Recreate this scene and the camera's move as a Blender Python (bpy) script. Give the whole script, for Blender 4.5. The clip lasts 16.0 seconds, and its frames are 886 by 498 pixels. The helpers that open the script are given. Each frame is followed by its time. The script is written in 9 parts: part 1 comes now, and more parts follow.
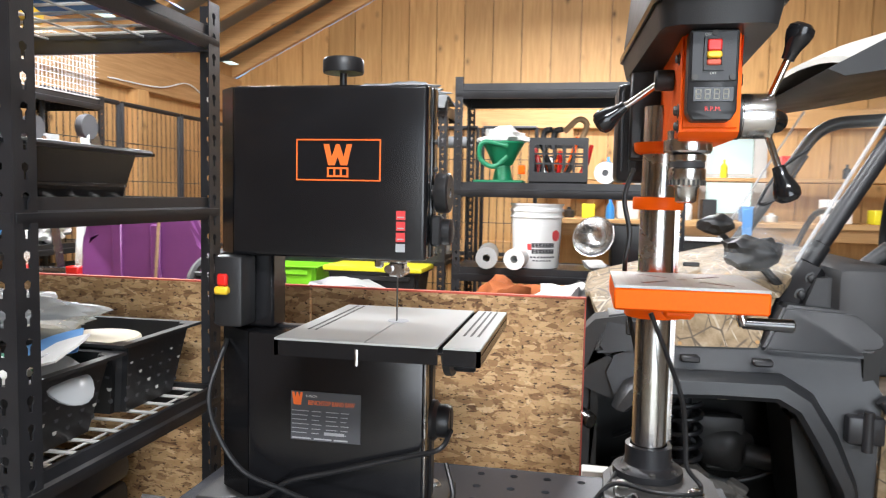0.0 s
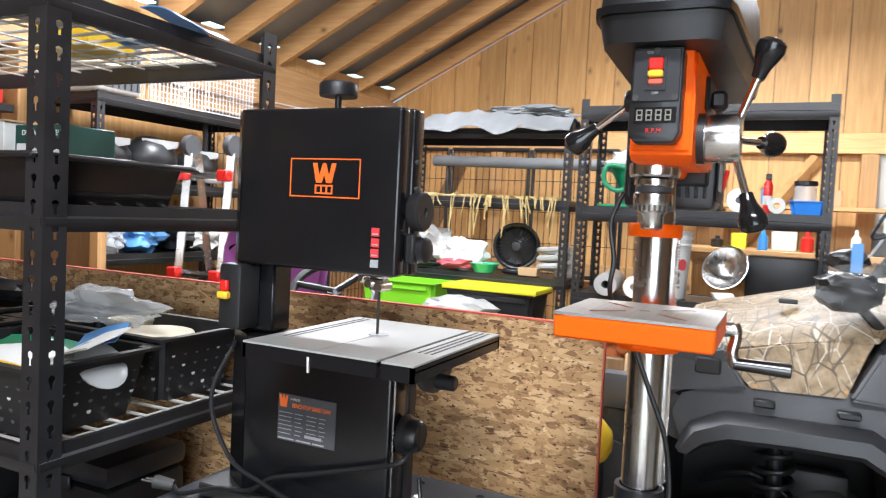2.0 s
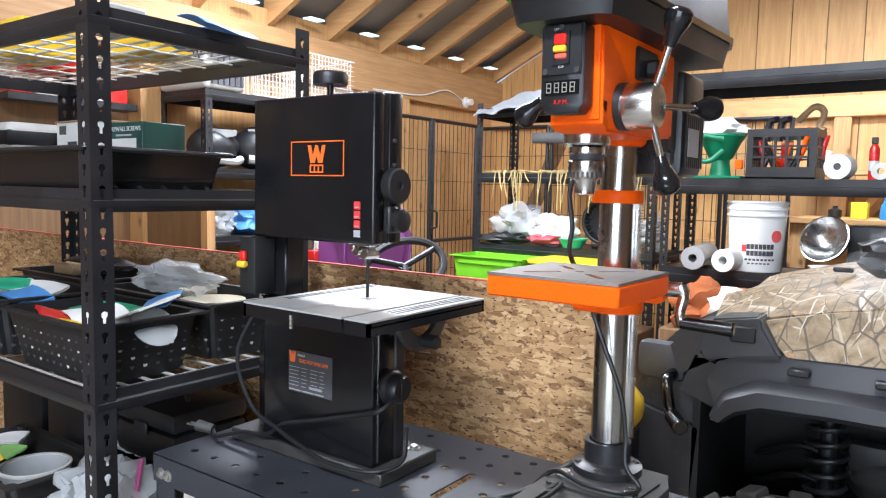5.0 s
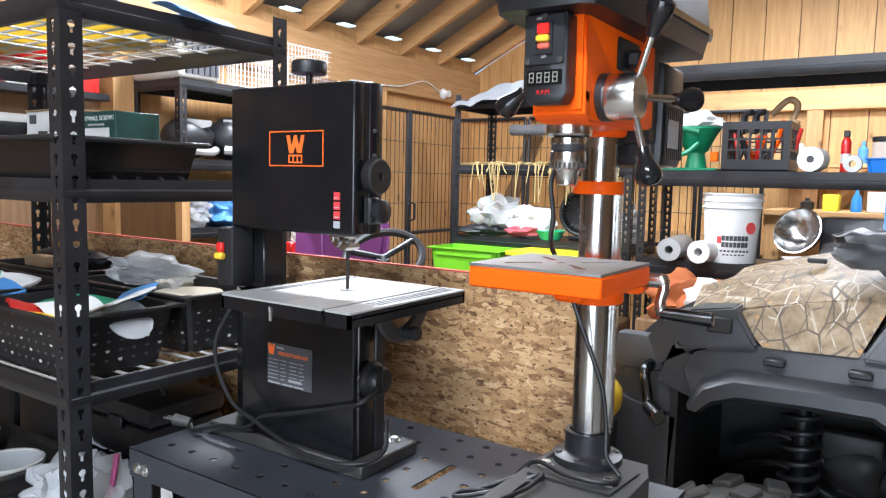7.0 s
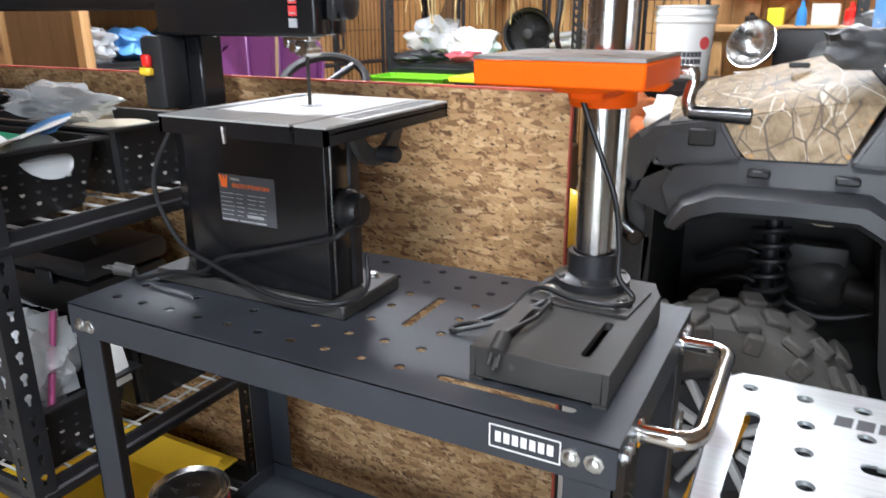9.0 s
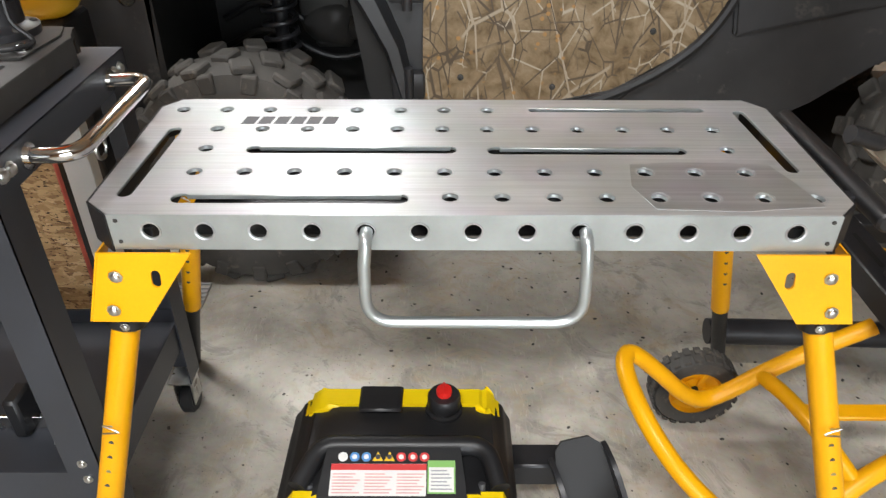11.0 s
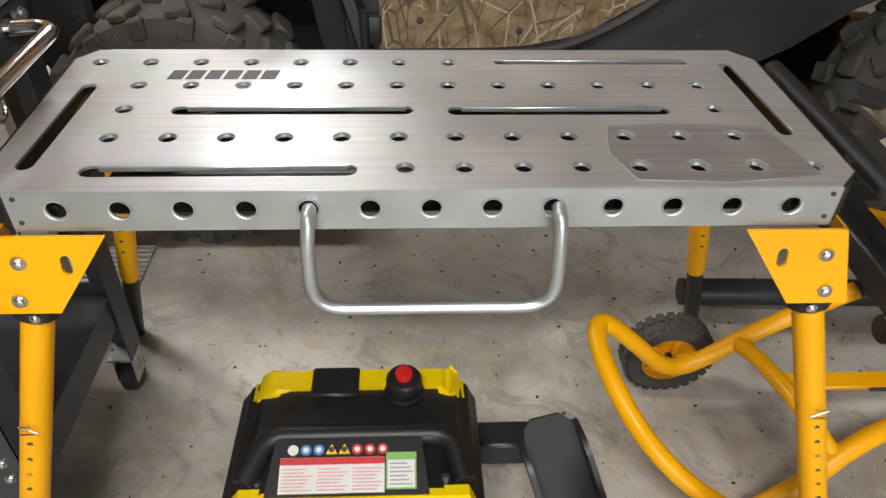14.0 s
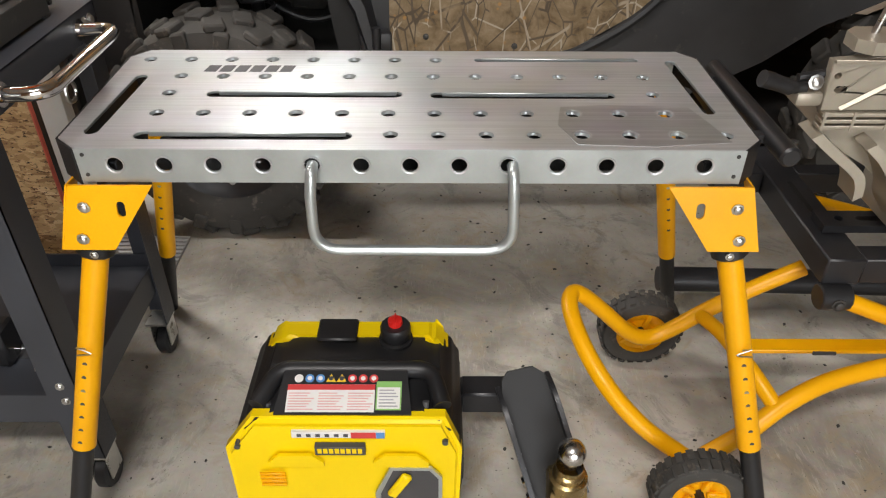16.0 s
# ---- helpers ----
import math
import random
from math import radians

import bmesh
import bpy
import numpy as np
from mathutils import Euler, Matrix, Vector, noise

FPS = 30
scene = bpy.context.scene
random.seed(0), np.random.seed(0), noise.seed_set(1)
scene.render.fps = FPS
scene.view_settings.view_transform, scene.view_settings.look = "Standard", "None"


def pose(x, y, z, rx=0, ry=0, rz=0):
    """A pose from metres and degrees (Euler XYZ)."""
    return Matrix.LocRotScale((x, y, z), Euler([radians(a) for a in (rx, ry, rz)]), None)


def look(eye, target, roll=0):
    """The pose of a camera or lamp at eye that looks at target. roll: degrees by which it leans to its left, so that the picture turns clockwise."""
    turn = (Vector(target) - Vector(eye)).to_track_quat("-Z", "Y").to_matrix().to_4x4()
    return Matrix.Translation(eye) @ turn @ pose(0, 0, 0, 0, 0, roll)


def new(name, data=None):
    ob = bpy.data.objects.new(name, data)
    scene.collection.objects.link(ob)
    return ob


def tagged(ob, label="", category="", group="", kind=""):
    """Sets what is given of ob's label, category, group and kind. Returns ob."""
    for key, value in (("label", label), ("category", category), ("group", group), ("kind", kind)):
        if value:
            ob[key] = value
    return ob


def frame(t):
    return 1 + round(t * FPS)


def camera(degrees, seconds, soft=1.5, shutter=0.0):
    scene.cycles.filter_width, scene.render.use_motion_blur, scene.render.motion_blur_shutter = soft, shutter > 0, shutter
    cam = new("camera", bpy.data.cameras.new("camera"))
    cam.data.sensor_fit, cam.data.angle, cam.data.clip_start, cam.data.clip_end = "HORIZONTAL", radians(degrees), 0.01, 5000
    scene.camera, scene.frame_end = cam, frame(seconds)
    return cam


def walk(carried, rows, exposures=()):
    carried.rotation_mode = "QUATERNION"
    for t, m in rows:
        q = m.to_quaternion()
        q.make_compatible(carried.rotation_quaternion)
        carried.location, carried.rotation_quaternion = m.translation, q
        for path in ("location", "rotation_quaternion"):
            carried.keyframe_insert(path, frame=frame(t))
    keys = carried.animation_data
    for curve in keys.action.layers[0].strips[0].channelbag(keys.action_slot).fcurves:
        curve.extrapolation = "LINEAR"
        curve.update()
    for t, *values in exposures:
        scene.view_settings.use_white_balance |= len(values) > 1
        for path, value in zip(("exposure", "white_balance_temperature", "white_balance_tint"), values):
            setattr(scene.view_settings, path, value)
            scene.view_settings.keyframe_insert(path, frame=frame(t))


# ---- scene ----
cam = camera(63.1, 16.0, soft=1.15, shutter=0.5)
PATH = [
    (0, (0.091, -0.002, 1.456), (-0.294, 1.956, 1.311), 1.1),
    (0.5, (0.203, 0.022, 1.468), (-0.335, 1.943, 1.326), 1.1),
    (1, (0.351, 0.01, 1.466), (-0.296, 1.899, 1.35), 1.5),
    (1.5, (0.4, 0.029, 1.464), (-0.361, 1.876, 1.358), 2.0),
    (2, (0.411, 0.082, 1.463), (-0.438, 1.89, 1.362), 2.9),
    (2.5, (0.433, 0.182, 1.459), (-0.535, 1.928, 1.348), 3.3),
    (3, (0.493, 0.207, 1.446), (-0.587, 1.884, 1.308), 2.9),
    (3.5, (0.608, 0.189, 1.444), (-0.543, 1.815, 1.265), 2.1),
    (4, (0.681, 0.149, 1.451), (-0.504, 1.751, 1.275), 1.3),
    (6.5, (0.718, 0.119, 1.462), (-0.397, 1.771, 1.3), 1.2),
    (7, (0.7, 0.127, 1.457), (-0.41, 1.78, 1.269), 1.3),
    (7.5, (0.67, 0.141, 1.451), (-0.431, 1.792, 1.207), 1.3),
    (8, (0.614, 0.17, 1.447), (-0.463, 1.823, 1.117), 1.1),
    (8.5, (0.549, 0.209, 1.412), (-0.447, 1.87, 0.911), 0.7),
    (9, (0.524, 0.222, 1.383), (-0.365, 1.904, 0.766), -0.2),
    (9.4, (0.591, 0.212, 1.387), (-0.147, 1.927, 0.67), -1.0),
    (9.5, (0.646, 0.198, 1.376), (-0.015, 1.935, 0.638), -1.2),
    (9.7, (0.735, 0.181, 1.359), (0.258, 1.946, 0.547), -0.3),
    (10, (0.867, 0.152, 1.339), (0.59, 1.905, 0.417), -0.5),
    (10.1, (0.895, 0.14, 1.334), (0.681, 1.888, 0.387), -0.4),
    (10.2, (0.915, 0.131, 1.335), (0.762, 1.87, 0.36), -0.2),
    (12.3, (0.97, 0.17, 1.316), (1.011, 1.783, 0.133), 0.3),
    (12.5, (0.968, 0.209, 1.309), (1.006, 1.812, 0.113), 0.1),
    (13, (0.953, 0.321, 1.293), (1.026, 1.885, 0.049), 0.5),
    (13.5, (0.951, 0.316, 1.29), (1.041, 1.874, 0.039), 1.1),
    (14, (0.972, 0.263, 1.303), (1.059, 1.826, 0.058), 1.4),
    (14.5, (1.014, 0.161, 1.325), (1.085, 1.738, 0.096), 1.4),
    (15, (1.024, 0.072, 1.329), (1.062, 1.667, 0.124), 0.9),
    (15.5, (1.037, 0.025, 1.333), (1.059, 1.636, 0.148), 0.6),
    (16, (1.046, 0.011, 1.333), (1.052, 1.634, 0.165), 0.3),
]
walk(cam, [(t, look(eye, target, roll)) for t, eye, target, roll in PATH], exposures=[(0, 0.22, 6050, 10), (2, 0.22, 5900, 10), (4, 0.26, 5600, 10), (7, 0.28, 5600, 10), (9, 0.24, 5800, 10), (10.2, 0.28, 6200, 10), (12.3, -0.12, 6450, 10), (16, -0.2, 6650, 12)])

# ---- light: sky through the open door behind, a shop light at the back, added fill lamps ----
world = bpy.data.worlds.new("sky")
scene.world = world
world.use_nodes = True
wn = world.node_tree.nodes
sky = wn.new("ShaderNodeTexSky")
sky.sky_type = "NISHITA"
sky.sun_disc = False
sky.sun_elevation, sky.sun_rotation = radians(35), radians(200)
wn["Background"].inputs["Strength"].default_value = 0.12
world.node_tree.links.new(sky.outputs[0], wn["Background"].inputs["Color"])


def area(name, eye, target, sx, sy, power, colour):
    d = bpy.data.lights.new(name, "AREA")
    d.shape, d.size, d.size_y, d.energy, d.color = "RECTANGLE", sx, sy, power, colour
    ob = new(name, d)
    ob.matrix_world = look(eye, target)
    return ob


SUN = bpy.data.lights.new("sun", "SUN")
SUN.energy, SUN.angle, SUN.color = 2.0, radians(0.5), (1.0, 0.95, 0.88)
sun_ob = new("sun", SUN)
sun_ob.matrix_world = look((2, -6, 9), (1, 0, 3))
area("shop_light_back", (0.2, 5.1, 3.05), (0.2, 5.1, 0), 1.3, 0.35, 106, (1.0, 0.985, 0.965))
# Added fill lamps, none in view, set to brighten gable, shelves and machines.
area("fill_light_mid", (-0.4, 1.9, 3.45), (-0.1, 4.6, 0.9), 1.3, 0.3, 78, (1.0, 0.985, 0.965))
area("fill_light_left", (-2.0, 3.0, 2.95), (-2.0, 3.0, 0), 1.3, 0.3, 95, (1.0, 0.985, 0.965))
area("fill_light_front", (0.6, -1.2, 3.6), (0.3, 0.4, 0), 1.3, 0.3, 120, (1.0, 0.985, 0.965))
area("door_daylight", (1.8, -3.9, 1.5), (0.5, 0.4, 1.15), 3.2, 2.6, 150, (0.93, 0.97, 1.0))

# ---- materials ----
def base_nodes(name):
    m = bpy.data.materials.new(name)
    m.use_nodes = True
    n, l = m.node_tree.nodes, m.node_tree.links
    return m, n, l, n["Principled BSDF"]


def noise_node(n, l, coord, scale, detail=4.0, rough=0.55, stretch=None, distort=0.0):
    t = n.new("ShaderNodeTexNoise")
    t.inputs["Scale"].default_value, t.inputs["Detail"].default_value = scale, detail
    t.inputs["Roughness"].default_value, t.inputs["Distortion"].default_value = rough, distort
    if stretch:
        mp = n.new("ShaderNodeMapping")
        mp.inputs["Scale"].default_value = stretch
        l.new(coord, mp.inputs["Vector"])
        coord = mp.outputs["Vector"]
    l.new(coord, t.inputs["Vector"])
    return t


def ramp_node(n, l, fac, stops):
    r = n.new("ShaderNodeValToRGB")
    e = r.color_ramp.elements
    while len(e) < len(stops):
        e.new(0.5)
    for el, (p, c) in zip(e, stops):
        el.position = p
        el.color = (*c, 1) if len(c) == 3 else c
    l.new(fac, r.inputs["Fac"])
    return r


def mix_node(n, l, fac, a, b, kind="MIX"):
    x = n.new("ShaderNodeMix")
    x.data_type, x.blend_type = "RGBA", kind
    for sock, v in ((x.inputs[0], fac), (x.inputs[6], a), (x.inputs[7], b)):
        if isinstance(v, (int, float)):
            sock.default_value = v
        elif isinstance(v, tuple):
            sock.default_value = (*v, 1)
        else:
            l.new(v, sock)
    return x.outputs[2]


def bump_node(n, l, height, bsdf, strength, dist=0.002):
    b = n.new("ShaderNodeBump")
    b.inputs["Strength"].default_value, b.inputs["Distance"].default_value = strength, dist
    l.new(height, b.inputs["Height"])
    l.new(b.outputs["Normal"], bsdf.inputs["Normal"])


def grey(v):
    return (v, v, v)


def tint(c, k):
    return tuple(min(1.0, x * k) for x in c)


def mat(name, col, rough=0.5, metal=0.0, var=0.15, scale=7.0, fine=140.0, bump=0.1, dirt=None, dirt_at=0.62, stretch=None, spread=0.12, alpha=1.0, glow=0.0, spec=0.5):
    """A plain surface with mottling, fine grain and a little dirt."""
    m, n, l, b = base_nodes(name)
    co = n.new("ShaderNodeTexCoord").outputs["Object"]
    big = noise_node(n, l, co, scale, 5, stretch=stretch)
    small = noise_node(n, l, co, fine, 3, stretch=stretch)
    c = ramp_node(n, l, big.outputs["Fac"], [(0.3, tint(col, 1 - var)), (0.7, tint(col, 1 + var))]).outputs["Color"]
    c = mix_node(n, l, 0.12, c, small.outputs["Color"], "SOFT_LIGHT")
    if dirt:
        spots = noise_node(n, l, co, scale * 2.7, 8, 0.7)
        f = ramp_node(n, l, spots.outputs["Fac"], [(dirt_at, grey(0)), (dirt_at + 0.1, grey(1))])
        c = mix_node(n, l, f.outputs["Color"], c, dirt)
    l.new(c, b.inputs["Base Color"])
    rr = n.new("ShaderNodeMapRange")
    rr.inputs["To Min"].default_value, rr.inputs["To Max"].default_value = max(0.03, rough - spread), min(1, rough + spread)
    l.new(big.outputs["Fac"], rr.inputs["Value"])
    l.new(rr.outputs["Result"], b.inputs["Roughness"])
    b.inputs["Metallic"].default_value = metal
    b.inputs["Specular IOR Level"].default_value = spec
    if glow:
        b.inputs["Emission Color"].default_value = (*col, 1)
        b.inputs["Emission Strength"].default_value = glow
    if alpha < 1:
        b.inputs["Alpha"].default_value = alpha
    if bump:
        bump_node(n, l, small.outputs["Fac"], b, bump, 0.001)
    return m


def osb_mat():
    """Pressed board of wood flakes lying every way."""
    m, n, l, b = base_nodes("osb")
    co = n.new("ShaderNodeTexCoord").outputs["Object"]
    warp = noise_node(n, l, co, 14, 2)
    cols, hs = [], []
    for turn, sc in ((0.35, 22.0), (-0.75, 20.0), (1.35, 25.0)):
        mp = n.new("ShaderNodeMapping")
        mp.inputs["Rotation"].default_value = (0, turn, 0)
        mp.inputs["Scale"].default_value = (1.0, 1.0, 3.4)
        l.new(co, mp.inputs["Vector"])
        add = n.new("ShaderNodeVectorMath")
        add.operation = "MULTIPLY_ADD"
        add.inputs[1].default_value = (0.05, 0.05, 0.05)
        l.new(warp.outputs["Color"], add.inputs[0])
        l.new(mp.outputs["Vector"], add.inputs[2])
        v = n.new("ShaderNodeTexVoronoi")
        v.inputs["Scale"].default_value = sc
        v.inputs["Randomness"].default_value = 1.0
        l.new(add.outputs["Vector"], v.inputs["Vector"])
        r = ramp_node(n, l, v.outputs["Color"], [(0.0, (0.12, 0.055, 0.022)), (0.25, (0.31, 0.165, 0.068)), (0.5, (0.48, 0.285, 0.125)), (0.78, (0.62, 0.40, 0.195)), (1.0, (0.74, 0.53, 0.30))])
        cols.append(r.outputs["Color"])
        hs.append(v.outputs["Color"])
    pick = noise_node(n, l, co, 19, 3, 0.6)
    f1 = ramp_node(n, l, pick.outputs["Fac"], [(0.47, grey(0)), (0.5, grey(1))]).outputs["Color"]
    pick2 = noise_node(n, l, co, 23, 3, 0.6, stretch=(1, 1, 1.7))
    f2 = ramp_node(n, l, pick2.outputs["Fac"], [(0.5, grey(0)), (0.53, grey(1))]).outputs["Color"]
    c = mix_node(n, l, f2, mix_node(n, l, f1, cols[0], cols[1]), cols[2])
    gaps = noise_node(n, l, co, 70, 4, 0.6, stretch=(1, 1, 2.2))
    g = ramp_node(n, l, gaps.outputs["Fac"], [(0.37, grey(1)), (0.42, grey(0))]).outputs["Color"]
    c = mix_node(n, l, g, c, (0.055, 0.024, 0.01))
    grain = noise_node(n, l, co, 260, 2, stretch=(1, 1, 3))
    c = mix_node(n, l, 0.35, c, grain.outputs["Color"], "SOFT_LIGHT")
    l.new(c, b.inputs["Base Color"])
    b.inputs["Roughness"].default_value = 0.72
    bump_node(n, l, c, b, 0.35, 0.002)
    return m


def wood_mat(name, dark, light, axis, knots=True, rough=0.6):
    """Sawn softwood: grain along axis, knots, each board its own shade."""
    m, n, l, b = base_nodes(name)
    co = n.new("ShaderNodeTexCoord").outputs["Object"]
    info = n.new("ShaderNodeObjectInfo")
    off = n.new("ShaderNodeVectorMath")
    off.operation = "MULTIPLY_ADD"
    off.inputs[1].default_value = (37.0, 23.0, 51.0)
    l.new(info.outputs["Random"], off.inputs[0])
    l.new(co, off.inputs[2])
    st = [9.0, 9.0, 9.0]
    st["xyz".index(axis)] = 0.55
    grain = noise_node(n, l, off.outputs["Vector"], 4.5, 6, 0.62, stretch=tuple(st), distort=0.6)
    c = ramp_node(n, l, grain.outputs["Fac"], [(0.28, dark), (0.72, light)]).outputs["Color"]
    if knots:
        st2 = [5.5, 5.5, 5.5]
        st2["xyz".index(axis)] = 3.4
        mp = n.new("ShaderNodeMapping")
        mp.inputs["Scale"].default_value = tuple(st2)
        l.new(off.outputs["Vector"], mp.inputs["Vector"])
        v = n.new("ShaderNodeTexVoronoi")
        v.inputs["Scale"].default_value = 1.0
        l.new(mp.outputs["Vector"], v.inputs["Vector"])
        k = ramp_node(n, l, v.outputs["Distance"], [(0.05, grey(0.9)), (0.085, grey(0.4)), (0.17, grey(0))]).outputs["Color"]
        c = mix_node(n, l, k, c, tint(dark, 0.28))
    shade = n.new("ShaderNodeMapRange")
    shade.inputs["To Min"].default_value, shade.inputs["To Max"].default_value = 0.78, 1.1
    l.new(info.outputs["Random"], shade.inputs["Value"])
    c = mix_node(n, l, 1.0, c, shade.outputs["Result"], "MULTIPLY")
    l.new(c, b.inputs["Base Color"])
    b.inputs["Roughness"].default_value = rough
    bump_node(n, l, grain.outputs["Fac"], b, 0.3, 0.003)
    return m


def concrete_mat():
    m, n, l, b = base_nodes("concrete")
    co = n.new("ShaderNodeTexCoord").outputs["Object"]
    a = noise_node(n, l, co, 2.2, 8, 0.62, distort=0.4)
    f = noise_node(n, l, co, 46, 5, 0.7)
    c = ramp_node(n, l, a.outputs["Fac"], [(0.30, (0.22, 0.20, 0.17)), (0.44, (0.35, 0.325, 0.28)), (0.54, (0.47, 0.44, 0.38)), (0.70, (0.60, 0.57, 0.505))]).outputs["Color"]
    c = mix_node(n, l, 0.3, c, f.outputs["Color"], "SOFT_LIGHT")
    s = noise_node(n, l, co, 6.5, 7, 0.7, distort=1.2)
    stain = ramp_node(n, l, s.outputs["Fac"], [(0.52, grey(0)), (0.68, grey(0.7))]).outputs["Color"]
    c = mix_node(n, l, stain, c, (0.40, 0.31, 0.19))
    oil = noise_node(n, l, co, 4.2, 8, 0.72, distort=1.8)
    wet = ramp_node(n, l, oil.outputs["Fac"], [(0.54, grey(0)), (0.60, grey(0.4)), (0.74, grey(0.7))]).outputs["Color"]
    c = mix_node(n, l, wet, c, (0.17, 0.16, 0.145))
    scuff = noise_node(n, l, co, 1.0, 5, 0.7, stretch=(130, 22, 60), distort=0.8)
    where = noise_node(n, l, co, 5.0, 4, 0.6)
    swirl = mix_node(n, l, 1.0, ramp_node(n, l, scuff.outputs["Fac"], [(0.54, grey(0)), (0.66, grey(0.35))]).outputs["Color"], ramp_node(n, l, where.outputs["Fac"], [(0.46, grey(0)), (0.58, grey(1))]).outputs["Color"], "MULTIPLY")
    c = mix_node(n, l, swirl, c, (0.62, 0.58, 0.50))
    speck = noise_node(n, l, co, 150, 2, 0.5)
    c = mix_node(n, l, ramp_node(n, l, speck.outputs["Fac"], [(0.68, grey(0)), (0.72, grey(0.8))]).outputs["Color"], c, (0.09, 0.08, 0.07))
    v = n.new("ShaderNodeTexVoronoi")
    v.inputs["Scale"].default_value = 11
    l.new(co, v.inputs["Vector"])
    d = ramp_node(n, l, v.outputs["Distance"], [(0.03, grey(0.85)), (0.06, grey(0))]).outputs["Color"]
    c = mix_node(n, l, d, c, (0.10, 0.085, 0.07))
    l.new(c, b.inputs["Base Color"])
    rr = ramp_node(n, l, a.outputs["Fac"], [(0.3, grey(0.42)), (0.7, grey(0.68))])
    l.new(rr.outputs["Color"], b.inputs["Roughness"])
    bump_node(n, l, f.outputs["Fac"], b, 0.12, 0.002)
    return m


def brushed_mat(name, col, axis, rough=0.3, var=0.25, metal=1.0):
    """Bare metal with fine lines along axis."""
    m, n, l, b = base_nodes(name)
    co = n.new("ShaderNodeTexCoord").outputs["Object"]
    st = [160.0, 160.0, 160.0]
    st["xyz".index(axis)] = 2.5
    lines = noise_node(n, l, co, 1.0, 4, 0.65, stretch=tuple(st))
    big = noise_node(n, l, co, 9, 5, 0.6)
    c = ramp_node(n, l, lines.outputs["Fac"], [(0.3, tint(col, 1 - var)), (0.7, tint(col, 1 + var * 0.5))]).outputs["Color"]
    c = mix_node(n, l, 0.25, c, big.outputs["Color"], "SOFT_LIGHT")
    l.new(c, b.inputs["Base Color"])
    rr = ramp_node(n, l, big.outputs["Fac"], [(0.3, grey(rough - 0.07)), (0.7, grey(rough + 0.1))])
    l.new(rr.outputs["Color"], b.inputs["Roughness"])
    b.inputs["Metallic"].default_value = metal
    bump_node(n, l, lines.outputs["Fac"], b, 0.08, 0.0006)
    return m


def camo_mat():
    """Woodland print: tan ground, leaf blots, dark twigs."""
    m, n, l, b = base_nodes("camo_print")
    co = n.new("ShaderNodeTexCoord").outputs["Object"]
    a = noise_node(n, l, co, 15, 6, 0.66, distort=0.5)
    c = ramp_node(n, l, a.outputs["Fac"], [(0.3, (0.08, 0.055, 0.03)), (0.42, (0.18, 0.125, 0.065)), (0.55, (0.26, 0.19, 0.11)), (0.7, (0.34, 0.265, 0.175))]).outputs["Color"]
    for sc, rot, colour, wid in ((8.0, (0.2, 0.5, 0.9), (0.10, 0.075, 0.05), 0.009), (12.0, (0.9, -0.6, 0.2), (0.44, 0.38, 0.29), 0.009), (14.0, (0.4, 1.3, 0.3), (0.12, 0.09, 0.058), 0.010), (7.0, (1.2, 0.2, 1.9), (0.40, 0.33, 0.24), 0.009), (11.0, (0.1, -0.9, 2.6), (0.09, 0.068, 0.045), 0.008)):
        mp = n.new("ShaderNodeMapping")
        mp.inputs["Rotation"].default_value = rot
        mp.inputs["Scale"].default_value = (1, 0.5, 0.6)
        l.new(co, mp.inputs["Vector"])
        t = n.new("ShaderNodeTexVoronoi")
        t.feature = "DISTANCE_TO_EDGE"
        t.inputs["Scale"].default_value = sc
        l.new(mp.outputs["Vector"], t.inputs["Vector"])
        cutout = noise_node(n, l, mp.outputs["Vector"], sc * 0.8, 3)
        w = ramp_node(n, l, t.outputs["Distance"], [(wid * 1.2, grey(1)), (wid * 2.4, grey(0))]).outputs["Color"]
        w = mix_node(n, l, 1.0, w, ramp_node(n, l, cutout.outputs["Fac"], [(0.46, grey(0)), (0.50, grey(1))]).outputs["Color"], "MULTIPLY")
        c = mix_node(n, l, w, c, colour)
    v = n.new("ShaderNodeTexVoronoi")
    v.inputs["Scale"].default_value = 34
    l.new(co, v.inputs["Vector"])
    leaf = ramp_node(n, l, v.outputs["Distance"], [(0.17, grey(1)), (0.24, grey(0))]).outputs["Color"]
    pick = noise_node(n, l, co, 6, 2)
    keep = ramp_node(n, l, pick.outputs["Fac"], [(0.52, grey(0)), (0.56, grey(0.85))]).outputs["Color"]
    c = mix_node(n, l, mix_node(n, l, 1.0, leaf, keep, "MULTIPLY"), c, (0.42, 0.22, 0.07))
    l.new(c, b.inputs["Base Color"])
    b.inputs["Roughness"].default_value = 0.5
    b.inputs["Specular IOR Level"].default_value = 0.3
    return m


def glass_mat(name, col, alpha, rough=0.05):
    m, n, l, b = base_nodes(name)
    b.inputs["Base Color"].default_value = (*col, 1)
    b.inputs["Roughness"].default_value = rough
    b.inputs["Alpha"].default_value = alpha
    b.inputs["Specular IOR Level"].default_value = 0.6
    return m


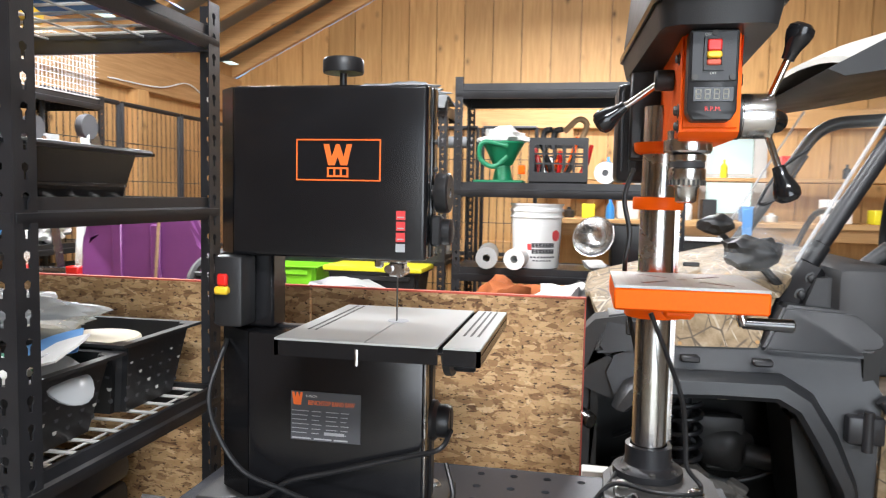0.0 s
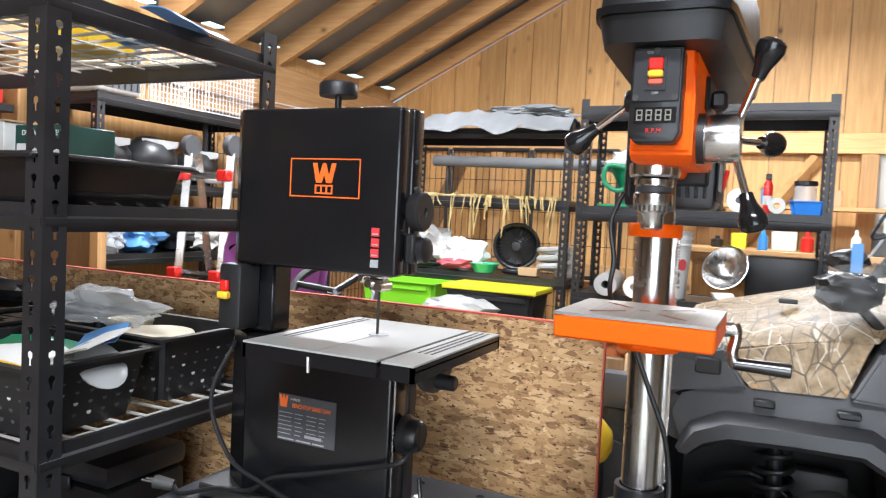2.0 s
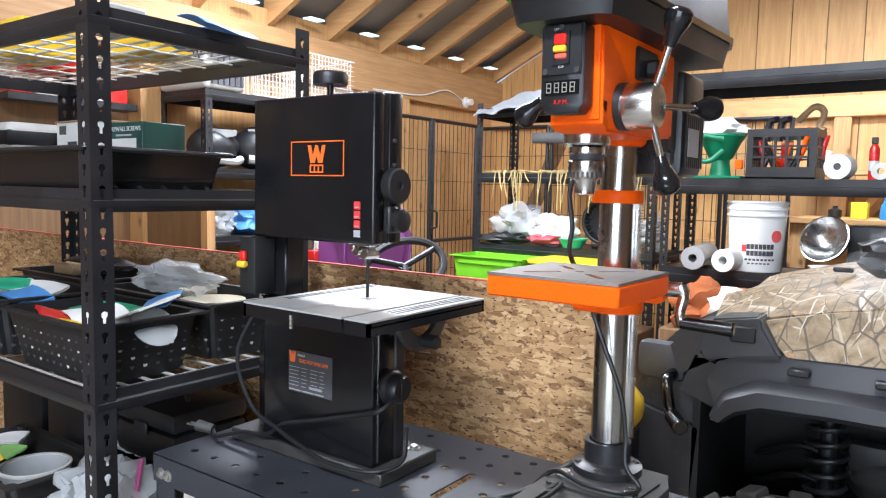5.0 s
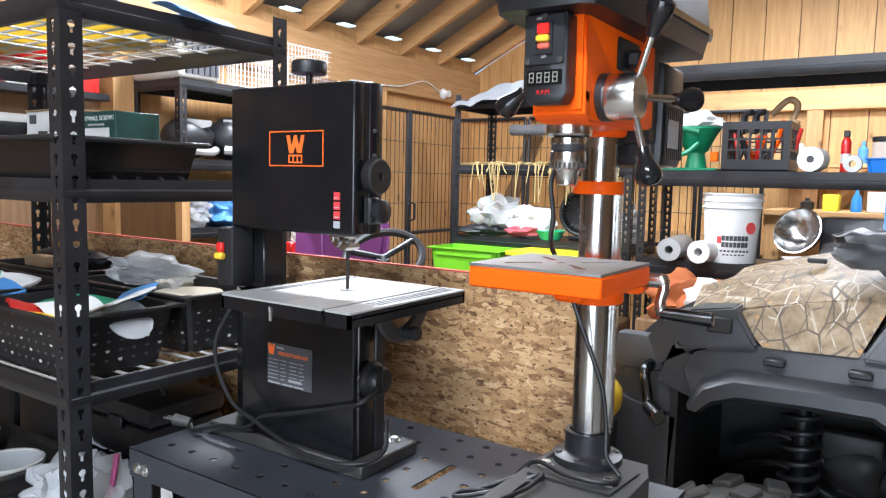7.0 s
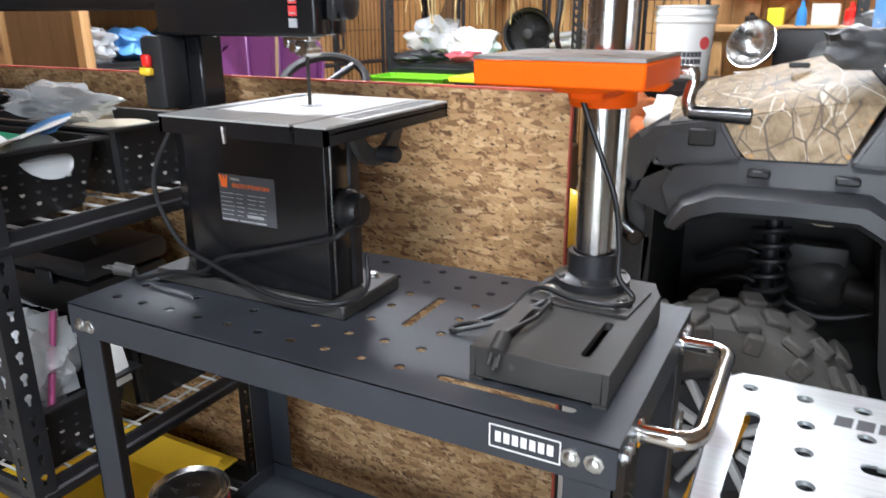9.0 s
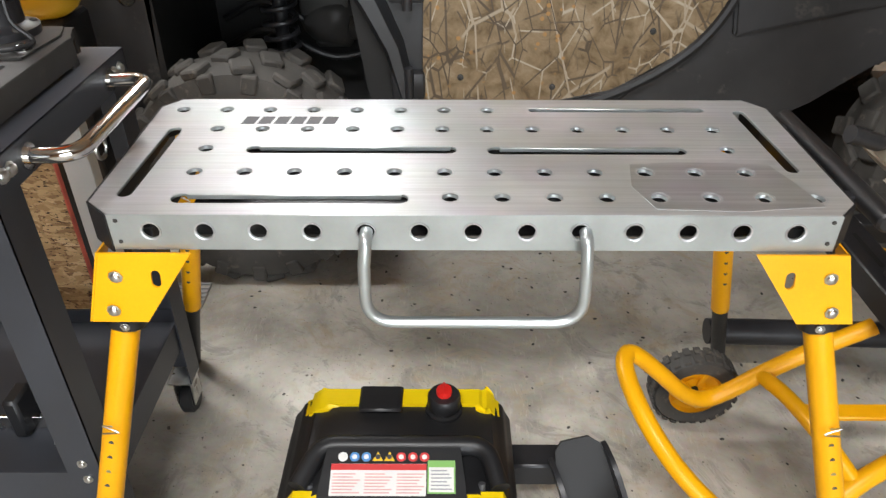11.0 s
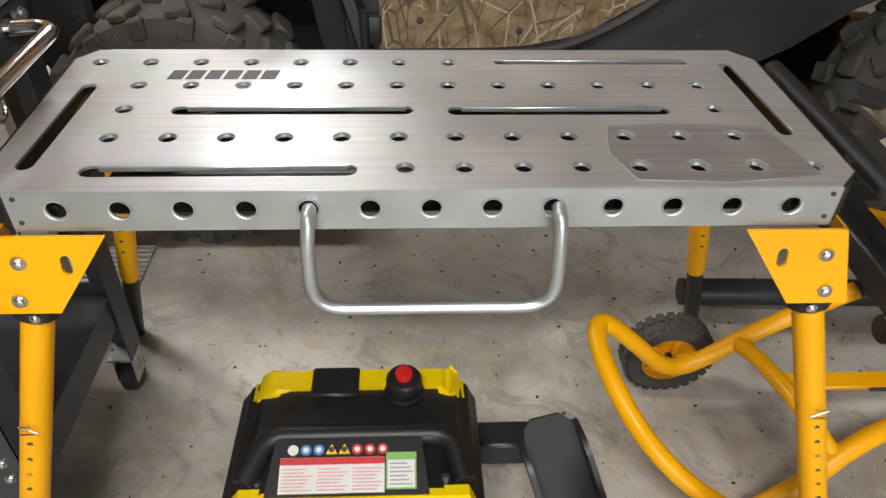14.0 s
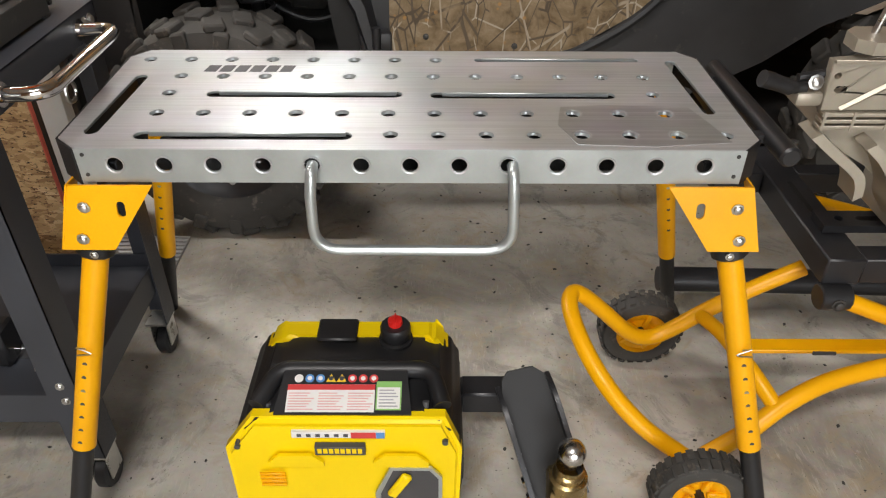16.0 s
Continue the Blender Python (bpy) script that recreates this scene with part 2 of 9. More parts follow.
OSB = osb_mat()
PLANK = wood_mat("pine_plank", (0.50, 0.262, 0.082), (0.71, 0.42, 0.16), "z")
BEAM_Y = wood_mat("pine_beam_long", (0.41, 0.22, 0.085), (0.60, 0.355, 0.16), "y")
BEAM_X = wood_mat("pine_beam_cross", (0.52, 0.28, 0.105), (0.72, 0.43, 0.18), "x")
POSTWOOD = wood_mat("pine_post", (0.42, 0.22, 0.08), (0.62, 0.37, 0.15), "z")
BROWNBOARD = wood_mat("brown_board", (0.16, 0.085, 0.035), (0.25, 0.14, 0.06), "z", knots=False)
CONCRETE = concrete_mat()
ROOFSHEET = mat("roof_sheet", (0.33, 0.33, 0.32), 0.55, 0.3, 0.12, 3)
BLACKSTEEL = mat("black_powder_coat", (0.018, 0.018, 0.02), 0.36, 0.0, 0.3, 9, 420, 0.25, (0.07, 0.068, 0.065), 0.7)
CARTSTEEL = mat("charcoal_powder_coat", (0.035, 0.038, 0.046), 0.42, 0.0, 0.2, 6, 700, 0.35, (0.085, 0.083, 0.08), 0.72)
GLOSSBLACK = mat("gloss_black_paint", (0.008, 0.008, 0.009), 0.22, 0.0, 0.2, 6, 300, 0.05, spread=0.05)
BLACKPLASTIC = mat("black_plastic", (0.014, 0.014, 0.015), 0.42, 0.0, 0.2, 8, 500, 0.2)
KNOBPLASTIC = mat("black_knob", (0.01, 0.01, 0.011), 0.16, 0.0, 0.1, 8, 300, 0.0, spread=0.04)
RUBBER = mat("rubber", (0.052, 0.049, 0.044), 0.75, 0.0, 0.25, 12, 300, 0.3, (0.13, 0.115, 0.095), 0.56)
CASTIRON = mat("dark_cast_iron", (0.05, 0.048, 0.045), 0.5, 0.2, 0.25, 9, 260, 0.25, (0.10, 0.09, 0.075), 0.62)
ORANGE = mat("orange_paint", (0.92, 0.118, 0.001), 0.42, 0.0, 0.05, 5, 300, 0.05, spec=0.12)
YELLOWPAINT = mat("yellow_paint", (0.88, 0.41, 0.003), 0.34, 0.0, 0.07, 6, 260, 0.06, spec=0.3, dirt=(0.6, 0.27, 0.01), dirt_at=0.74)
GENYELLOW = mat("yellow_plastic", (0.90, 0.64, 0.003), 0.38, 0.0, 0.04, 6, 300, 0.08, spec=0.3)
CHROME = mat("chrome", (0.75, 0.74, 0.72), 0.12, 1.0, 0.08, 20, 200, 0.0, spread=0.05)
ZINC = mat("zinc_bolt", (0.62, 0.62, 0.6), 0.3, 1.0, 0.15, 30, 200, 0.0)
DARKCHROME = mat("dark_chrome", (0.10, 0.10, 0.10), 0.24, 1.0, 0.1, 20, 200, 0.0, spread=0.05)
TYRE = mat("dusty_tyre", (0.062, 0.058, 0.052), 0.85, 0.0, 0.25, 9, 260, 0.3, (0.13, 0.115, 0.095), 0.58)
STEELCOL = brushed_mat("turned_steel", (0.55, 0.54, 0.52), "x", 0.22, 0.15)
ALUTOP = brushed_mat("galvanised_sheet", (0.60, 0.61, 0.615), "x", 0.44, 0.14, 0.74)
GALV = mat("galvanised_edge", (0.50, 0.54, 0.54), 0.34, 0.75, 0.12, 10, 200, 0.04)
GALVPATCH = brushed_mat("worn_sheet", (0.52, 0.53, 0.535), "x", 0.40, 0.2, 0.78)
CASTTABLE = brushed_mat("machined_iron", (0.40, 0.385, 0.35), "y", 0.52, 0.12)
TABLETOP = mat("ground_table", (0.50, 0.505, 0.49), 0.40, 0.35, 0.05, 5, 260, 0.04)
MACHINED = mat("machined_steel", (0.62, 0.61, 0.59), 0.24, 1.0, 0.1, 30, 300, 0.05)
BRASS = mat("brass_plate", (0.55, 0.42, 0.20), 0.28, 1.0, 0.2, 20, 200, 0.05)
REDPAINT = mat("red_paint", (0.62, 0.06, 0.035), 0.5, 0.0, 0.2, 10)
EDGERED = mat("red_edge_paint", (0.55, 0.10, 0.06), 0.6, 0.0, 0.35, 14)
RED = mat("red_plastic", (0.65, 0.02, 0.015), 0.3, 0.0, 0.08)
YELLOWKEY = mat("yellow_key", (0.85, 0.55, 0.03), 0.35, 0.0, 0.05)
WHITE = mat("white_plastic", (0.78, 0.78, 0.76), 0.42, 0.0, 0.04, 6, 200, 0.05)
PAPER = mat("white_paper", (0.76, 0.75, 0.72), 0.7, 0.0, 0.06, 9)
PRINTGREY = mat("grey_print", (0.36, 0.36, 0.37), 0.55, 0.0, 0.1)
# Dark print; also the painted shade of holes drawn as discs.
DARKPRINTHOLE = mat("dark_print_and_hole_shade", (0.06, 0.06, 0.065), 0.5, 0.0, 0.15)
ORANGEPRINT = mat("orange_print", (0.85, 0.15, 0.02), 0.4, 0.0, 0.05)
REDPRINT = mat("red_print", (0.62, 0.05, 0.05), 0.45, 0.0, 0.05)
BLUEPRINT = mat("blue_print", (0.10, 0.28, 0.6), 0.45, 0.0, 0.05)
GREENPRINT = mat("green_print", (0.25, 0.50, 0.14), 0.45, 0.0, 0.05)
PINKPRINT = mat("pink_print", (0.70, 0.42, 0.40), 0.5, 0.0, 0.1, 40)
CREAM = mat("cream_lid", (0.62, 0.55, 0.40), 0.45, 0.0, 0.06)
GREENTOTE = mat("lime_plastic", (0.22, 0.60, 0.02), 0.35, 0.0, 0.06)
YELLOWLID = mat("yellow_lid", (0.78, 0.70, 0.02), 0.4, 0.0, 0.05)
PURPLE = mat("purple_plastic", (0.17, 0.045, 0.17), 0.4, 0.0, 0.1)
GREENPLASTIC = mat("green_plastic", (0.015, 0.20, 0.09), 0.4, 0.0, 0.1)
TEAL = mat("mint_plastic", (0.05, 0.42, 0.22), 0.35, 0.0, 0.08)
TARP = mat("grey_tarp", (0.17, 0.175, 0.18), 0.62, 0.0, 0.15, 9, 200, 0.2)
GREYPLASTIC = mat("grey_plastic", (0.36, 0.36, 0.35), 0.5, 0.0, 0.08, 6)
PALEGREY = mat("pale_grey_plastic", (0.55, 0.54, 0.50), 0.5, 0.0, 0.08, 6)
WIRE = mat("zinc_wire", (0.72, 0.70, 0.66), 0.4, 0.35, 0.1)
FENDER = mat("moulded_fender", (0.024, 0.025, 0.027), 0.38, 0.0, 0.15, 7, 650, 0.35, (0.10, 0.098, 0.092), 0.74)
UTVBLACK = mat("unpainted_moulding", (0.032, 0.032, 0.033), 0.5, 0.0, 0.25, 6, 500, 0.35, (0.075, 0.07, 0.062), 0.6)
CAMO = camo_mat()
# Darker than UTVBLACK: the wheel well's deep shade is put into the colour.
SHADEBLACK = mat("shaded_black", (0.012, 0.0115, 0.011), 0.6, 0.0, 0.25, 9, 300, 0.2, (0.03, 0.026, 0.02), 0.66)
CLEAR = glass_mat("clear_sheet", (0.85, 0.87, 0.86), 0.05, 0.06)
BAGPLASTIC = glass_mat("clear_bag", (0.72, 0.74, 0.75), 0.4, 0.16)
TWINE = mat("straw_twine", (0.55, 0.42, 0.18), 0.8, 0.0, 0.15)
TAN = mat("tan_casting", (0.40, 0.36, 0.29), 0.42, 0.5, 0.1, 10)
WINDOWLIGHT = mat("bright_outdoors", (0.72, 0.86, 0.80), 0.8, 0.0, 0.25, 3, 12, 0.0, glow=0.9)
CLOTH = mat("rust_cloth", (0.42, 0.12, 0.035), 0.85, 0.0, 0.25, 9, 200, 0.4)
CARDBOARD = mat("cardboard", (0.42, 0.28, 0.15), 0.75, 0.0, 0.08)
GREENBOX = mat("dark_green_box", (0.02, 0.075, 0.06), 0.5, 0.0, 0.1)

# ---- building helpers ----
ORG = {}


def finish(bm, name, material, smooth=38):
    bmesh.ops.recalc_face_normals(bm, faces=bm.faces)
    me = bpy.data.meshes.new(name)
    bm.to_mesh(me)
    bm.free()
    me.polygons.foreach_set("use_smooth", [True] * len(me.polygons))
    me.set_sharp_from_angle(angle=radians(smooth))
    me.materials.append(material)
    return me


def thing(name, base, label, category, group="", kind=""):
    ob = new(name)
    ob.empty_display_size = 0.05
    ob.location = base
    ORG[ob] = Vector(base)
    return tagged(ob, label, category, group, kind)


def part(name, bm, material, parent, label="", kind=""):
    """One mesh under a thing or a part; bm is in world places."""
    bmesh.ops.translate(bm, verts=bm.verts, vec=-ORG[parent])
    ob = new(name, finish(bm, name, material))
    ob.parent = parent
    ORG[ob] = ORG[parent]
    return tagged(ob, label, "", "", kind)


def solid(name, bm, material, label, category, group="", kind="", base=None):
    """A thing that is one mesh."""
    if base is None:
        vs = [v.co for v in bm.verts]
        base = Vector(((min(v.x for v in vs) + max(v.x for v in vs)) / 2, (min(v.y for v in vs) + max(v.y for v in vs)) / 2, min(v.z for v in vs)))
    base = Vector(base)
    bmesh.ops.translate(bm, verts=bm.verts, vec=-base)
    ob = new(name, finish(bm, name, material))
    ob.location = base
    ORG[ob] = base
    return tagged(ob, label, category, group, kind)


def box(x0, x1, y0, y1, z0, z1, bev=0.0, bm=None, seg=1, m=None):
    own = bmesh.new()
    mm = Matrix.LocRotScale(((x0 + x1) / 2, (y0 + y1) / 2, (z0 + z1) / 2), None, (abs(x1 - x0), abs(y1 - y0), abs(z1 - z0)))
    bmesh.ops.create_cube(own, size=1, matrix=mm)
    if bev:
        bmesh.ops.bevel(own, geom=own.edges[:], offset=bev, segments=seg, profile=0.5, affect="EDGES")
    if m is not None:
        own.transform(m)
    return join(bm, own)


def join(bm, other):
    if bm is None:
        return other
    me = bpy.data.meshes.new("tmp")
    other.to_mesh(me)
    bm.from_mesh(me)
    bpy.data.meshes.remove(me)
    other.free()
    return bm


def axes(d):
    d = Vector(d).normalized()
    u = d.cross(Vector((0, 0, 1)))
    if u.length < 1e-4:
        u = Vector((1, 0, 0))
    u.normalize()
    return d, u, u.cross(d).normalized()


def lathe(prof, origin, axis=(0, 0, 1), seg=20, bm=None, sx=1.0):
    """Turned body: prof is a row of (radius, height along the axis)."""
    bm = bm or bmesh.new()
    d, u, v = axes(axis)
    o = Vector(origin)
    rings = []
    for r, h in prof:
        if r < 1e-5:
            rings.append([bm.verts.new(o + d * h)])
        else:
            rings.append([bm.verts.new(o + d * h + (u * math.cos(a) * sx + v * math.sin(a)) * r) for a in [2 * math.pi * i / seg for i in range(seg)]])
    for a, b in zip(rings, rings[1:]):
        for i in range(seg):
            j = (i + 1) % seg
            if len(a) == 1 and len(b) == 1:
                continue
            if len(a) == 1:
                bm.faces.new((a[0], b[i], b[j]))
            elif len(b) == 1:
                bm.faces.new((a[i], a[j], b[0]))
            else:
                bm.faces.new((a[i], a[j], b[j], b[i]))
    return bm


def cyl(p, q, r, r2=None, seg=16, bm=None, bev=0.0):
    p, q = Vector(p), Vector(q)
    h = (q - p).length
    r2 = r if r2 is None else r2
    if bev:
        prof = [(0, 0), (r - bev, 0), (r, bev), (r2, h - bev), (r2 - bev, h), (0, h)]
    else:
        prof = [(0, 0), (r, 0), (r2, h), (0, h)]
    return lathe(prof, p, q - p, seg, bm)


def smooth_line(pts, steps=6):
    """A line through the points, rounded."""
    p = [Vector(x) for x in pts]
    p = [p[0] * 2 - p[1]] + p + [p[-1] * 2 - p[-2]]
    out = []
    for a, b, c, d in zip(p, p[1:], p[2:], p[3:]):
        for i in range(steps):
            t = i / steps
            out.append(0.5 * (2 * b + (c - a) * t + (2 * a - 5 * b + 4 * c - d) * t * t + (3 * b - a - 3 * c + d) * t ** 3))
    return out + [p[-2]]


def round_corners(pts, r, steps=6):
    """Straight runs with rounded bends."""
    p = [Vector(x) for x in pts]
    out = [p[0]]
    for a, b, c in zip(p, p[1:], p[2:]):
        u, v = (a - b).normalized(), (c - b).normalized()
        k = min(r, (a - b).length * 0.48, (c - b).length * 0.48)
        s, e = b + u * k, b + v * k
        for i in range(steps + 1):
            t = i / steps
            out.append((1 - t) ** 2 * s + 2 * t * (1 - t) * b + t * t * e)
    return out + [p[-1]]


def sweep(pts, r, seg=10, bm=None, closed=False):
    """A round bar along the points."""
    bm = bm or bmesh.new()
    p = [Vector(x) for x in pts]
    n = len(p)
    rings, up = [], None
    for i in range(n):
        if closed:
            d = (p[(i + 1) % n] - p[i - 1]).normalized()
        else:
            d = (p[min(i + 1, n - 1)] - p[max(i - 1, 0)]).normalized()
        if up is None:
            up = axes(d)[1]
        up = (up - d * up.dot(d)).normalized()
        w = d.cross(up)
        rad = r[i] if isinstance(r, (list, tuple)) else r
        rings.append([bm.verts.new(p[i] + (up * math.cos(a) + w * math.sin(a)) * rad) for a in [2 * math.pi * k / seg for k in range(seg)]])
    pairs = list(zip(rings, rings[1:])) + ([(rings[-1], rings[0])] if closed else [])
    for a, b in pairs:
        for i in range(seg):
            j = (i + 1) % seg
            bm.faces.new((a[i], a[j], b[j], b[i]))
    if not closed:
        bm.faces.new(rings[0][::-1])
        bm.faces.new(rings[-1])
    return bm


def circle2(cx, cy, r, seg=12):
    return [(cx + r * math.cos(2 * math.pi * i / seg), cy + r * math.sin(2 * math.pi * i / seg)) for i in range(seg)]


def slot2(x0, y0, x1, y1, r, seg=6):
    a = math.atan2(y1 - y0, x1 - x0)
    out = []
    for cx, cy, s in ((x1, y1, a - math.pi / 2), (x0, y0, a + math.pi / 2)):
        out += [(cx + r * math.cos(s + math.pi * i / seg), cy + r * math.sin(s + math.pi * i / seg)) for i in range(seg + 1)]
    return out


def plate(outline, holes, origin, u, v, thick, bm=None, bev=0.0):
    """A sheet cut to an outline with holes through it; it grows by thick along u x v, back from the face."""
    own = bmesh.new()
    o, u, v = Vector(origin), Vector(u), Vector(v)
    w = u.cross(v).normalized()
    loops = [outline] + list(holes)
    for lp in loops:
        vs = [own.verts.new(o + u * a + v * b) for a, b in lp]
        for i in range(len(vs)):
            own.edges.new((vs[i], vs[(i + 1) % len(vs)]))
    bmesh.ops.triangle_fill(own, use_beauty=True, use_dissolve=False, edges=own.edges[:], normal=w)
    top = own.faces[:]
    ext = bmesh.ops.extrude_face_region(own, geom=top)
    moved = [g for g in ext["geom"] if isinstance(g, bmesh.types.BMVert)]
    bmesh.ops.translate(own, verts=moved, vec=-w * thick)
    return join(bm, own)


def rect2(x0, x1, y0, y1):
    return [(x0, y0), (x1, y0), (x1, y1), (x0, y1)]


def blob(center, size, seed, rough=0.25, sub=3, freq=2.2, flat=0.0, bm=None):
    """A crumpled lump: bags, cloth, heaps."""
    own = bmesh.new()
    bmesh.ops.create_icosphere(own, subdivisions=sub, radius=1)
    c = Vector(center)
    for v in own.verts:
        d = v.co.normalized()
        k = 1 + rough * noise.noise(d * freq + Vector((seed * 7.1, seed * 3.3, seed))) * 1.6 + rough * 0.5 * abs(noise.noise(d * freq * 3.1 + Vector((seed, 0, 5)))) - rough * 0.3 * abs(noise.noise(d * freq * 6.3 + Vector((0, seed, 2))))
        q = d * k
        if flat and q.z < -flat:
            q.z = -flat
        v.co = c + Vector((q.x * size[0], q.y * size[1], q.z * size[2]))
    return join(bm, own)


def drape(x0, x1, y0, y1, fz, nx=28, ny=14, thick=0.006, bm=None):
    """A cloth or sheet lying over a height given by fz."""
    own = bmesh.new()
    g = [[own.verts.new((x0 + (x1 - x0) * i / nx, y0 + (y1 - y0) * j / ny, fz(i / nx, j / ny))) for j in range(ny + 1)] for i in range(nx + 1)]
    for i in range(nx):
        for j in range(ny):
            own.faces.new((g[i][j], g[i + 1][j], g[i + 1][j + 1], g[i][j + 1]))
    ext = bmesh.ops.extrude_face_region(own, geom=own.faces[:])
    bmesh.ops.translate(own, verts=[q for q in ext["geom"] if isinstance(q, bmesh.types.BMVert)], vec=(0, 0, -thick))
    return join(bm, own)


def text_mesh(words, size, m, depth=0.0006):
    """Letters of the built-in font as a bmesh at the pose m."""
    c = bpy.data.curves.new("letters", "FONT")
    c.body, c.size, c.extrude = words, size, depth
    c.align_x, c.align_y = "CENTER", "CENTER"
    ob = new("letters", c)
    dg = bpy.context.evaluated_depsgraph_get()
    me = bpy.data.meshes.new_from_object(ob.evaluated_get(dg))
    bm = bmesh.new()
    bm.from_mesh(me)
    bm.transform(m)
    bpy.data.objects.remove(ob)
    bpy.data.curves.remove(c)
    bpy.data.meshes.remove(me)
    return bm


FRONT = Matrix.Rotation(math.pi / 2, 4, "X")   # letters that face -y


def bolt(p, d, r=0.009, bm=None):
    p, d = Vector(p), Vector(d)
    return lathe([(0, 0), (r * 1.5, 0), (r * 1.5, r * 0.2), (r, r * 0.25), (r, r * 0.8), (r * 0.7, r), (0, r)], p, d, 8, bm)

# ---- the building ----
XL, XR, YB, YF = -3.35, 6.2, 6.65, -4.0
EAVE, SLOPE, RIDGE = 2.55, 0.5, 1.42
ground = solid("floor", box(XL - 0.3, XR + 0.3, YF - 3, YB + 0.3, -0.12, 0.0), CONCRETE, "worn grey concrete floor with tan stains and grit", "floor", kind="structure", base=(0, 0, 0))


def roof_z(x):
    return EAVE + SLOPE * (min(x, 2 * RIDGE - x) - XL)


wall_left = solid("wall_left", box(XL - 0.12, XL - 0.02, YF, YB, 0, EAVE + 0.05), BROWNBOARD, "board wall behind the shelves and pens", "wall", kind="structure", base=(XL, 0, 0))
wall_right = solid("wall_right", box(XR, XR + 0.12, YF, YB, 0, EAVE + 0.1), BROWNBOARD, "plain board wall", "wall", kind="structure", base=(XR, 0, 0))
# Assumed doorway, out of view; placed so its daylight misses the saw front.
door_l, door_r = 0.1, 3.5
bm = plate([(XL, 0), (door_l, 0), (door_l, 2.9), (door_r, 2.9), (door_r, 0), (XR, 0), (XR, roof_z(XR)), (RIDGE, roof_z(RIDGE)), (XL, roof_z(XL))], [], (0, YF, 0), (1, 0, 0), (0, 0, 1), 0.12)
wall_front = solid("wall_front", bm, BROWNBOARD, "unseen board gable wall with a doorway for daylight", "wall", kind="structure", base=(0, YF, 0))
W0, W1, WZ0, WZ1 = 1.08, 1.52, 1.33, 2.03
bm = plate([(XL, 0), (XR, 0), (XR, roof_z(XR)), (RIDGE, roof_z(RIDGE)), (XL, roof_z(XL))], [rect2(W0, W1, WZ0, WZ1)], (0, YB + 0.1, 0), (1, 0, 0), (0, 0, 1), -0.1)
wall_back = solid("wall_back", bm, BROWNBOARD, "gable wall of wide pine planks", "wall", kind="structure", base=(0, YB + 0.1, 0))
bm = bmesh.new()
for side in (0, 1):
    xa, xb = (XL - 0.3, RIDGE) if side == 0 else (RIDGE, XR + 0.3)
    za, zb = EAVE + SLOPE * (-0.3) + 0.22, roof_z(RIDGE) + 0.22
    if side:
        za, zb = zb, za
    v = [bm.verts.new(c) for c in ((xa, YF - 0.2, za), (xb, YF - 0.2, zb), (xb, YB + 0.3, zb), (xa, YB + 0.3, za), (xa, YF - 0.2, za + 0.05), (xb, YF - 0.2, zb + 0.05), (xb, YB + 0.3, zb + 0.05), (xa, YB + 0.3, za + 0.05))]
    for f in ((0, 1, 2, 3), (4, 5, 6, 7), (0, 1, 5, 4), (1, 2, 6, 5), (2, 3, 7, 6), (3, 0, 4, 7)):
        bm.faces.new([v[i] for i in f])
ceiling = solid("ceiling", bm, ROOFSHEET, "grey underside of the roof sheets above the rafters", "ceiling", kind="structure", base=(0, 0, 0))

# rafters from the left plate up to the ridge, purlins over them
for i in range(18):
    y = YB - 0.06 - i * 0.6
    for side in (0, 1):
        xa, za = (XL, EAVE) if side == 0 else (XR, EAVE)
        bm = bmesh.new()
        a, b = Vector((xa, y, za)), Vector((RIDGE, y, roof_z(RIDGE)))
        quad = [a, b, b + Vector((0, 0, 0.19)), a + Vector((0, 0, 0.19))]
        fs = [bm.verts.new(q + Vector((0, -0.025, 0))) for q in quad] + [bm.verts.new(q + Vector((0, 0.025, 0))) for q in quad]
        for f in ((0, 1, 2, 3), (7, 6, 5, 4), (0, 4, 5, 1), (1, 5, 6, 2), (2, 6, 7, 3), (3, 7, 4, 0)):
            bm.faces.new([fs[k] for k in f])
        solid("rafter", bm, BEAM_X, "pine rafter under the roof", "rafter", "rafters", "structure", base=(xa, y, za))
# bright vents between the rafters over the plate
for i in range(11):
    y = YB - 0.06 - i * 0.6
    solid("eave_block", box(XL - 0.02, XL + 0.03, y - 0.575, y - 0.025, EAVE, EAVE + 0.13), POSTWOOD, "pine block between rafters on the plate", "block", "blocks", "structure", base=(XL, y, EAVE))
    solid("vent", box(XL + 0.12, XL + 0.20, y - 0.37, y - 0.23, EAVE + 0.1, EAVE + 0.11), WINDOWLIGHT, "daylit gap under the eave", "vent", "vents", "structure")
plate_beam = solid("plate_beam", box(XL - 0.02, XL + 0.10, YF, YB, 2.22, EAVE, 0.006), BEAM_Y, "thick pine beam along the wall top", "beam", kind="structure", base=(XL, 0, 2.22))
for y in (2.62, 5.0):
    solid("wall_post", box(XL - 0.02, XL + 0.12, y - 0.07, y + 0.07, 0, 2.22, 0.005), POSTWOOD, "square pine wall post", "post", "posts", "structure")
bm = box(XL - 0.018, XL + 0.02, 2.7, YB, 0.0, 2.22)
solid("wall_lining", bm, POSTWOOD, "pine lining boards on the wall", "lining", kind="structure")

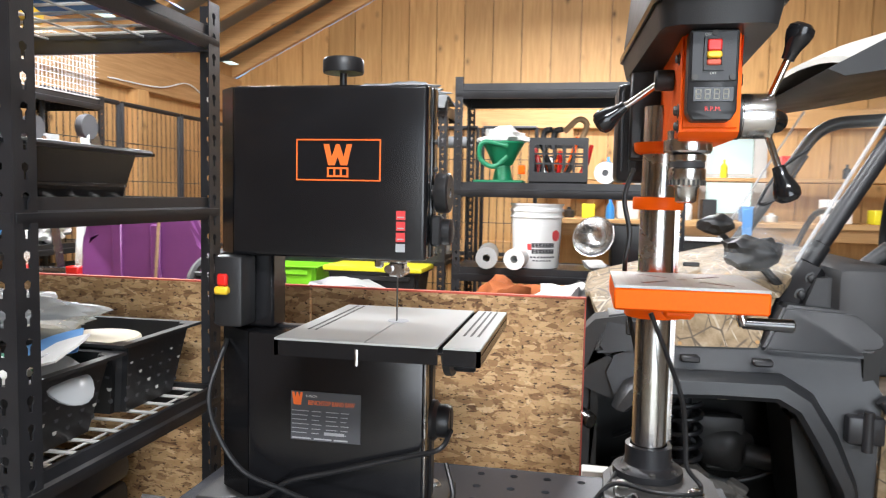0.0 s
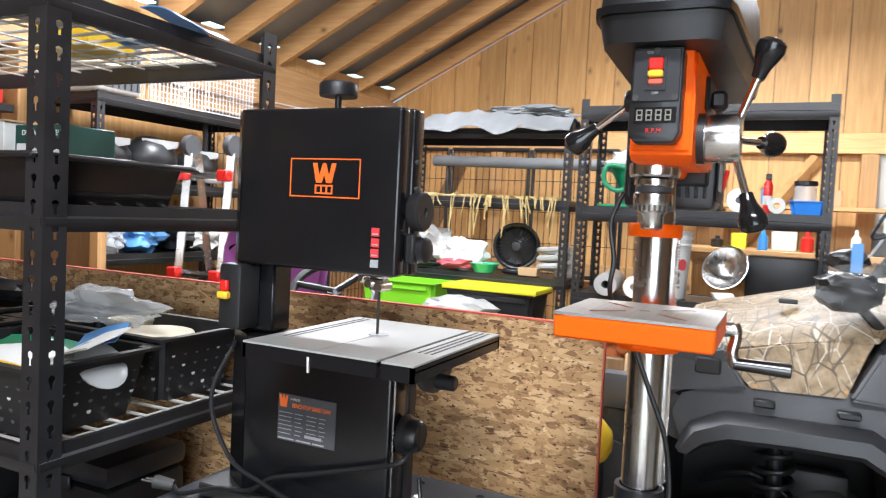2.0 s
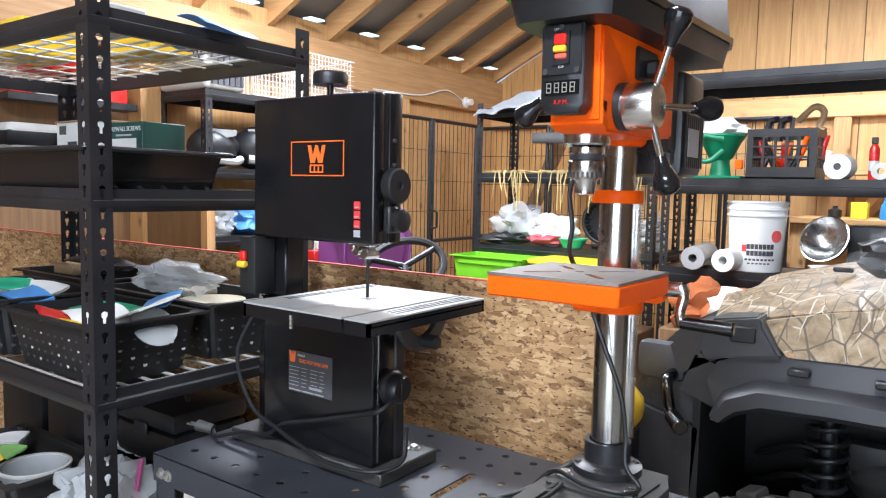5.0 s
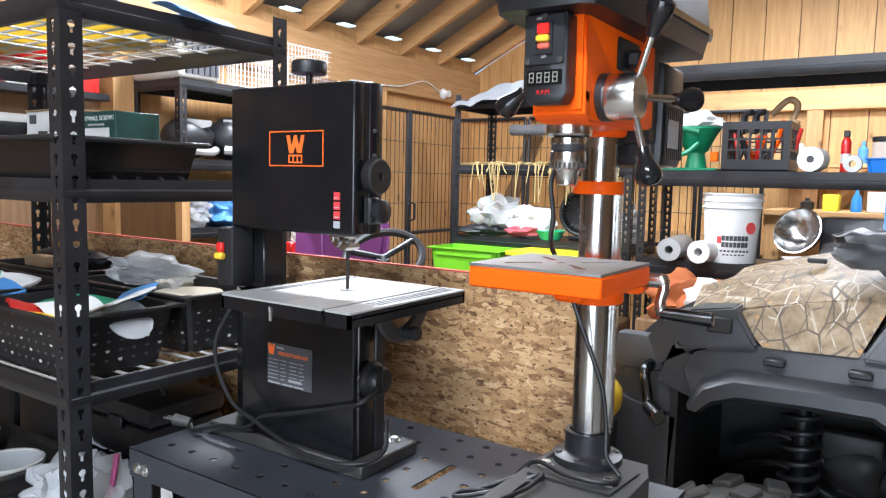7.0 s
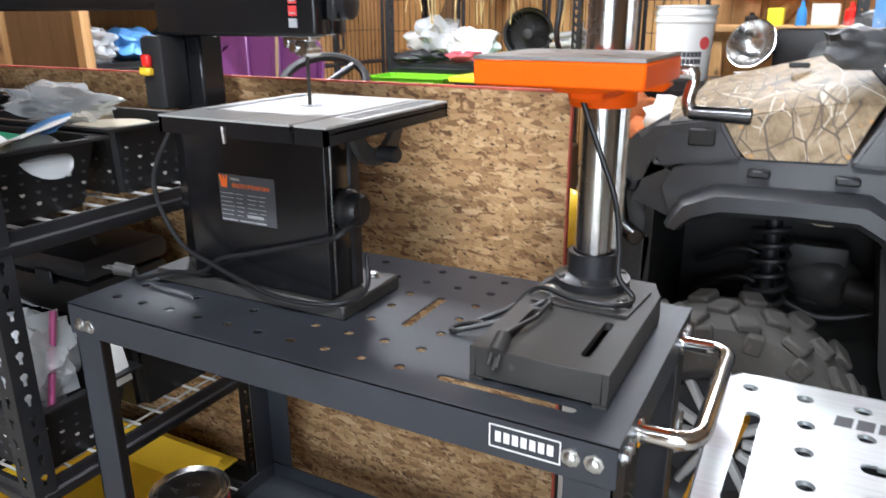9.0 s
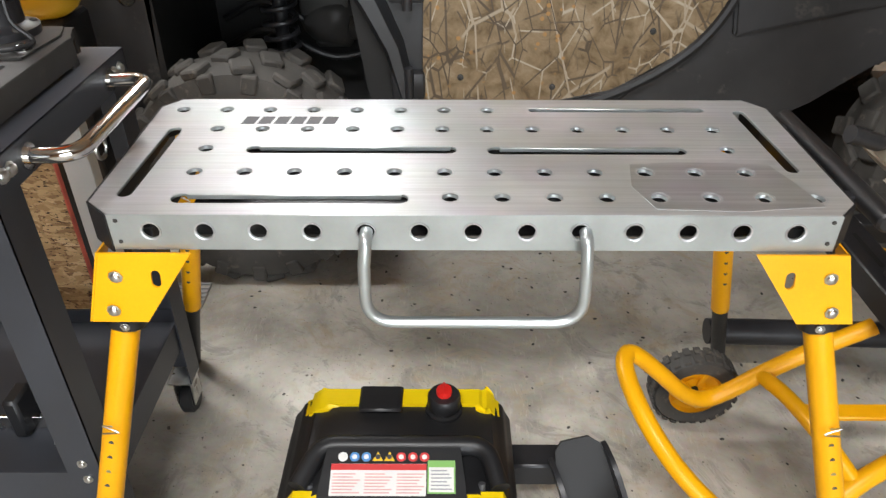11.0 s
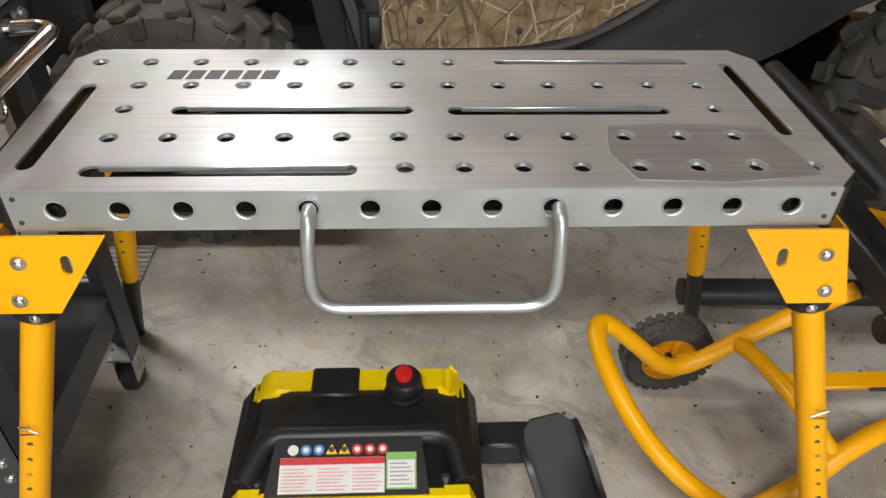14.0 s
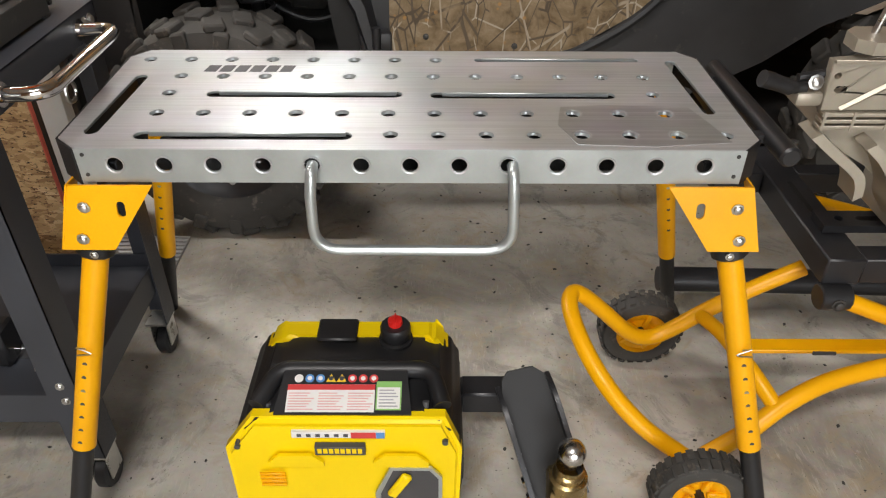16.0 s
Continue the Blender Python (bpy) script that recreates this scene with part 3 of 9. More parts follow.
# planks of the gable
PW = 0.262
x = -2.62 - 3 * PW
while x < XR:
    x1 = min(x + PW, XR)
    za, zb = roof_z(x), roof_z(x1)
    segs = [(0.0, None)]
    if x1 > W0 and x < W1:
        segs = [(0.0, WZ0 - 0.01), (WZ1 + 0.01, None)]
    for z0, z1 in segs:
        bm = bmesh.new()
        xa, xb = max(x, XL) + 0.004, x1 - 0.004
        c = [(xa, z0), (xb, z0), (xb, z1 or zb), (xa, z1 or za)]
        f = [bm.verts.new((a, YB - 0.022, b)) for a, b in c] + [bm.verts.new((a, YB, b)) for a, b in c]
        for q in ((0, 1, 2, 3), (7, 6, 5, 4), (0, 4, 5, 1), (1, 5, 6, 2), (2, 6, 7, 3), (3, 7, 4, 0)):
            bm.faces.new([f[i] for i in q])
        ob = new("plank", finish(bm, "plank", PLANK))
        ob.parent = wall_back
        ob.matrix_parent_inverse = wall_back.matrix_basis.inverted()
    x = x1
for z in (0.9, 2.08):
    for xa, xb in ((XL, W0 - 0.08), (W1 + 0.08, XR)) if z < 2 else ((XL, XR),):
        solid("wall_girt", box(xa, xb, YB - 0.11, YB - 0.024, z, z + 0.16, 0.005), BEAM_X, "pine rail across the gable wall", "rail", "girts", "structure")
for x in (-2.1, -0.1, 0.98, 2.6):
    solid("gable_post", box(x - 0.06, x + 0.06, YB - 0.12, YB - 0.024, 1.07, 2.077, 0.004), POSTWOOD, "pine stud on the gable wall", "post", "studs", "structure")
bm = sweep([(-0.05, YB - 0.07, 1.15), (0.62, YB - 0.07, 2.05)], 0.055, 4)
solid("brace", bm, POSTWOOD, "slanted pine brace on the gable wall", "brace", kind="structure")

# window in the gable
win = thing("window_1", (1.3, YB, WZ0), "bright white-framed window in the plank wall", "window", kind="structure")
bm = plate(rect2(W0 - 0.07, W1 + 0.07, WZ0 - 0.07, WZ1 + 0.07), [rect2(W0 + 0.03, W1 - 0.03, WZ0 + 0.03, WZ1 - 0.03)], (0, YB - 0.05, 0), (1, 0, 0), (0, 0, 1), 0.07)
part("window_frame", bm, PALEGREY, win)
part("window_bar", box(W0 + 0.03, W1 - 0.03, YB - 0.03, YB - 0.005, 1.67, 1.70), PALEGREY, win)
part("pane", box(W0 + 0.03, W1 - 0.03, YB + 0.02, YB + 0.026, WZ0 + 0.03, WZ1 - 0.03), CLEAR, win)
bd = solid("backdrop", box(W0 - 0.5, W1 + 0.5, YB + 0.55, YB + 0.57, WZ0 - 0.5, WZ1 + 0.5), WINDOWLIGHT, "pale green daylight outside the window", "backdrop", kind="structure")

# chipboard partition behind the cart and shelf
OY = 1.55
osb_wall = thing("wall_chipboard", (-1.0, OY, 0.15), "waist-high flake board partition with a red-painted edge", "partition", kind="structure")
for xa, xb in ((-3.0, -1.757), (-1.753, -0.523), (-0.519, 0.095)):
    part("panel", box(xa, xb, OY, OY + 0.012, 0.15, 1.243, 0.001), OSB, osb_wall)
for xa, xb in ((-3.0, -1.757), (-1.753, -0.523), (-0.519, 0.098)):
    part("painted_edge", box(xa, xb, OY - 0.001, OY + 0.013, 1.2435, 1.2475), EDGERED, osb_wall, "red-painted top edge")
part("painted_edge", box(0.0955, 0.0985, OY - 0.001, OY + 0.013, 0.15, 1.243), EDGERED, osb_wall, "red-painted side edge")
part("sole", box(-3.0, 0.09, OY - 0.02, OY + 0.035, 0.0, 0.1495), BLACKPLASTIC, osb_wall, "black strip along the foot of the partition")

# ---- the rolling cart with its two machines ----
CZ = 0.905
cart = thing("work_cart", (-0.12, 1.19, 0.0), "charcoal steel rolling work cart with a perforated top", "work cart")
cx0, cx1, cy0, cy1 = -0.612, 0.366, 0.955, 1.432
holes = []
for i in range(0, 3):
    for j in range(7):
        hx, hy = 0.034 - 0.0655 * i, 1.0145 + 0.0635 * j
        if i == 1 and 1.12 < hy < 1.29:
            continue
        holes.append(circle2(hx, hy, 0.0085, 10))
for i in range(3, 10):
    for j in range(0, 7, 1):
        if (i + j) % 2 == 0 or j < 1:
            holes.append(circle2(0.034 - 0.0655 * i, 1.0145 + 0.0635 * j, 0.0085, 10))
for i in range(1, 5):
    for j in range(1, 7):
        if (i + j) % 2:
            holes.append(circle2(0.034 + 0.0655 * i, 1.0145 + 0.0635 * j, 0.0085, 10))
holes += [slot2(-0.0325, 1.148, -0.0325, 1.268, 0.009), slot2(0.104, 1.0145, 0.288, 1.0145, 0.0085)]
bm = plate(rect2(cx0, cx1, cy0, cy1), holes, (0, 0, CZ), (1, 0, 0), (0, 1, 0), 0.003)
for a in (box(cx0, cx1, cy0, cy0 + 0.003, CZ - 0.058, CZ - 0.0005), box(cx0, cx1, cy1 - 0.003, cy1, CZ - 0.058, CZ - 0.0005), box(cx0, cx0 + 0.003, cy0, cy1, CZ - 0.058, CZ - 0.0005), box(cx1 - 0.003, cx1, cy0, cy1, CZ - 0.058, CZ - 0.0005)):
    bm = join(bm, a)
sweep([(cx0 + 0.003, cy0 + 0.003, CZ - 0.003), (cx1 - 0.003, cy0 + 0.003, CZ - 0.003), (cx1 - 0.003, cy1 - 0.003, CZ - 0.003), (cx0 + 0.003, cy1 - 0.003, CZ - 0.003)], 0.0034, 8, bm, True)
top = part("tabletop", bm, CARTSTEEL, cart)
for sx, x in ((1, cx0 + 0.004), (-1, cx1 - 0.004)):
    for sy, y in ((1, cy0 + 0.004), (-1, cy1 - 0.004)):
        bm = box(x, x + sx * 0.062, y, y + sy * 0.003, 0.12, CZ - 0.004)
        box(x, x + sx * 0.003, y, y + sy * 0.062, 0.12, CZ - 0.004, 0, bm)
        leg = part("leg", bm, CARTSTEEL, cart)
        for zz in (0.29, 0.33):
            part("bolt", bolt((x + sx * 0.03, y, zz), (0, -sy, 0), 0.006), ZINC, leg, "zinc bolt")
        # caster
        wx, wy = x + sx * 0.03, y + sy * 0.03
        fork = box(wx - 0.028, wx + 0.028, wy - 0.028, wy + 0.028, 0.112, 0.118)
        box(wx - 0.022, wx - 0.019, wy - 0.02, wy + 0.03, 0.04, 0.113, 0, fork)
        box(wx + 0.019, wx + 0.022, wy - 0.02, wy + 0.03, 0.04, 0.113, 0, fork)
        cas = part("caster", fork, ZINC, cart, "zinc swivel caster")
        part("wheel", cyl((wx - 0.016, wy + 0.01, 0.042), (wx + 0.016, wy + 0.01, 0.042), 0.042, seg=20, bev=0.006), BLACKPLASTIC, cas)
for p in ((0.309, cy0, 0.876), (0.338, cy0, 0.876), (-0.583, cy0, 0.868), (-0.560, cy0, 0.868)):
    part("bolt", bolt(p, (0, -1, 0), 0.0085), ZINC, cart, "zinc bolt")
for y in (0.985, 1.005, 1.375, 1.40):
    part("bolt", bolt((cx1, y, 0.877), (1, 0, 0), 0.008), ZINC, cart, "zinc bolt")
for y in (0.98, 1.01):
    part("bolt", bolt((cx0, y, 0.872), (-1, 0, 0), 0.008), ZINC, cart, "zinc bolt")
h = round_corners([(cx1 + 0.001, 1.05, 0.875), (cx1 + 0.075, 1.05, 0.878), (cx1 + 0.075, 1.345, 0.878), (cx1 + 0.001, 1.345, 0.875)], 0.05, 8)
hd = part("handle", sweep(h, 0.0125, 12), CHROME, cart, "polished tube handle")
for y in (1.05, 1.345):
    part("flange", lathe([(0, 0), (0.02, 0), (0.02, 0.005), (0, 0.005)], (cx1, y, 0.875), (1, 0, 0), 14), CHROME, hd)
rg = sweep([(cx1 + 0.03, 1.2 + 0.018 * math.cos(a), 0.815 + 0.018 * math.sin(a)) for a in [2 * math.pi * i / 20 for i in range(20)]], 0.0035, 8, None, True)
part("ring_hook", rg, ZINC, cart, "zinc ring hook")
# name plate: a light outline with dashes
mp = plate(rect2(0.202, 0.297, 0.861, 0.894), [rect2(0.2038, 0.2952, 0.8628, 0.8922)], (0, cy0 - 0.0012, 0), (1, 0, 0), (0, 0, 1), 0.001)
for i in range(7):
    box(0.2105 + i * 0.0115, 0.2185 + i * 0.0115, cy0 - 0.0014, cy0 - 0.0002, 0.8705, 0.885, 0, mp)
part("name_plate", mp, WHITE, cart, "white outlined maker's plate")
lsh = part("lower_shelf", box(cx0 + 0.015, cx1 - 0.015, cy0 + 0.014, cy1 - 0.014, 0.262, 0.266), CARTSTEEL, cart)
for a in ((cx0 + 0.01, cx1 - 0.01, cy0 + 0.009, cy0 + 0.013), (cx0 + 0.01, cx1 - 0.01, cy1 - 0.013, cy1 - 0.009), (cx1 - 0.014, cx1 - 0.010, cy0 + 0.014, cy1 - 0.014), (cx0 + 0.010, cx0 + 0.014, cy0 + 0.014, cy1 - 0.014)):
    part("shelf_rim", box(*a, 0.225, 0.30), CARTSTEEL, lsh)
can = thing("paint_can", (-0.525, 1.09, 0.266), "dented paint can on the lower shelf of the cart", "can")
part("can_body", cyl((-0.525, 1.09, 0.2665), (-0.525, 1.09, 0.452), 0.078, seg=24), REDPAINT, can, "red printed body")
part("lid", lathe([(0, 0.004), (0.063, 0.004), (0.067, 0.0), (0.073, 0.0), (0.079, 0.008), (0.081, 0.004), (0.079, -0.006)], (-0.525, 1.09, 0.453), (0, 0, 1), 24), MACHINED, can, "bare metal lid")
cl = thing("bar_clamp", (0.05, 1.1, 0.266), "orange and steel bar clamp lying on the cart shelf", "clamp")
part("bar", box(-0.28, 0.2, 1.095, 1.103, 0.268, 0.298, 0.001), MACHINED, cl)
part("jaw", box(0.14, 0.17, 1.07, 1.13, 0.2675, 0.36, 0.006), BLACKPLASTIC, cl)
part("clamp_handle", sweep([(0.19, 1.1, 0.30), (0.235, 1.06, 0.345), (0.25, 1.03, 0.30)], 0.006, 8), ZINC, cl)

# ---- band saw ----
saw = thing("band_saw", (-0.34, 1.15, CZ), "black benchtop band saw with an orange badge", "band saw")
FY = 1.118
bm = box(-0.558, -0.128, 1.108, 1.283, CZ + 0.0005, 0.931, 0.003)
part("base_plate", bm, CASTIRON, saw, "black cast foot")
for x in (-0.165, -0.535):
    part("bolt", bolt((x, 1.255, 0.931), (0, 0, 1), 0.009), ZINC, saw, "zinc bolt")
low = part("lower_housing", box(-0.463, -0.158, FY, 1.182, 0.9315, 1.222, 0.005, seg=2), GLOSSBLACK, saw)
part("door_seam", box(-0.1575, -0.1555, FY + 0.012, FY + 0.015, 0.94, 1.20), MACHINED, low, "thin bright strip along the housing side")


def hinge_side(z0, z1, xa, xb, ya, yb):
    """The slanted hinge side of a wheel housing, from the front cover back to the frame."""
    return plate([(xa, yb), (xb, ya), (xb, yb)], [], (0, 0, z1), (1, 0, 0), (0, 1, 0), z1 - z0)


part("hinge_side", hinge_side(0.932, 1.222, -0.532, -0.4635, FY + 0.002, 1.165), GLOSSBLACK, low)
part("lower_frame", box(-0.533, -0.156, 1.1825, 1.212, 0.9315, 1.224, 0.004), BLACKSTEEL, saw, "black cast frame")
part("column", box(-0.518, -0.432, 1.152, 1.205, 1.2245, 1.353, 0.004), GLOSSBLACK, saw)
up = part("upper_housing", box(-0.489, -0.157, FY - 0.004, FY + 0.026, 1.352, 1.632, 0.007, seg=3), GLOSSBLACK, saw)
part("housing_back", box(-0.528, -0.155, FY + 0.036, 1.192, 1.354, 1.634, 0.006, seg=2), GLOSSBLACK, saw)
part("housing_seam", box(-0.486, -0.159, FY + 0.0262, FY + 0.0358, 1.356, 1.630), BLACKPLASTIC, saw, "dull black gasket")
part("hinge_side", hinge_side(1.354, 1.631, -0.527, -0.4895, FY, FY + 0.0355), GLOSSBLACK, up)
# badge: frame, block and bars
by = FY - 0.0055
fr = plate(rect2(-0.375, -0.232, 1.478, 1.545), [rect2(-0.3728, -0.2342, 1.4802, 1.5428)], (0, by, 0), (1, 0, 0), (0, 0, 1), 0.001)
part("badge_frame", fr, ORANGEPRINT, up, "thin orange outline")
bg = plate([(-0.328, 1.537), (-0.319, 1.537), (-0.314, 1.516), (-0.307, 1.537), (-0.301, 1.537), (-0.294, 1.516), (-0.289, 1.537), (-0.280, 1.537), (-0.288, 1.503), (-0.299, 1.503), (-0.304, 1.517), (-0.309, 1.503), (-0.320, 1.503)], [], (0, by - 0.0003, 0), (1, 0, 0), (0, 0, 1), 0.0012)
bg = join(bg, plate(rect2(-0.322, -0.286, 1.484, 1.500), [rect2(-0.319, -0.311, 1.487, 1.497), rect2(-0.308, -0.300, 1.487, 1.497), rect2(-0.297, -0.289, 1.487, 1.497)], (0, by - 0.0003, 0), (1, 0, 0), (0, 0, 1), 0.0012))
part("badge", bg, ORANGEPRINT, up, "orange maker's badge")
for i in range(3):
    part("warning_sticker", box(-0.2055, -0.1905, by, by + 0.0015, 1.4175 - i * 0.0175, 1.432 - i * 0.0175), REDPRINT, up, "small red and white warning label")
st = box(-0.2055, -0.1905, by, by + 0.0015, 1.366, 1.379)
for i in range(3):
    box(-0.2035, -0.1925, by - 0.0004, by + 0.001, 1.4205 - i * 0.0175, 1.4225 - i * 0.0175, 0, st)
part("warning_print", st, PRINTGREY, up)
# knobs
kb = lathe([(0, 0), (0.006, 0), (0.006, 0.022), (0.033, 0.022), (0.034, 0.025), (0.034, 0.042), (0.031, 0.046), (0, 0.046)], (-0.31, 1.155, 1.634), (0, 0, 1), 24)
part("tension_knob", kb, BLACKPLASTIC, saw)
kb = lathe([(0, 0), (0.012, 0), (0.012, 0.008), (0.031, 0.008), (0.033, 0.012), (0.033, 0.027), (0.030, 0.030), (0.008, 0.030), (0.007, 0.026), (0, 0.026)], (-0.155, 1.15, 1.462), (1, 0, 0), 18)
part("adjuster_knob", kb, BLACKPLASTIC, saw)
kb = lathe([(0, 0), (0.008, 0), (0.008, 0.012), (0.021, 0.012), (0.022, 0.016), (0.022, 0.030), (0.018, 0.033), (0, 0.033)], (-0.155, 1.16, 1.398), (1, 0, 0), 14)
part("guide_knob", kb, BLACKPLASTIC, saw)
br = box(-0.155, -0.137, 1.135, 1.165, 1.375, 1.425, 0.004)
part("side_bracket", br, BLACKPLASTIC, saw)
for z in (1.545, 1.50, 1.455):
    part("screw", cyl((-0.155, 1.165, z), (-0.15, 1.165, z), 0.004, seg=8), CASTIRON, saw)
kb = lathe([(0, 0), (0.034, 0), (0.034, 0.006), (0.028, 0.012), (0.028, 0.026), (0.024, 0.032), (0.006, 0.032), (0.006, 0.03), (0, 0.03)], (-0.150, 1.158, 1.083), (1, 0, 0), 22)
box(-0.121, -0.1165, 1.151, 1.165, 1.06, 1.106, 0.002, kb)
part("door_knob", kb, BLACKPLASTIC, saw)
# blade guide and blade
gd = box(-0.245, -0.195, 1.148, 1.175, 1.345, 1.358, 0.002)
box(-0.226, -0.2, 1.146, 1.172, 1.322, 1.346, 0.003, gd)
cyl((-0.205, 1.14, 1.33), (-0.205, 1.178, 1.33), 0.008, seg=12, bm=gd)
cyl((-0.225, 1.14, 1.335), (-0.225, 1.178, 1.335), 0.007, seg=12, bm=gd)
box(-0.252, -0.238, 1.15, 1.165, 1.335, 1.352, 0.003, gd)
part("blade_guide", gd, MACHINED, saw, "bare steel guide rollers")
part("blade", box(-0.2155, -0.2145, 1.160, 1.168, 1.23, 1.36), CASTIRON, saw)
# table
TZ = 1.245
T0, T1, U0, U1 = -0.352, -0.046, 0.978, 1.318
bm = plate(rect2(T0, -0.107, U0, U1), [[(-0.2162, 0.9785), (-0.2138, 0.9785), (-0.2138, 1.166), (-0.2162, 1.166)]], (0, 0, TZ), (1, 0, 0), (0, 1, 0), 0.003)
bm = join(bm, plate(rect2(-0.099, T1, U0, U1), [], (0, 0, TZ), (1, 0, 0), (0, 1, 0), 0.003))
tb = part("saw_table", bm, TABLETOP, saw, "ground grey metal table")
sk = box(T0, -0.107, U0, U0 + 0.006, TZ - 0.026, TZ - 0.0032)
for a in ((-0.099, T1, U0, U0 + 0.006), (T0, T0 + 0.006, U0, U1), (T1 - 0.006, T1, U0, U1), (T0, T1, U1 - 0.006, U1)):
    box(*a, TZ - 0.026, TZ - 0.0032, 0, sk)
box(T0, T1, U0 + 0.004, U1 - 0.004, TZ - 0.012, TZ - 0.0095, 0, sk)
part("table_rim", sk, GLOSSBLACK, tb, "black painted rim")
# Strips lie on the surface; the dark of a cut is in their colour.
for x, y in ((-0.086, 0.09), (-0.075, 0.09), (-0.064, 0.09), (-0.330, 0.075), (-0.318, 0.075)):
    part("groove", box(x, x + 0.0035, U0 + y, U1 - 0.012, TZ + 0.0002, TZ + 0.0008), CASTIRON, tb, "dark strip for a table groove")
part("insert", lathe([(0, 0.0012), (0.017, 0.0012), (0.018, 0.0), (0, 0)], (-0.213, 1.166, TZ + 0.0003), (0, 0, 1), 20), PRINTGREY, tb, "grey throat insert")
part("table_pin", cyl((-0.225, 0.9775, TZ - 0.034), (-0.225, 0.9775, TZ - 0.01), 0.003, seg=8), MACHINED, tb)
# trunnion scale under the table
arc_o = [(1.228 + 0.078 * math.cos(a), 1.222 + 0.078 * math.sin(a)) for a in [math.pi + math.pi * i / 16 for i in range(17)]]
arc_i = [(1.228 + 0.05 * math.cos(a), 1.222 + 0.05 * math.sin(a)) for a in [2 * math.pi - math.pi * i / 16 for i in range(17)]]
tr = plate(arc_o + arc_i, [], (-0.125, 0, 0), (0, 1, 0), (0, 0, 1), 0.012)
part("tilt_scale", tr, CASTIRON, saw, "dark curved tilt scale")
kb = cyl((-0.125, 1.225, 1.165), (-0.088, 1.225, 1.165), 0.014, seg=12, bev=0.003)
part("tilt_knob", kb, BLACKPLASTIC, saw)
# switch on the column
sw = part("switch_box", box(-0.514, -0.462, 1.095, 1.1515, 1.232, 1.352, 0.008, seg=2), BLACKPLASTIC, saw)
part("switch_key", box(-0.503, -0.485, 1.085, 1.0955, 1.302, 1.322, 0.003), RED, sw, "red toggle")
part("switch_key", box(-0.506, -0.482, 1.081, 1.0955, 1.288, 1.3015, 0.003), YELLOWKEY, sw, "yellow safety key")
# rating plate
pl = part("rating_plate", box(-0.384, -0.262, FY - 0.0015, FY + 0.002, 1.044, 1.127), DARKPRINTHOLE, low, "dark printed rating plate")
og = plate([(-0.382, 1.1255), (-0.378, 1.1255), (-0.376, 1.117), (-0.3735, 1.1255), (-0.3715, 1.1255), (-0.369, 1.117), (-0.367, 1.1255), (-0.363, 1.1255), (-0.366, 1.104), (-0.379, 1.104)], [], (0, FY - 0.002, 0), (1, 0, 0), (0, 0, 1), 0.0008)
part("badge", og, ORANGEPRINT, pl, "orange maker's badge")
tx = text_mesh("BENCHTOP BAND SAW", 0.0098, Matrix.Translation((-0.313, FY - 0.0019, 1.1085)) @ FRONT @ Matrix.Diagonal((0.78, 1.1, 1, 1)), 0.0003)
part("print", tx, ORANGEPRINT, pl, "orange lettering")
tx = text_mesh("9-INCH", 0.0062, Matrix.Translation((-0.3475, FY - 0.0019, 1.1195)) @ FRONT, 0.0003)
part("print", tx, PALEGREY, pl, "pale lettering")
bars = [(a, b - (i * 7 % 3) * 0.002, 1.0937 - i * 0.0075, 1.0948 - i * 0.0075) for i in range(6) for a, b in ((-0.382, -0.352), (-0.347, -0.330), (-0.322, -0.300), (-0.296, -0.282))]
bars += [(-0.325, -0.290, 1.055, 1.060), (-0.382, -0.348, 1.0465, 1.0488), (-0.343, -0.312, 1.0465, 1.0488), (-0.308, -0.284, 1.0465, 1.0488)]
for a, b, za, zb in bars:
    part("print_bar", box(a, b, FY - 0.0021, FY - 0.001, za, zb), PRINTGREY, pl)
# cord looped over the body
cord = thing("power_cord", (-0.3, 1.1, CZ), "black power cord looped round the band saw", "cord")
pts = smooth_line([(-0.52, 1.155, 1.20), (-0.525, 1.10, 1.10), (-0.47, 1.092, 1.0), (-0.39, 1.094, 0.965), (-0.33, 1.09, 0.95), (-0.24, 1.085, 0.935), (-0.145, 1.10, 0.936), (-0.112, 1.15, 0.95), (-0.13, 1.185, 1.0)], 8)
part("cable", sweep(pts, 0.0042, 8), BLACKPLASTIC, cord)
pts = smooth_line([(-0.113, 1.135, 1.075), (-0.125, 1.10, 1.055), (-0.18, 1.105, 1.035), (-0.30, 1.103, 1.0), (-0.38, 1.098, 0.978), (-0.43, 1.10, 0.945), (-0.50, 1.095, 0.936), (-0.575, 1.085, 0.913), (-0.61, 1.10, 0.915)], 8)
part("cable", sweep(pts, 0.0042, 8), BLACKPLASTIC, cord)
pg = cyl((-0.61, 1.10, 0.916), (-0.645, 1.085, 0.922), 0.011, 0.013, 10)
for dy in (-0.005, 0.005):
    cyl((-0.645, 1.085 + dy, 0.922), (-0.664, 1.077 + dy, 0.925), 0.0028, seg=6, bm=pg)
part("plug", pg, CASTIRON, cord, "plug with bare prongs")

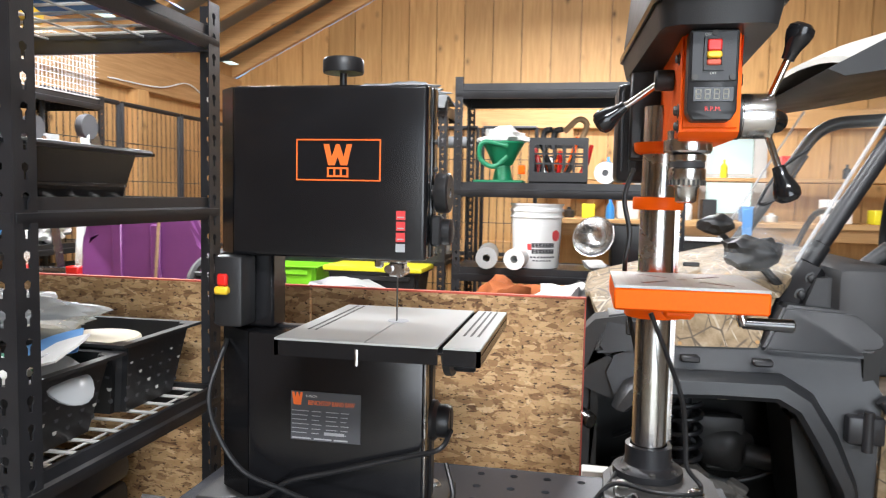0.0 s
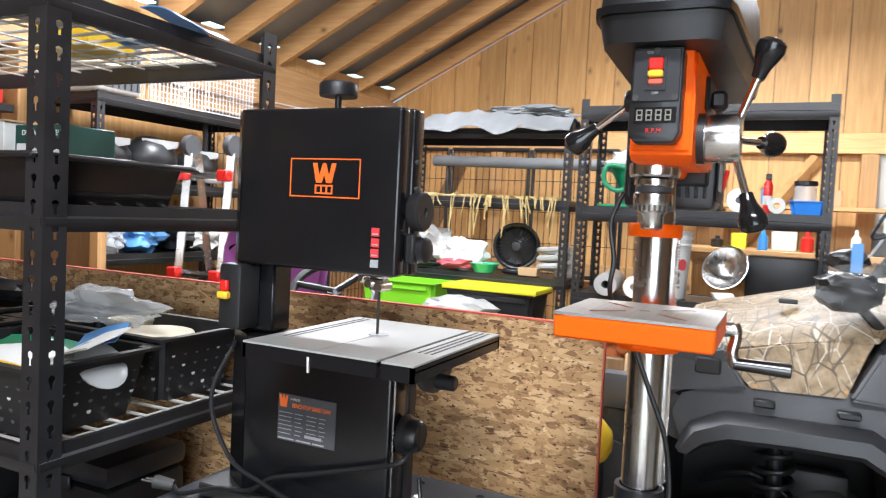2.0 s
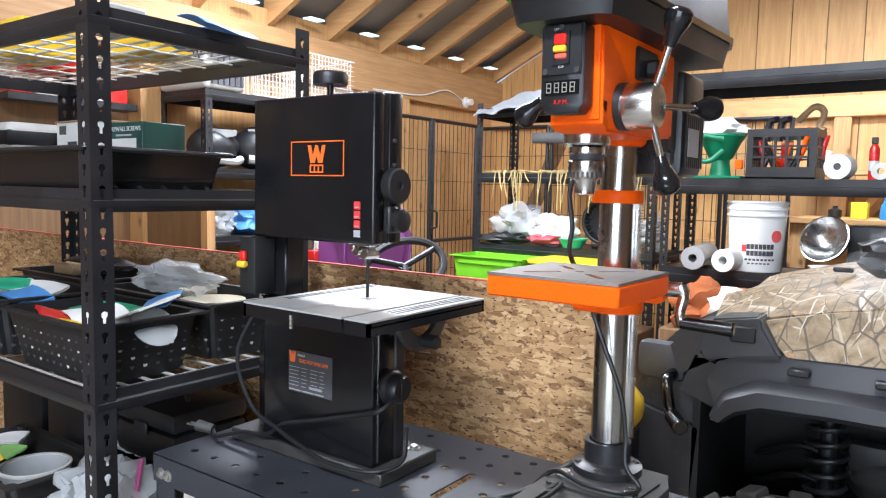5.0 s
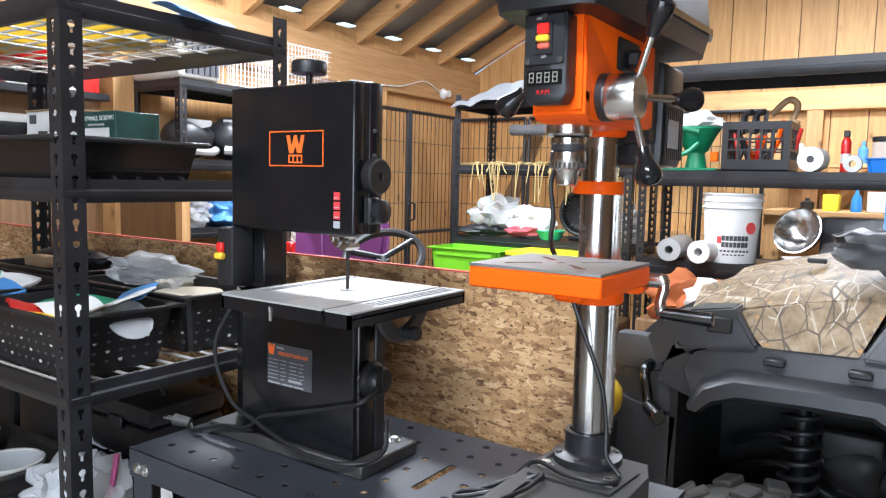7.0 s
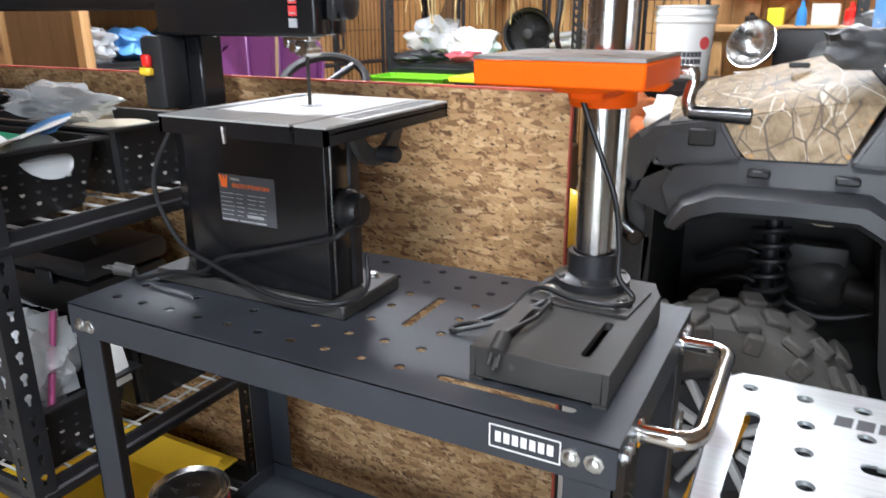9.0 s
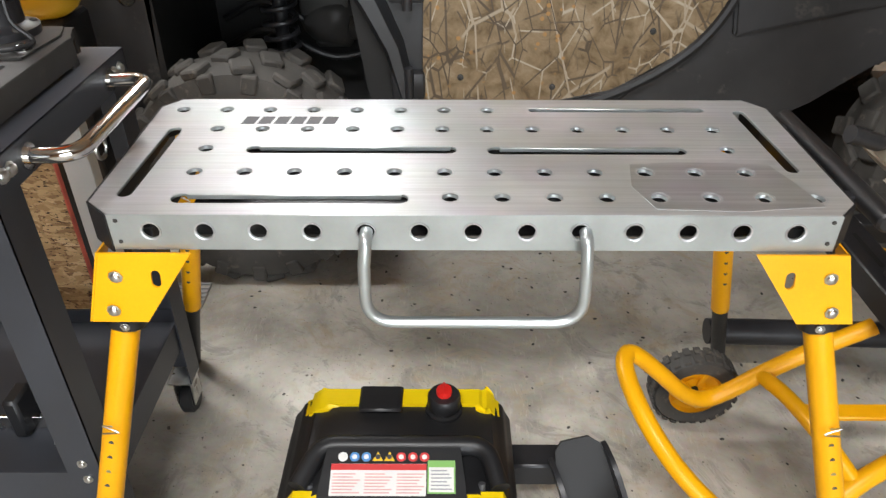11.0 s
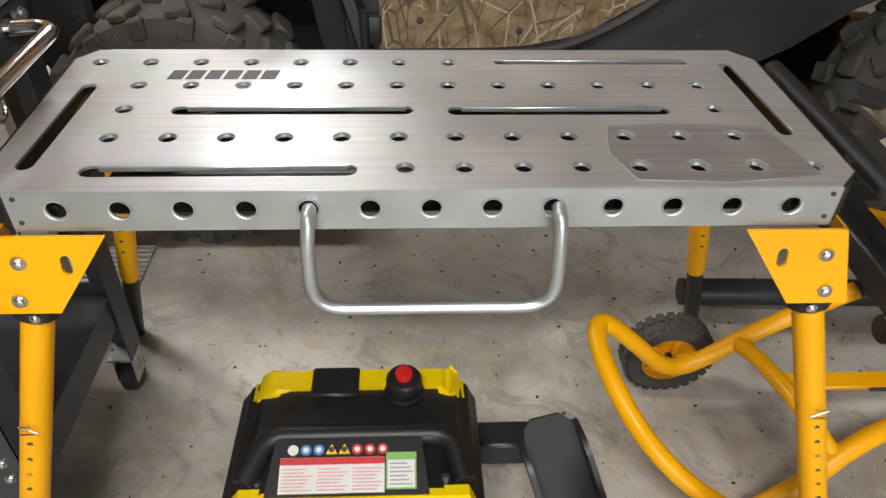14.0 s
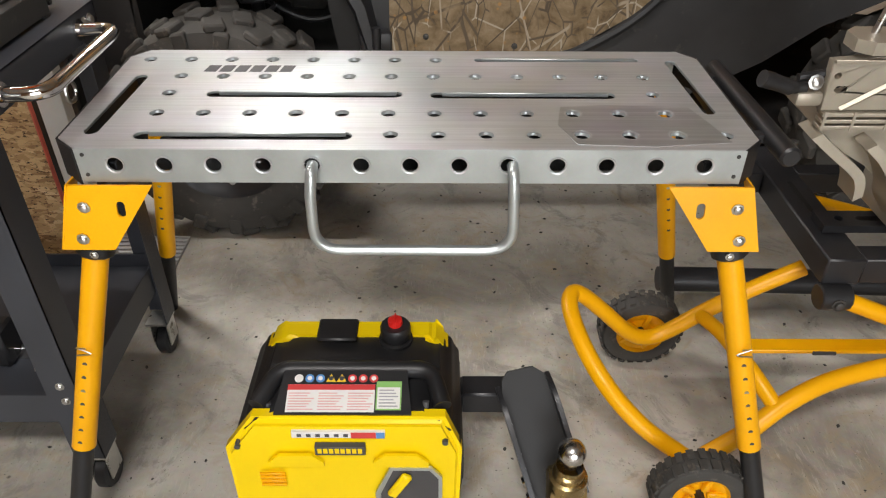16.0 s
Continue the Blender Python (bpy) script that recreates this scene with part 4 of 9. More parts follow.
# ---- drill press ----
dp = thing("drill_press", (0.233, 1.2, CZ), "orange and black benchtop drill press with steel column", "drill press")
PX, PY = 0.2165, 1.332
hole = [slot2(0.175, 1.075, 0.175, 1.185, 0.007), slot2(0.287, 1.075, 0.287, 1.185, 0.007)]
bm = plate([(0.138, 1.03), (0.330, 1.03), (0.330, 1.33), (0.31, 1.385), (0.16, 1.385), (0.138, 1.33)], hole, (0, 0, 0.955), (1, 0, 0), (0, 1, 0), 0.012)
base = part("base", bm, CASTIRON, dp, "dark cast iron base with slots")
for a in ((0.1375, 0.146, 1.0295, 1.335), (0.322, 0.3305, 1.0295, 1.335), (0.1465, 0.3215, 1.0295, 1.038), (0.155, 0.313, 1.375, 1.386)):
    part("base_skirt", box(*a, CZ + 0.006, 0.9548, 0.001), CASTIRON, base)
for a, b in ((0.1375, 1.0295), (0.3105, 1.0295), (0.3105, 1.315), (0.1375, 1.315)):
    part("base_foot", box(a, a + 0.02, b, b + 0.02, CZ + 0.0005, CZ + 0.0058), CASTIRON, base)
part("base_pad", plate([(0.155, 1.215), (0.305, 1.215), (0.315, 1.33), (0.30, 1.375), (0.165, 1.375), (0.150, 1.33)], [], (0, 0, 0.9595), (1, 0, 0), (0, 1, 0), 0.0035), CASTIRON, base)
col = part("column", cyl((PX, PY, 0.98), (PX, PY, 1.62), 0.0305, seg=36), STEELCOL, dp, "bright turned steel column")
fl = lathe([(0, 0), (0.062, 0), (0.062, 0.012), (0.045, 0.016), (0.041, 0.02), (0.041, 0.055), (0.033, 0.056)], (PX, PY, 0.96), (0, 0, 1), 30)
flg = part("column_flange", fl, BLACKSTEEL, dp)
for a in (-2.5, -1.5, -0.6, 0.6):
    part("bolt", bolt((PX + 0.052 * math.cos(a), PY + 0.052 * math.sin(a), 0.972), (0, 0, 1), 0.006), CASTIRON, flg, "dark bolt")
for p in ((0.29, 1.252, 0.959), (0.168, 1.262, 0.959)):
    part("bolt", bolt(p, (0, 0, 1), 0.010), ZINC, base, "zinc bolt")
# rack behind the column
rk = box(PX + 0.028, PX + 0.036, PY + 0.008, PY + 0.020, 1.02, 1.44)
for i in range(84):
    box(PX + 0.0345, PX + 0.0395, PY + 0.008, PY + 0.020, 1.022 + i * 0.005, 1.0245 + i * 0.005, 0, rk)
part("rack", rk, MACHINED, dp, "toothed steel rack")
part("collar", lathe([(0.031, 0), (0.043, 0), (0.044, 0.002), (0.044, 0.020), (0.043, 0.022), (0.031, 0.022)], (PX, PY, 1.440), (0, 0, 1), 32), ORANGE, dp, "orange stop collar")
# work table
sl = []
for a in (45, 135, 225, 315):
    ca, sa = math.cos(radians(a)), math.sin(radians(a))
    sl.append(slot2(0.238 + ca * 0.035, 1.142 + sa * 0.035, 0.238 + ca * 0.085, 1.142 + sa * 0.085, 0.0055, 4))
bm = plate(rect2(0.1345, 0.3425, 1.04, 1.243), sl + [circle2(0.238, 1.142, 0.008)], (0, 0, 1.3365), (1, 0, 0), (0, 1, 0), 0.004)
wt = part("work_table", bm, CASTTABLE, dp, "ground steel table top")
part("table_body", box(0.134, 0.343, 1.0395, 1.2435, 1.301, 1.3322, 0.003), ORANGE, wt, "orange painted sides")
ob_ = cyl((0.238, 1.16, 1.288), (0.238, 1.16, 1.3008), 0.04, 0.055, 24)
box(0.215, 0.262, 1.16, 1.30, 1.272, 1.3, 0.006, ob_)
lathe([(0.0335, 0), (0.05, 0), (0.052, 0.004), (0.052, 0.07), (0.05, 0.074), (0.0335, 0.074)], (PX, PY, 1.25), (0, 0, 1), 28, ob_)
box(0.255, 0.325, 1.262, 1.305, 1.280, 1.318, 0.008, ob_)
part("table_bracket", ob_, ORANGE, dp, "orange cast bracket")
ck = cyl((0.325, 1.278, 1.305), (0.352, 1.278, 1.305), 0.012, seg=14)
sweep(smooth_line([(0.350, 1.278, 1.312), (0.356, 1.277, 1.295), (0.352, 1.274, 1.27), (0.358, 1.272, 1.25)], 5), [0.011] * 4 + [0.009] * 8 + [0.010] * 4, 10, ck)
crank = part("crank_arm", ck, MACHINED, dp, "bare steel table crank")
part("crank_grip", cyl((0.354, 1.271, 1.254), (0.436, 1.275, 1.252), 0.0095, 0.0115, 14, bev=0.002), DARKCHROME, crank, "chromed crank grip")
# head casting
hd_pts = [(1.068, 1.556), (1.09, 1.544), (1.28, 1.545), (1.362, 1.552), (1.362, 1.695), (1.063, 1.695)]
bm = plate(hd_pts, [], (0.2965, 0, 0), (0, 1, 0), (0, 0, 1), 0.080)
bmesh.ops.bevel(bm, geom=[e for e in bm.edges if e.calc_length() > 0.05], offset=0.004, segments=2, affect="EDGES")
head = part("head", bm, ORANGE, dp, "orange cast head")
nk = lathe([(0.0335, 0), (0.040, 0.002), (0.044, 0.006), (0.046, 0.02)], (PX, PY, 1.537), (0, 0, 1), 28)
part("head_clamp", nk, ORANGE, head)
qn = lathe([(0, -0.003), (0.033, -0.003), (0.0355, 0.0), (0.0355, 0.016), (0.030, 0.018), (0.030, 0.03)], (0.239, 1.148, 1.531), (0, 0, 1), 28)
part("quill", qn, MACHINED, dp, "machined quill")
ch = lathe([(0, 0), (0.011, 0), (0.0155, 0.003), (0.017, 0.022), (0.0205, 0.026), (0.0265, 0.027), (0.0275, 0.0285), (0.0275, 0.051), (0.0262, 0.052), (0.0248, 0.0535), (0.0248, 0.0615), (0.0262, 0.063), (0.0272, 0.064), (0.0272, 0.072), (0.020, 0.075), (0.014, 0.0755), (0.014, 0.08)], (0.239, 1.148, 1.453), (0, 0, 1), 28)
chk = part("chuck", ch, MACHINED, dp, "keyed steel drill chuck")
tg = bmesh.new()
for i in range(24):
    a = 2 * math.pi * i / 24
    m = Matrix.Translation((0.239, 1.148, 1.4845)) @ Matrix.Rotation(a, 4, "Z")
    box(0.0265, 0.0283, -0.0017, 0.0017, -0.0045, 0.0035, 0, tg, m=m)
part("chuck_teeth", tg, CASTIRON, chk)
part("chuck_band", lathe([(0.0250, 0), (0.0258, 0.0005), (0.0258, 0.0075), (0.0250, 0.008)], (0.239, 1.148, 1.5065), (0, 0, 1), 28), DARKPRINTHOLE, chk, "dark recessed band")
# control panel
cp = plate([(0.2205, 1.578), (0.228, 1.565), (0.277, 1.565), (0.2845, 1.578), (0.2845, 1.682), (0.282, 1.686), (0.223, 1.686), (0.2205, 1.682)], [], (0, 1.0305, 0), (1, 0, 0), (0, 0, 1), 0.032)
bmesh.ops.bevel(cp, geom=[e for e in cp.edges if e.calc_length() > 0.006], offset=0.002, segments=1, affect="EDGES")
pan = part("control_panel", cp, BLACKPLASTIC, dp)
part("panel_face", box(0.2235, 0.2815, 1.0280, 1.0302, 1.617, 1.683, 0.001), BLACKSTEEL, pan)
bz = plate(rect2(0.239, 0.265, 1.631, 1.6745), [rect2(0.2425, 0.2615, 1.637, 1.672)], (0, 1.0245, 0), (1, 0, 0), (0, 0, 1), 0.0038)
part("switch_bezel", bz, BLACKPLASTIC, pan)
part("switch_key", box(0.2428, 0.2612, 1.021, 1.0275, 1.656, 1.6715, 0.002), RED, pan, "red paddle")
part("switch_key", box(0.2425, 0.2615, 1.019, 1.0275, 1.6465, 1.6555, 0.002), YELLOWKEY, pan, "yellow safety key")
part("switch_key", box(0.2428, 0.2612, 1.023, 1.0275, 1.6375, 1.6462, 0.002), EDGERED, pan, "red paddle")
for x, z in ((0.2525, 1.6805), (0.2285, 1.622), (0.2765, 1.622)):
    part("screw", cyl((x, 1.0278, z), (x, 1.0258, z), 0.0042, seg=10), CASTIRON, pan)
part("display", box(0.2275, 0.2795, 1.0285, 1.0302, 1.590, 1.610, 0.0005), GLOSSBLACK, pan, "dark digital speed display")
dg = bmesh.new()
for i in range(4):
    x0 = 0.2305 + i * 0.0118
    for a in ((0, 0.0075, 0, 0.0015), (0, 0.0075, 0.0062, 0.0077), (0, 0.0075, 0.0124, 0.0139)):
        box(x0 + a[0], x0 + a[1], 1.0279, 1.0286, 1.593 + a[2], 1.593 + a[3], 0, dg)
    for xx in (0, 0.0062):
        box(x0 + xx, x0 + xx + 0.0014, 1.0279, 1.0286, 1.5945, 1.5992, 0, dg)
        box(x0 + xx, x0 + xx + 0.0014, 1.0279, 1.0286, 1.6007, 1.6054, 0, dg)
part("digits", dg, mat("unlit_segment", (0.20, 0.19, 0.155), 0.5, 0.0, 0.05), pan, "unlit pale display segments")
part("print", text_mesh("R.P.M.", 0.0085, Matrix.Translation((0.2535, 1.0276, 1.580)) @ FRONT, 0.0003), RED, pan, "red lettering")
tx = text_mesh("ON", 0.005, Matrix.Translation((0.2435, 1.0276, 1.6785)) @ FRONT, 0.0003)
tx = join(tx, text_mesh("OFF", 0.005, Matrix.Translation((0.252, 1.0276, 1.6275)) @ FRONT, 0.0003))
part("print", tx, PALEGREY, pan)
# belt cover
bc = plate([(0.182, 1.008), (0.200, 0.995), (0.315, 0.995), (0.333, 1.008), (0.338, 1.03), (0.358, 1.46), (0.342, 1.51), (0.17, 1.51), (0.152, 1.46), (0.176, 1.03)], [], (0, 0, 1.720), (1, 0, 0), (0, 1, 0), 0.033)
lowv = [v for v in bc.verts if v.co.z < 1.70]
for v in lowv:
    v.co.x = 0.257 + (v.co.x - 0.257) * 0.93
    v.co.y = 1.3 + (v.co.y - 1.3) * 0.97
cov = part("belt_cover", bc, BLACKPLASTIC, dp, "black belt cover")
lip = plate([(0.177, 1.003), (0.197, 0.989), (0.318, 0.989), (0.338, 1.003), (0.343, 1.03), (0.363, 1.465), (0.347, 1.517), (0.165, 1.517), (0.147, 1.465), (0.171, 1.03)], [], (0, 0, 1.731), (1, 0, 0), (0, 1, 0), 0.0105)
part("cover_lip", lip, GLOSSBLACK, cov)
lid = plate([(0.182, 1.008), (0.202, 0.994), (0.313, 0.994), (0.333, 1.008), (0.338, 1.035), (0.358, 1.46), (0.342, 1.51), (0.17, 1.51), (0.152, 1.46), (0.176, 1.035)], [], (0, 0, 1.838), (1, 0, 0), (0, 1, 0), 0.1065)
for v in lid.verts:
    if v.co.z > 1.82:
        v.co.x = 0.257 + (v.co.x - 0.257) * 0.90
        v.co.y = 1.3 + (v.co.y - 1.3) * 0.95
part("cover_lid", lid, BLACKPLASTIC, cov)
for i, w in enumerate((0.016, 0.013, 0.013)):
    part("badge", box(0.232 + i * 0.017, 0.232 + i * 0.017 + w, 0.992, 1.012, 1.752, 1.776, 0.0005), ORANGEPRINT, cov, "orange maker's badge")
# feed hub and three arms
hb = lathe([(0, 0), (0.031, 0), (0.031, 0.012), (0.0325, 0.013), (0.033, 0.02), (0.033, 0.053), (0.0315, 0.056), (0, 0.057)], (0.296, 1.135, 1.582), (1, 0, 0), 32)
hub = part("feed_hub", hb, MACHINED, dp, "turned steel feed hub")
part("hub_ring", lathe([(0.0312, 0), (0.0345, 0), (0.0345, 0.010), (0.0312, 0.010)], (0.2965, 1.135, 1.582), (1, 0, 0), 28), BLACKPLASTIC, hub)
knob_prof = [(0, -0.004), (0.009, -0.002), (0.0098, 0.006), (0.0115, 0.014), (0.0165, 0.026), (0.0192, 0.036), (0.0178, 0.045), (0.011, 0.0505), (0, 0.052)]
for q in ((0.378, 1.118, 1.690), (0.372, 1.118, 1.478), (0.385, 1.255, 1.588)):
    o = Vector((0.338, 1.135, 1.582))
    d = (Vector(q) - o)
    u = d.normalized()
    arm = part("feed_arm", cyl(o + u * 0.028, Vector(q) - u * 0.02, 0.0052, seg=12), CHROME, hub, "chromed feed arm")
    part("arm_knob", lathe(knob_prof, Vector(q) - u * 0.03, u, 22), KNOBPLASTIC, arm, "glossy black knob")
o, q = Vector((0.20, 1.165, 1.640)), Vector((0.120, 1.176, 1.584))
u = (q - o).normalized()
arm = part("speed_lever", cyl(o, q, 0.0052, seg=12), CHROME, dp, "chromed lever")
part("lever_knob", lathe(knob_prof, q - u * 0.03, u, 22), KNOBPLASTIC, arm, "glossy black knob")
part("lever_mount", cyl((0.218, 1.165, 1.640), (0.188, 1.165, 1.640), 0.016, seg=18, bev=0.003), BLACKPLASTIC, dp)
for p, r in (((0.2165, 1.09, 1.585), 0.007), ((0.2165, 1.10, 1.66), 0.006), ((0.2165, 1.09, 1.563), 0.006)):
    part("bolt", bolt(p, (-1, 0, 0), r), CASTIRON, dp, "dark bolt")
sb = box(0.295, 0.303, 1.18, 1.265, 1.628, 1.678, 0.004)
box(0.302, 0.325, 1.205, 1.24, 1.634, 1.660, 0.005, sb)
part("side_switch", sb, BLACKPLASTIC, dp)
mk = plate([(1.072, 1.575), (1.085, 1.569), (1.085, 1.585), (1.072, 1.585)], [], (0.2965, 0, 0), (0, 1, 0), (0, 0, 1), 0.001)
part("depth_mark", mk, BLACKPLASTIC, head)
# motor behind
mt = part("motor", box(0.142, 0.300, 1.41, 1.53, 1.49, 1.675, 0.012, seg=2), BLACKSTEEL, dp, "black finned motor")
for i in range(9):
    part("cooling_fin", box(0.3003, 0.303, 1.42 + i * 0.012, 1.426 + i * 0.012, 1.505, 1.60, 0.001), BLACKPLASTIC, mt)
for i in range(10):
    part("cooling_fin", box(0.15 + i * 0.0145, 0.156 + i * 0.0145, 1.406, 1.4098, 1.51, 1.66, 0.001), BLACKPLASTIC, mt)
part("motor_mount", box(0.165, 0.29, 1.3625, 1.4055, 1.53, 1.70, 0.004), BLACKSTEEL, dp)
part("motor_label", box(0.3032, 0.3042, 1.43, 1.49, 1.525, 1.575), PRINTGREY, mt, "pale rating label")
# cords of the drill press
dc = thing("power_cord", (0.2, 1.2, CZ), "black cords hanging down the drill press column", "cord")
pts = smooth_line([(0.205, 1.262, 1.265), (0.232, 1.262, 1.20), (0.262, 1.268, 1.12), (0.272, 1.272, 1.05), (0.276, 1.268, 1.0), (0.30, 1.27, 0.968), (0.285, 1.235, 0.966), (0.22, 1.225, 0.968), (0.15, 1.25, 0.965), (0.10, 1.22, 0.915), (0.05, 1.17, 0.912), (0.055, 1.15, 0.911), (0.13, 1.18, 0.935), (0.185, 1.21, 0.965), (0.19, 1.15, 0.963), (0.178, 1.09, 0.964), (0.176, 1.055, 0.966)], 8)
part("cable", sweep(pts, 0.0042, 8), BLACKPLASTIC, dc)
pts = smooth_line([(0.17, 1.28, 1.51), (0.155, 1.27, 1.46), (0.165, 1.262, 1.40), (0.16, 1.275, 1.34), (0.175, 1.375, 1.25), (0.205, 1.385, 1.1), (0.19, 1.385, 1.0), (0.165, 1.32, 0.968), (0.12, 1.235, 0.935), (0.07, 1.20, 0.912)], 8)
part("cable", sweep(pts, 0.0042, 8), BLACKPLASTIC, dc)
pg = cyl((0.176, 1.058, 0.966), (0.178, 1.027, 0.952), 0.011, 0.013, 10)
for dx in (-0.006, 0.006):
    cyl((0.178 + dx, 1.027, 0.952), (0.179 + dx, 1.013, 0.940), 0.0028, seg=6, bm=pg)
cyl((0.178, 1.03, 0.945), (0.179, 1.016, 0.932), 0.0025, seg=6, bm=pg)
part("plug", pg, CASTIRON, dc, "dark plug with prongs")

# ---- folding metal workbench ----
def bolts(name, places, d, r, parent, material=None, label=""):
    for p in places:
        part(name, bolt(p, d, r), material or ZINC, parent, label)


BZ = 0.807
bench = thing("folding_workbench", (1.0, 1.21, 0.0), "galvanised folding workbench with yellow legs", "workbench")
out = [(0.478, 1.005), (1.520, 1.005), (1.553, 1.040), (1.553, 1.388), (1.522, 1.424), (0.462, 1.424), (0.434, 1.388), (0.440, 1.040)]
hs, hole_at = [], []
for i in range(8):
    hole_at.append((0.477 + 0.0797 * i, 1.376))
for i in range(12):
    hole_at.append((0.561 + 0.0783 * i, 1.2925))
    hole_at.append((0.5665 + 0.078 * i, 1.1335))
for i in range(8):
    hole_at.append((0.965 + 0.0767 * i, 1.0545))
hole_at += [(0.562, 1.2155), (1.4225, 1.214)]
hs = [circle2(x, y, 0.0125, 14) for x, y in hole_at]
slots = [(0.642, 1.2115, 0.964, 1.2115, 0.0135), (1.039, 1.209, 1.342, 1.209, 0.0135), (0.569, 1.050, 0.891, 1.050, 0.0145), (1.118, 1.377, 1.424, 1.377, 0.0085), (0.483, 1.065, 0.489, 1.285, 0.0125), (1.502, 1.145, 1.492, 1.365, 0.0115)]
hs += [slot2(*s) for s in slots]
bm = plate(out, hs, (0, 0, BZ), (1, 0, 0), (0, 1, 0), 0.002)
top = part("bench_top", bm, ALUTOP, bench, "scuffed galvanised top sheet")
rim = bmesh.new()
for x, y in hole_at:
    lathe([(0.0158, 0.0002), (0.0145, -0.0001), (0.0126, -0.0025), (0.0112, -0.006), (0.0108, -0.006), (0.0120, -0.002)], (x, y, BZ), (0, 0, 1), 14, rim)
part("hole_rim", rim, GALV, top, "pressed hole rims", kind="stuff")
for s in slots:
    a = slot2(*s)
    inner = slot2(s[0], s[1], s[2], s[3], s[4] * 0.9)
    part("slot_rim", plate(slot2(s[0], s[1], s[2], s[3], s[4] + 0.0004), [inner], (0, 0, BZ - 0.0006), (1, 0, 0), (0, 1, 0), 0.004), GALV, top)
# the far edge of each long slot is folded down inside it
for x0, x1, y in ((0.650, 0.966, 1.2205), (1.047, 1.344, 1.218), (0.577, 0.893, 1.0595), (1.126, 1.426, 1.383)):
    part("slot_flange", box(x0, x1, y - 0.0035, y + 0.004, BZ - 0.006, BZ + 0.0018, 0.0012), GALV, top)
# Added sheet: keeps the bright floor from showing through holes and slots.
part("hole_backing", box(0.56, 1.44, 1.03, 1.40, BZ - 0.052, BZ - 0.050), BLACKSTEEL, bench, "dark sheet added behind the holes and slots")
part("worn_patch", plate([(1.25, 1.16), (1.33, 1.168), (1.47, 1.160), (1.488, 1.10), (1.505, 1.03), (1.38, 1.015), (1.26, 1.022), (1.238, 1.09)], [circle2(x, y, 0.0162, 12) for x, y in hole_at if 1.25 < x < 1.47 and 1.035 < y < 1.14], (0, 0, BZ + 0.0008), (1, 0, 0), (0, 1, 0), 0.0006), GALVPATCH, top, "dull worn patch")
# front apron with holes
fx = [0.537 + 0.0768 * i for i in range(13)]
for yy, nm in ((1.003, "front_apron"), (1.4255, "back_apron")):
    hz = [circle2(x, 0.780, 0.0125, 14) for x in fx]
    bm = plate(rect2(0.478, 1.520, 0.748, 0.8065), hz, (0, yy, 0), (1, 0, 0), (0, 0, 1), 0.002)
    ap = part(nm, bm, GALV, bench, "galvanised folded apron with holes")
    if yy < 1.1:
        for x in fx:
            part("hole_rim", lathe([(0.0125, 0.003), (0.0126, 0.0), (0.0155, -0.0008), (0.0150, -0.002), (0.0125, -0.001)], (x, yy, 0.780), (0, 1, 0), 14), ALUTOP, ap)
        for x, z in ((0.490, 0.797), (0.490, 0.762), (1.508, 0.797), (1.508, 0.762)):
            part("rivet", lathe([(0, -0.002), (0.003, -0.0015), (0.0035, 0)], (x, yy - 0.0005, z), (0, 1, 0), 8), CASTIRON, ap)
for pts in ([(0.478, 1.003), (0.440, 1.038)], [(0.440, 1.038), (0.434, 1.388)], [(0.434, 1.388), (0.462, 1.4255)], [(1.520, 1.003), (1.553, 1.038)], [(1.553, 1.038), (1.553, 1.388)], [(1.553, 1.388), (1.522, 1.4255)]):
    (xa, ya), (xb, yb) = pts
    d = Vector((xb - xa, yb - ya, 0))
    bm = plate([(0, 0), (d.length, 0), (d.length, 0.063), (0, 0.063)], [], (xa, ya, 0.7445), d.normalized(), (0, 0, 1), 0.003)
    part("end_cap", bm, BLACKPLASTIC, bench, "black plastic corner")
part("cross_brace", box(0.50, 0.53, 1.02, 1.41, 0.75, 0.775, 0.002), BLACKSTEEL, bench)
part("cross_brace", box(1.465, 1.495, 1.02, 1.41, 0.75, 0.775, 0.002), BLACKSTEEL, bench)
part("side_grip", cyl((1.600, 1.02, 0.785), (1.592, 1.40, 0.785), 0.0175, seg=18, bev=0.004), BLACKPLASTIC, bench, "black foam carry grip")
for y in (1.1, 1.35):
    part("grip_bracket", box(1.553, 1.592, y - 0.01, y + 0.01, 0.775, 0.790, 0.001), BLACKSTEEL, bench)
h = round_corners([(0.8455, 1.002, 0.781), (0.8455, 0.980, 0.779), (0.842, 0.972, 0.740)], 0.02, 4)[:-1] + round_corners([(0.842, 0.972, 0.740), (0.840, 0.97, 0.640), (1.164, 0.97, 0.640), (1.160, 0.972, 0.740)], 0.05, 8) + round_corners([(1.160, 0.972, 0.740), (1.158, 0.980, 0.779), (1.158, 1.002, 0.781)], 0.02, 4)[1:]
part("bench_handle", sweep(h, 0.0092, 12), GALV, bench, "bare steel carry handle")
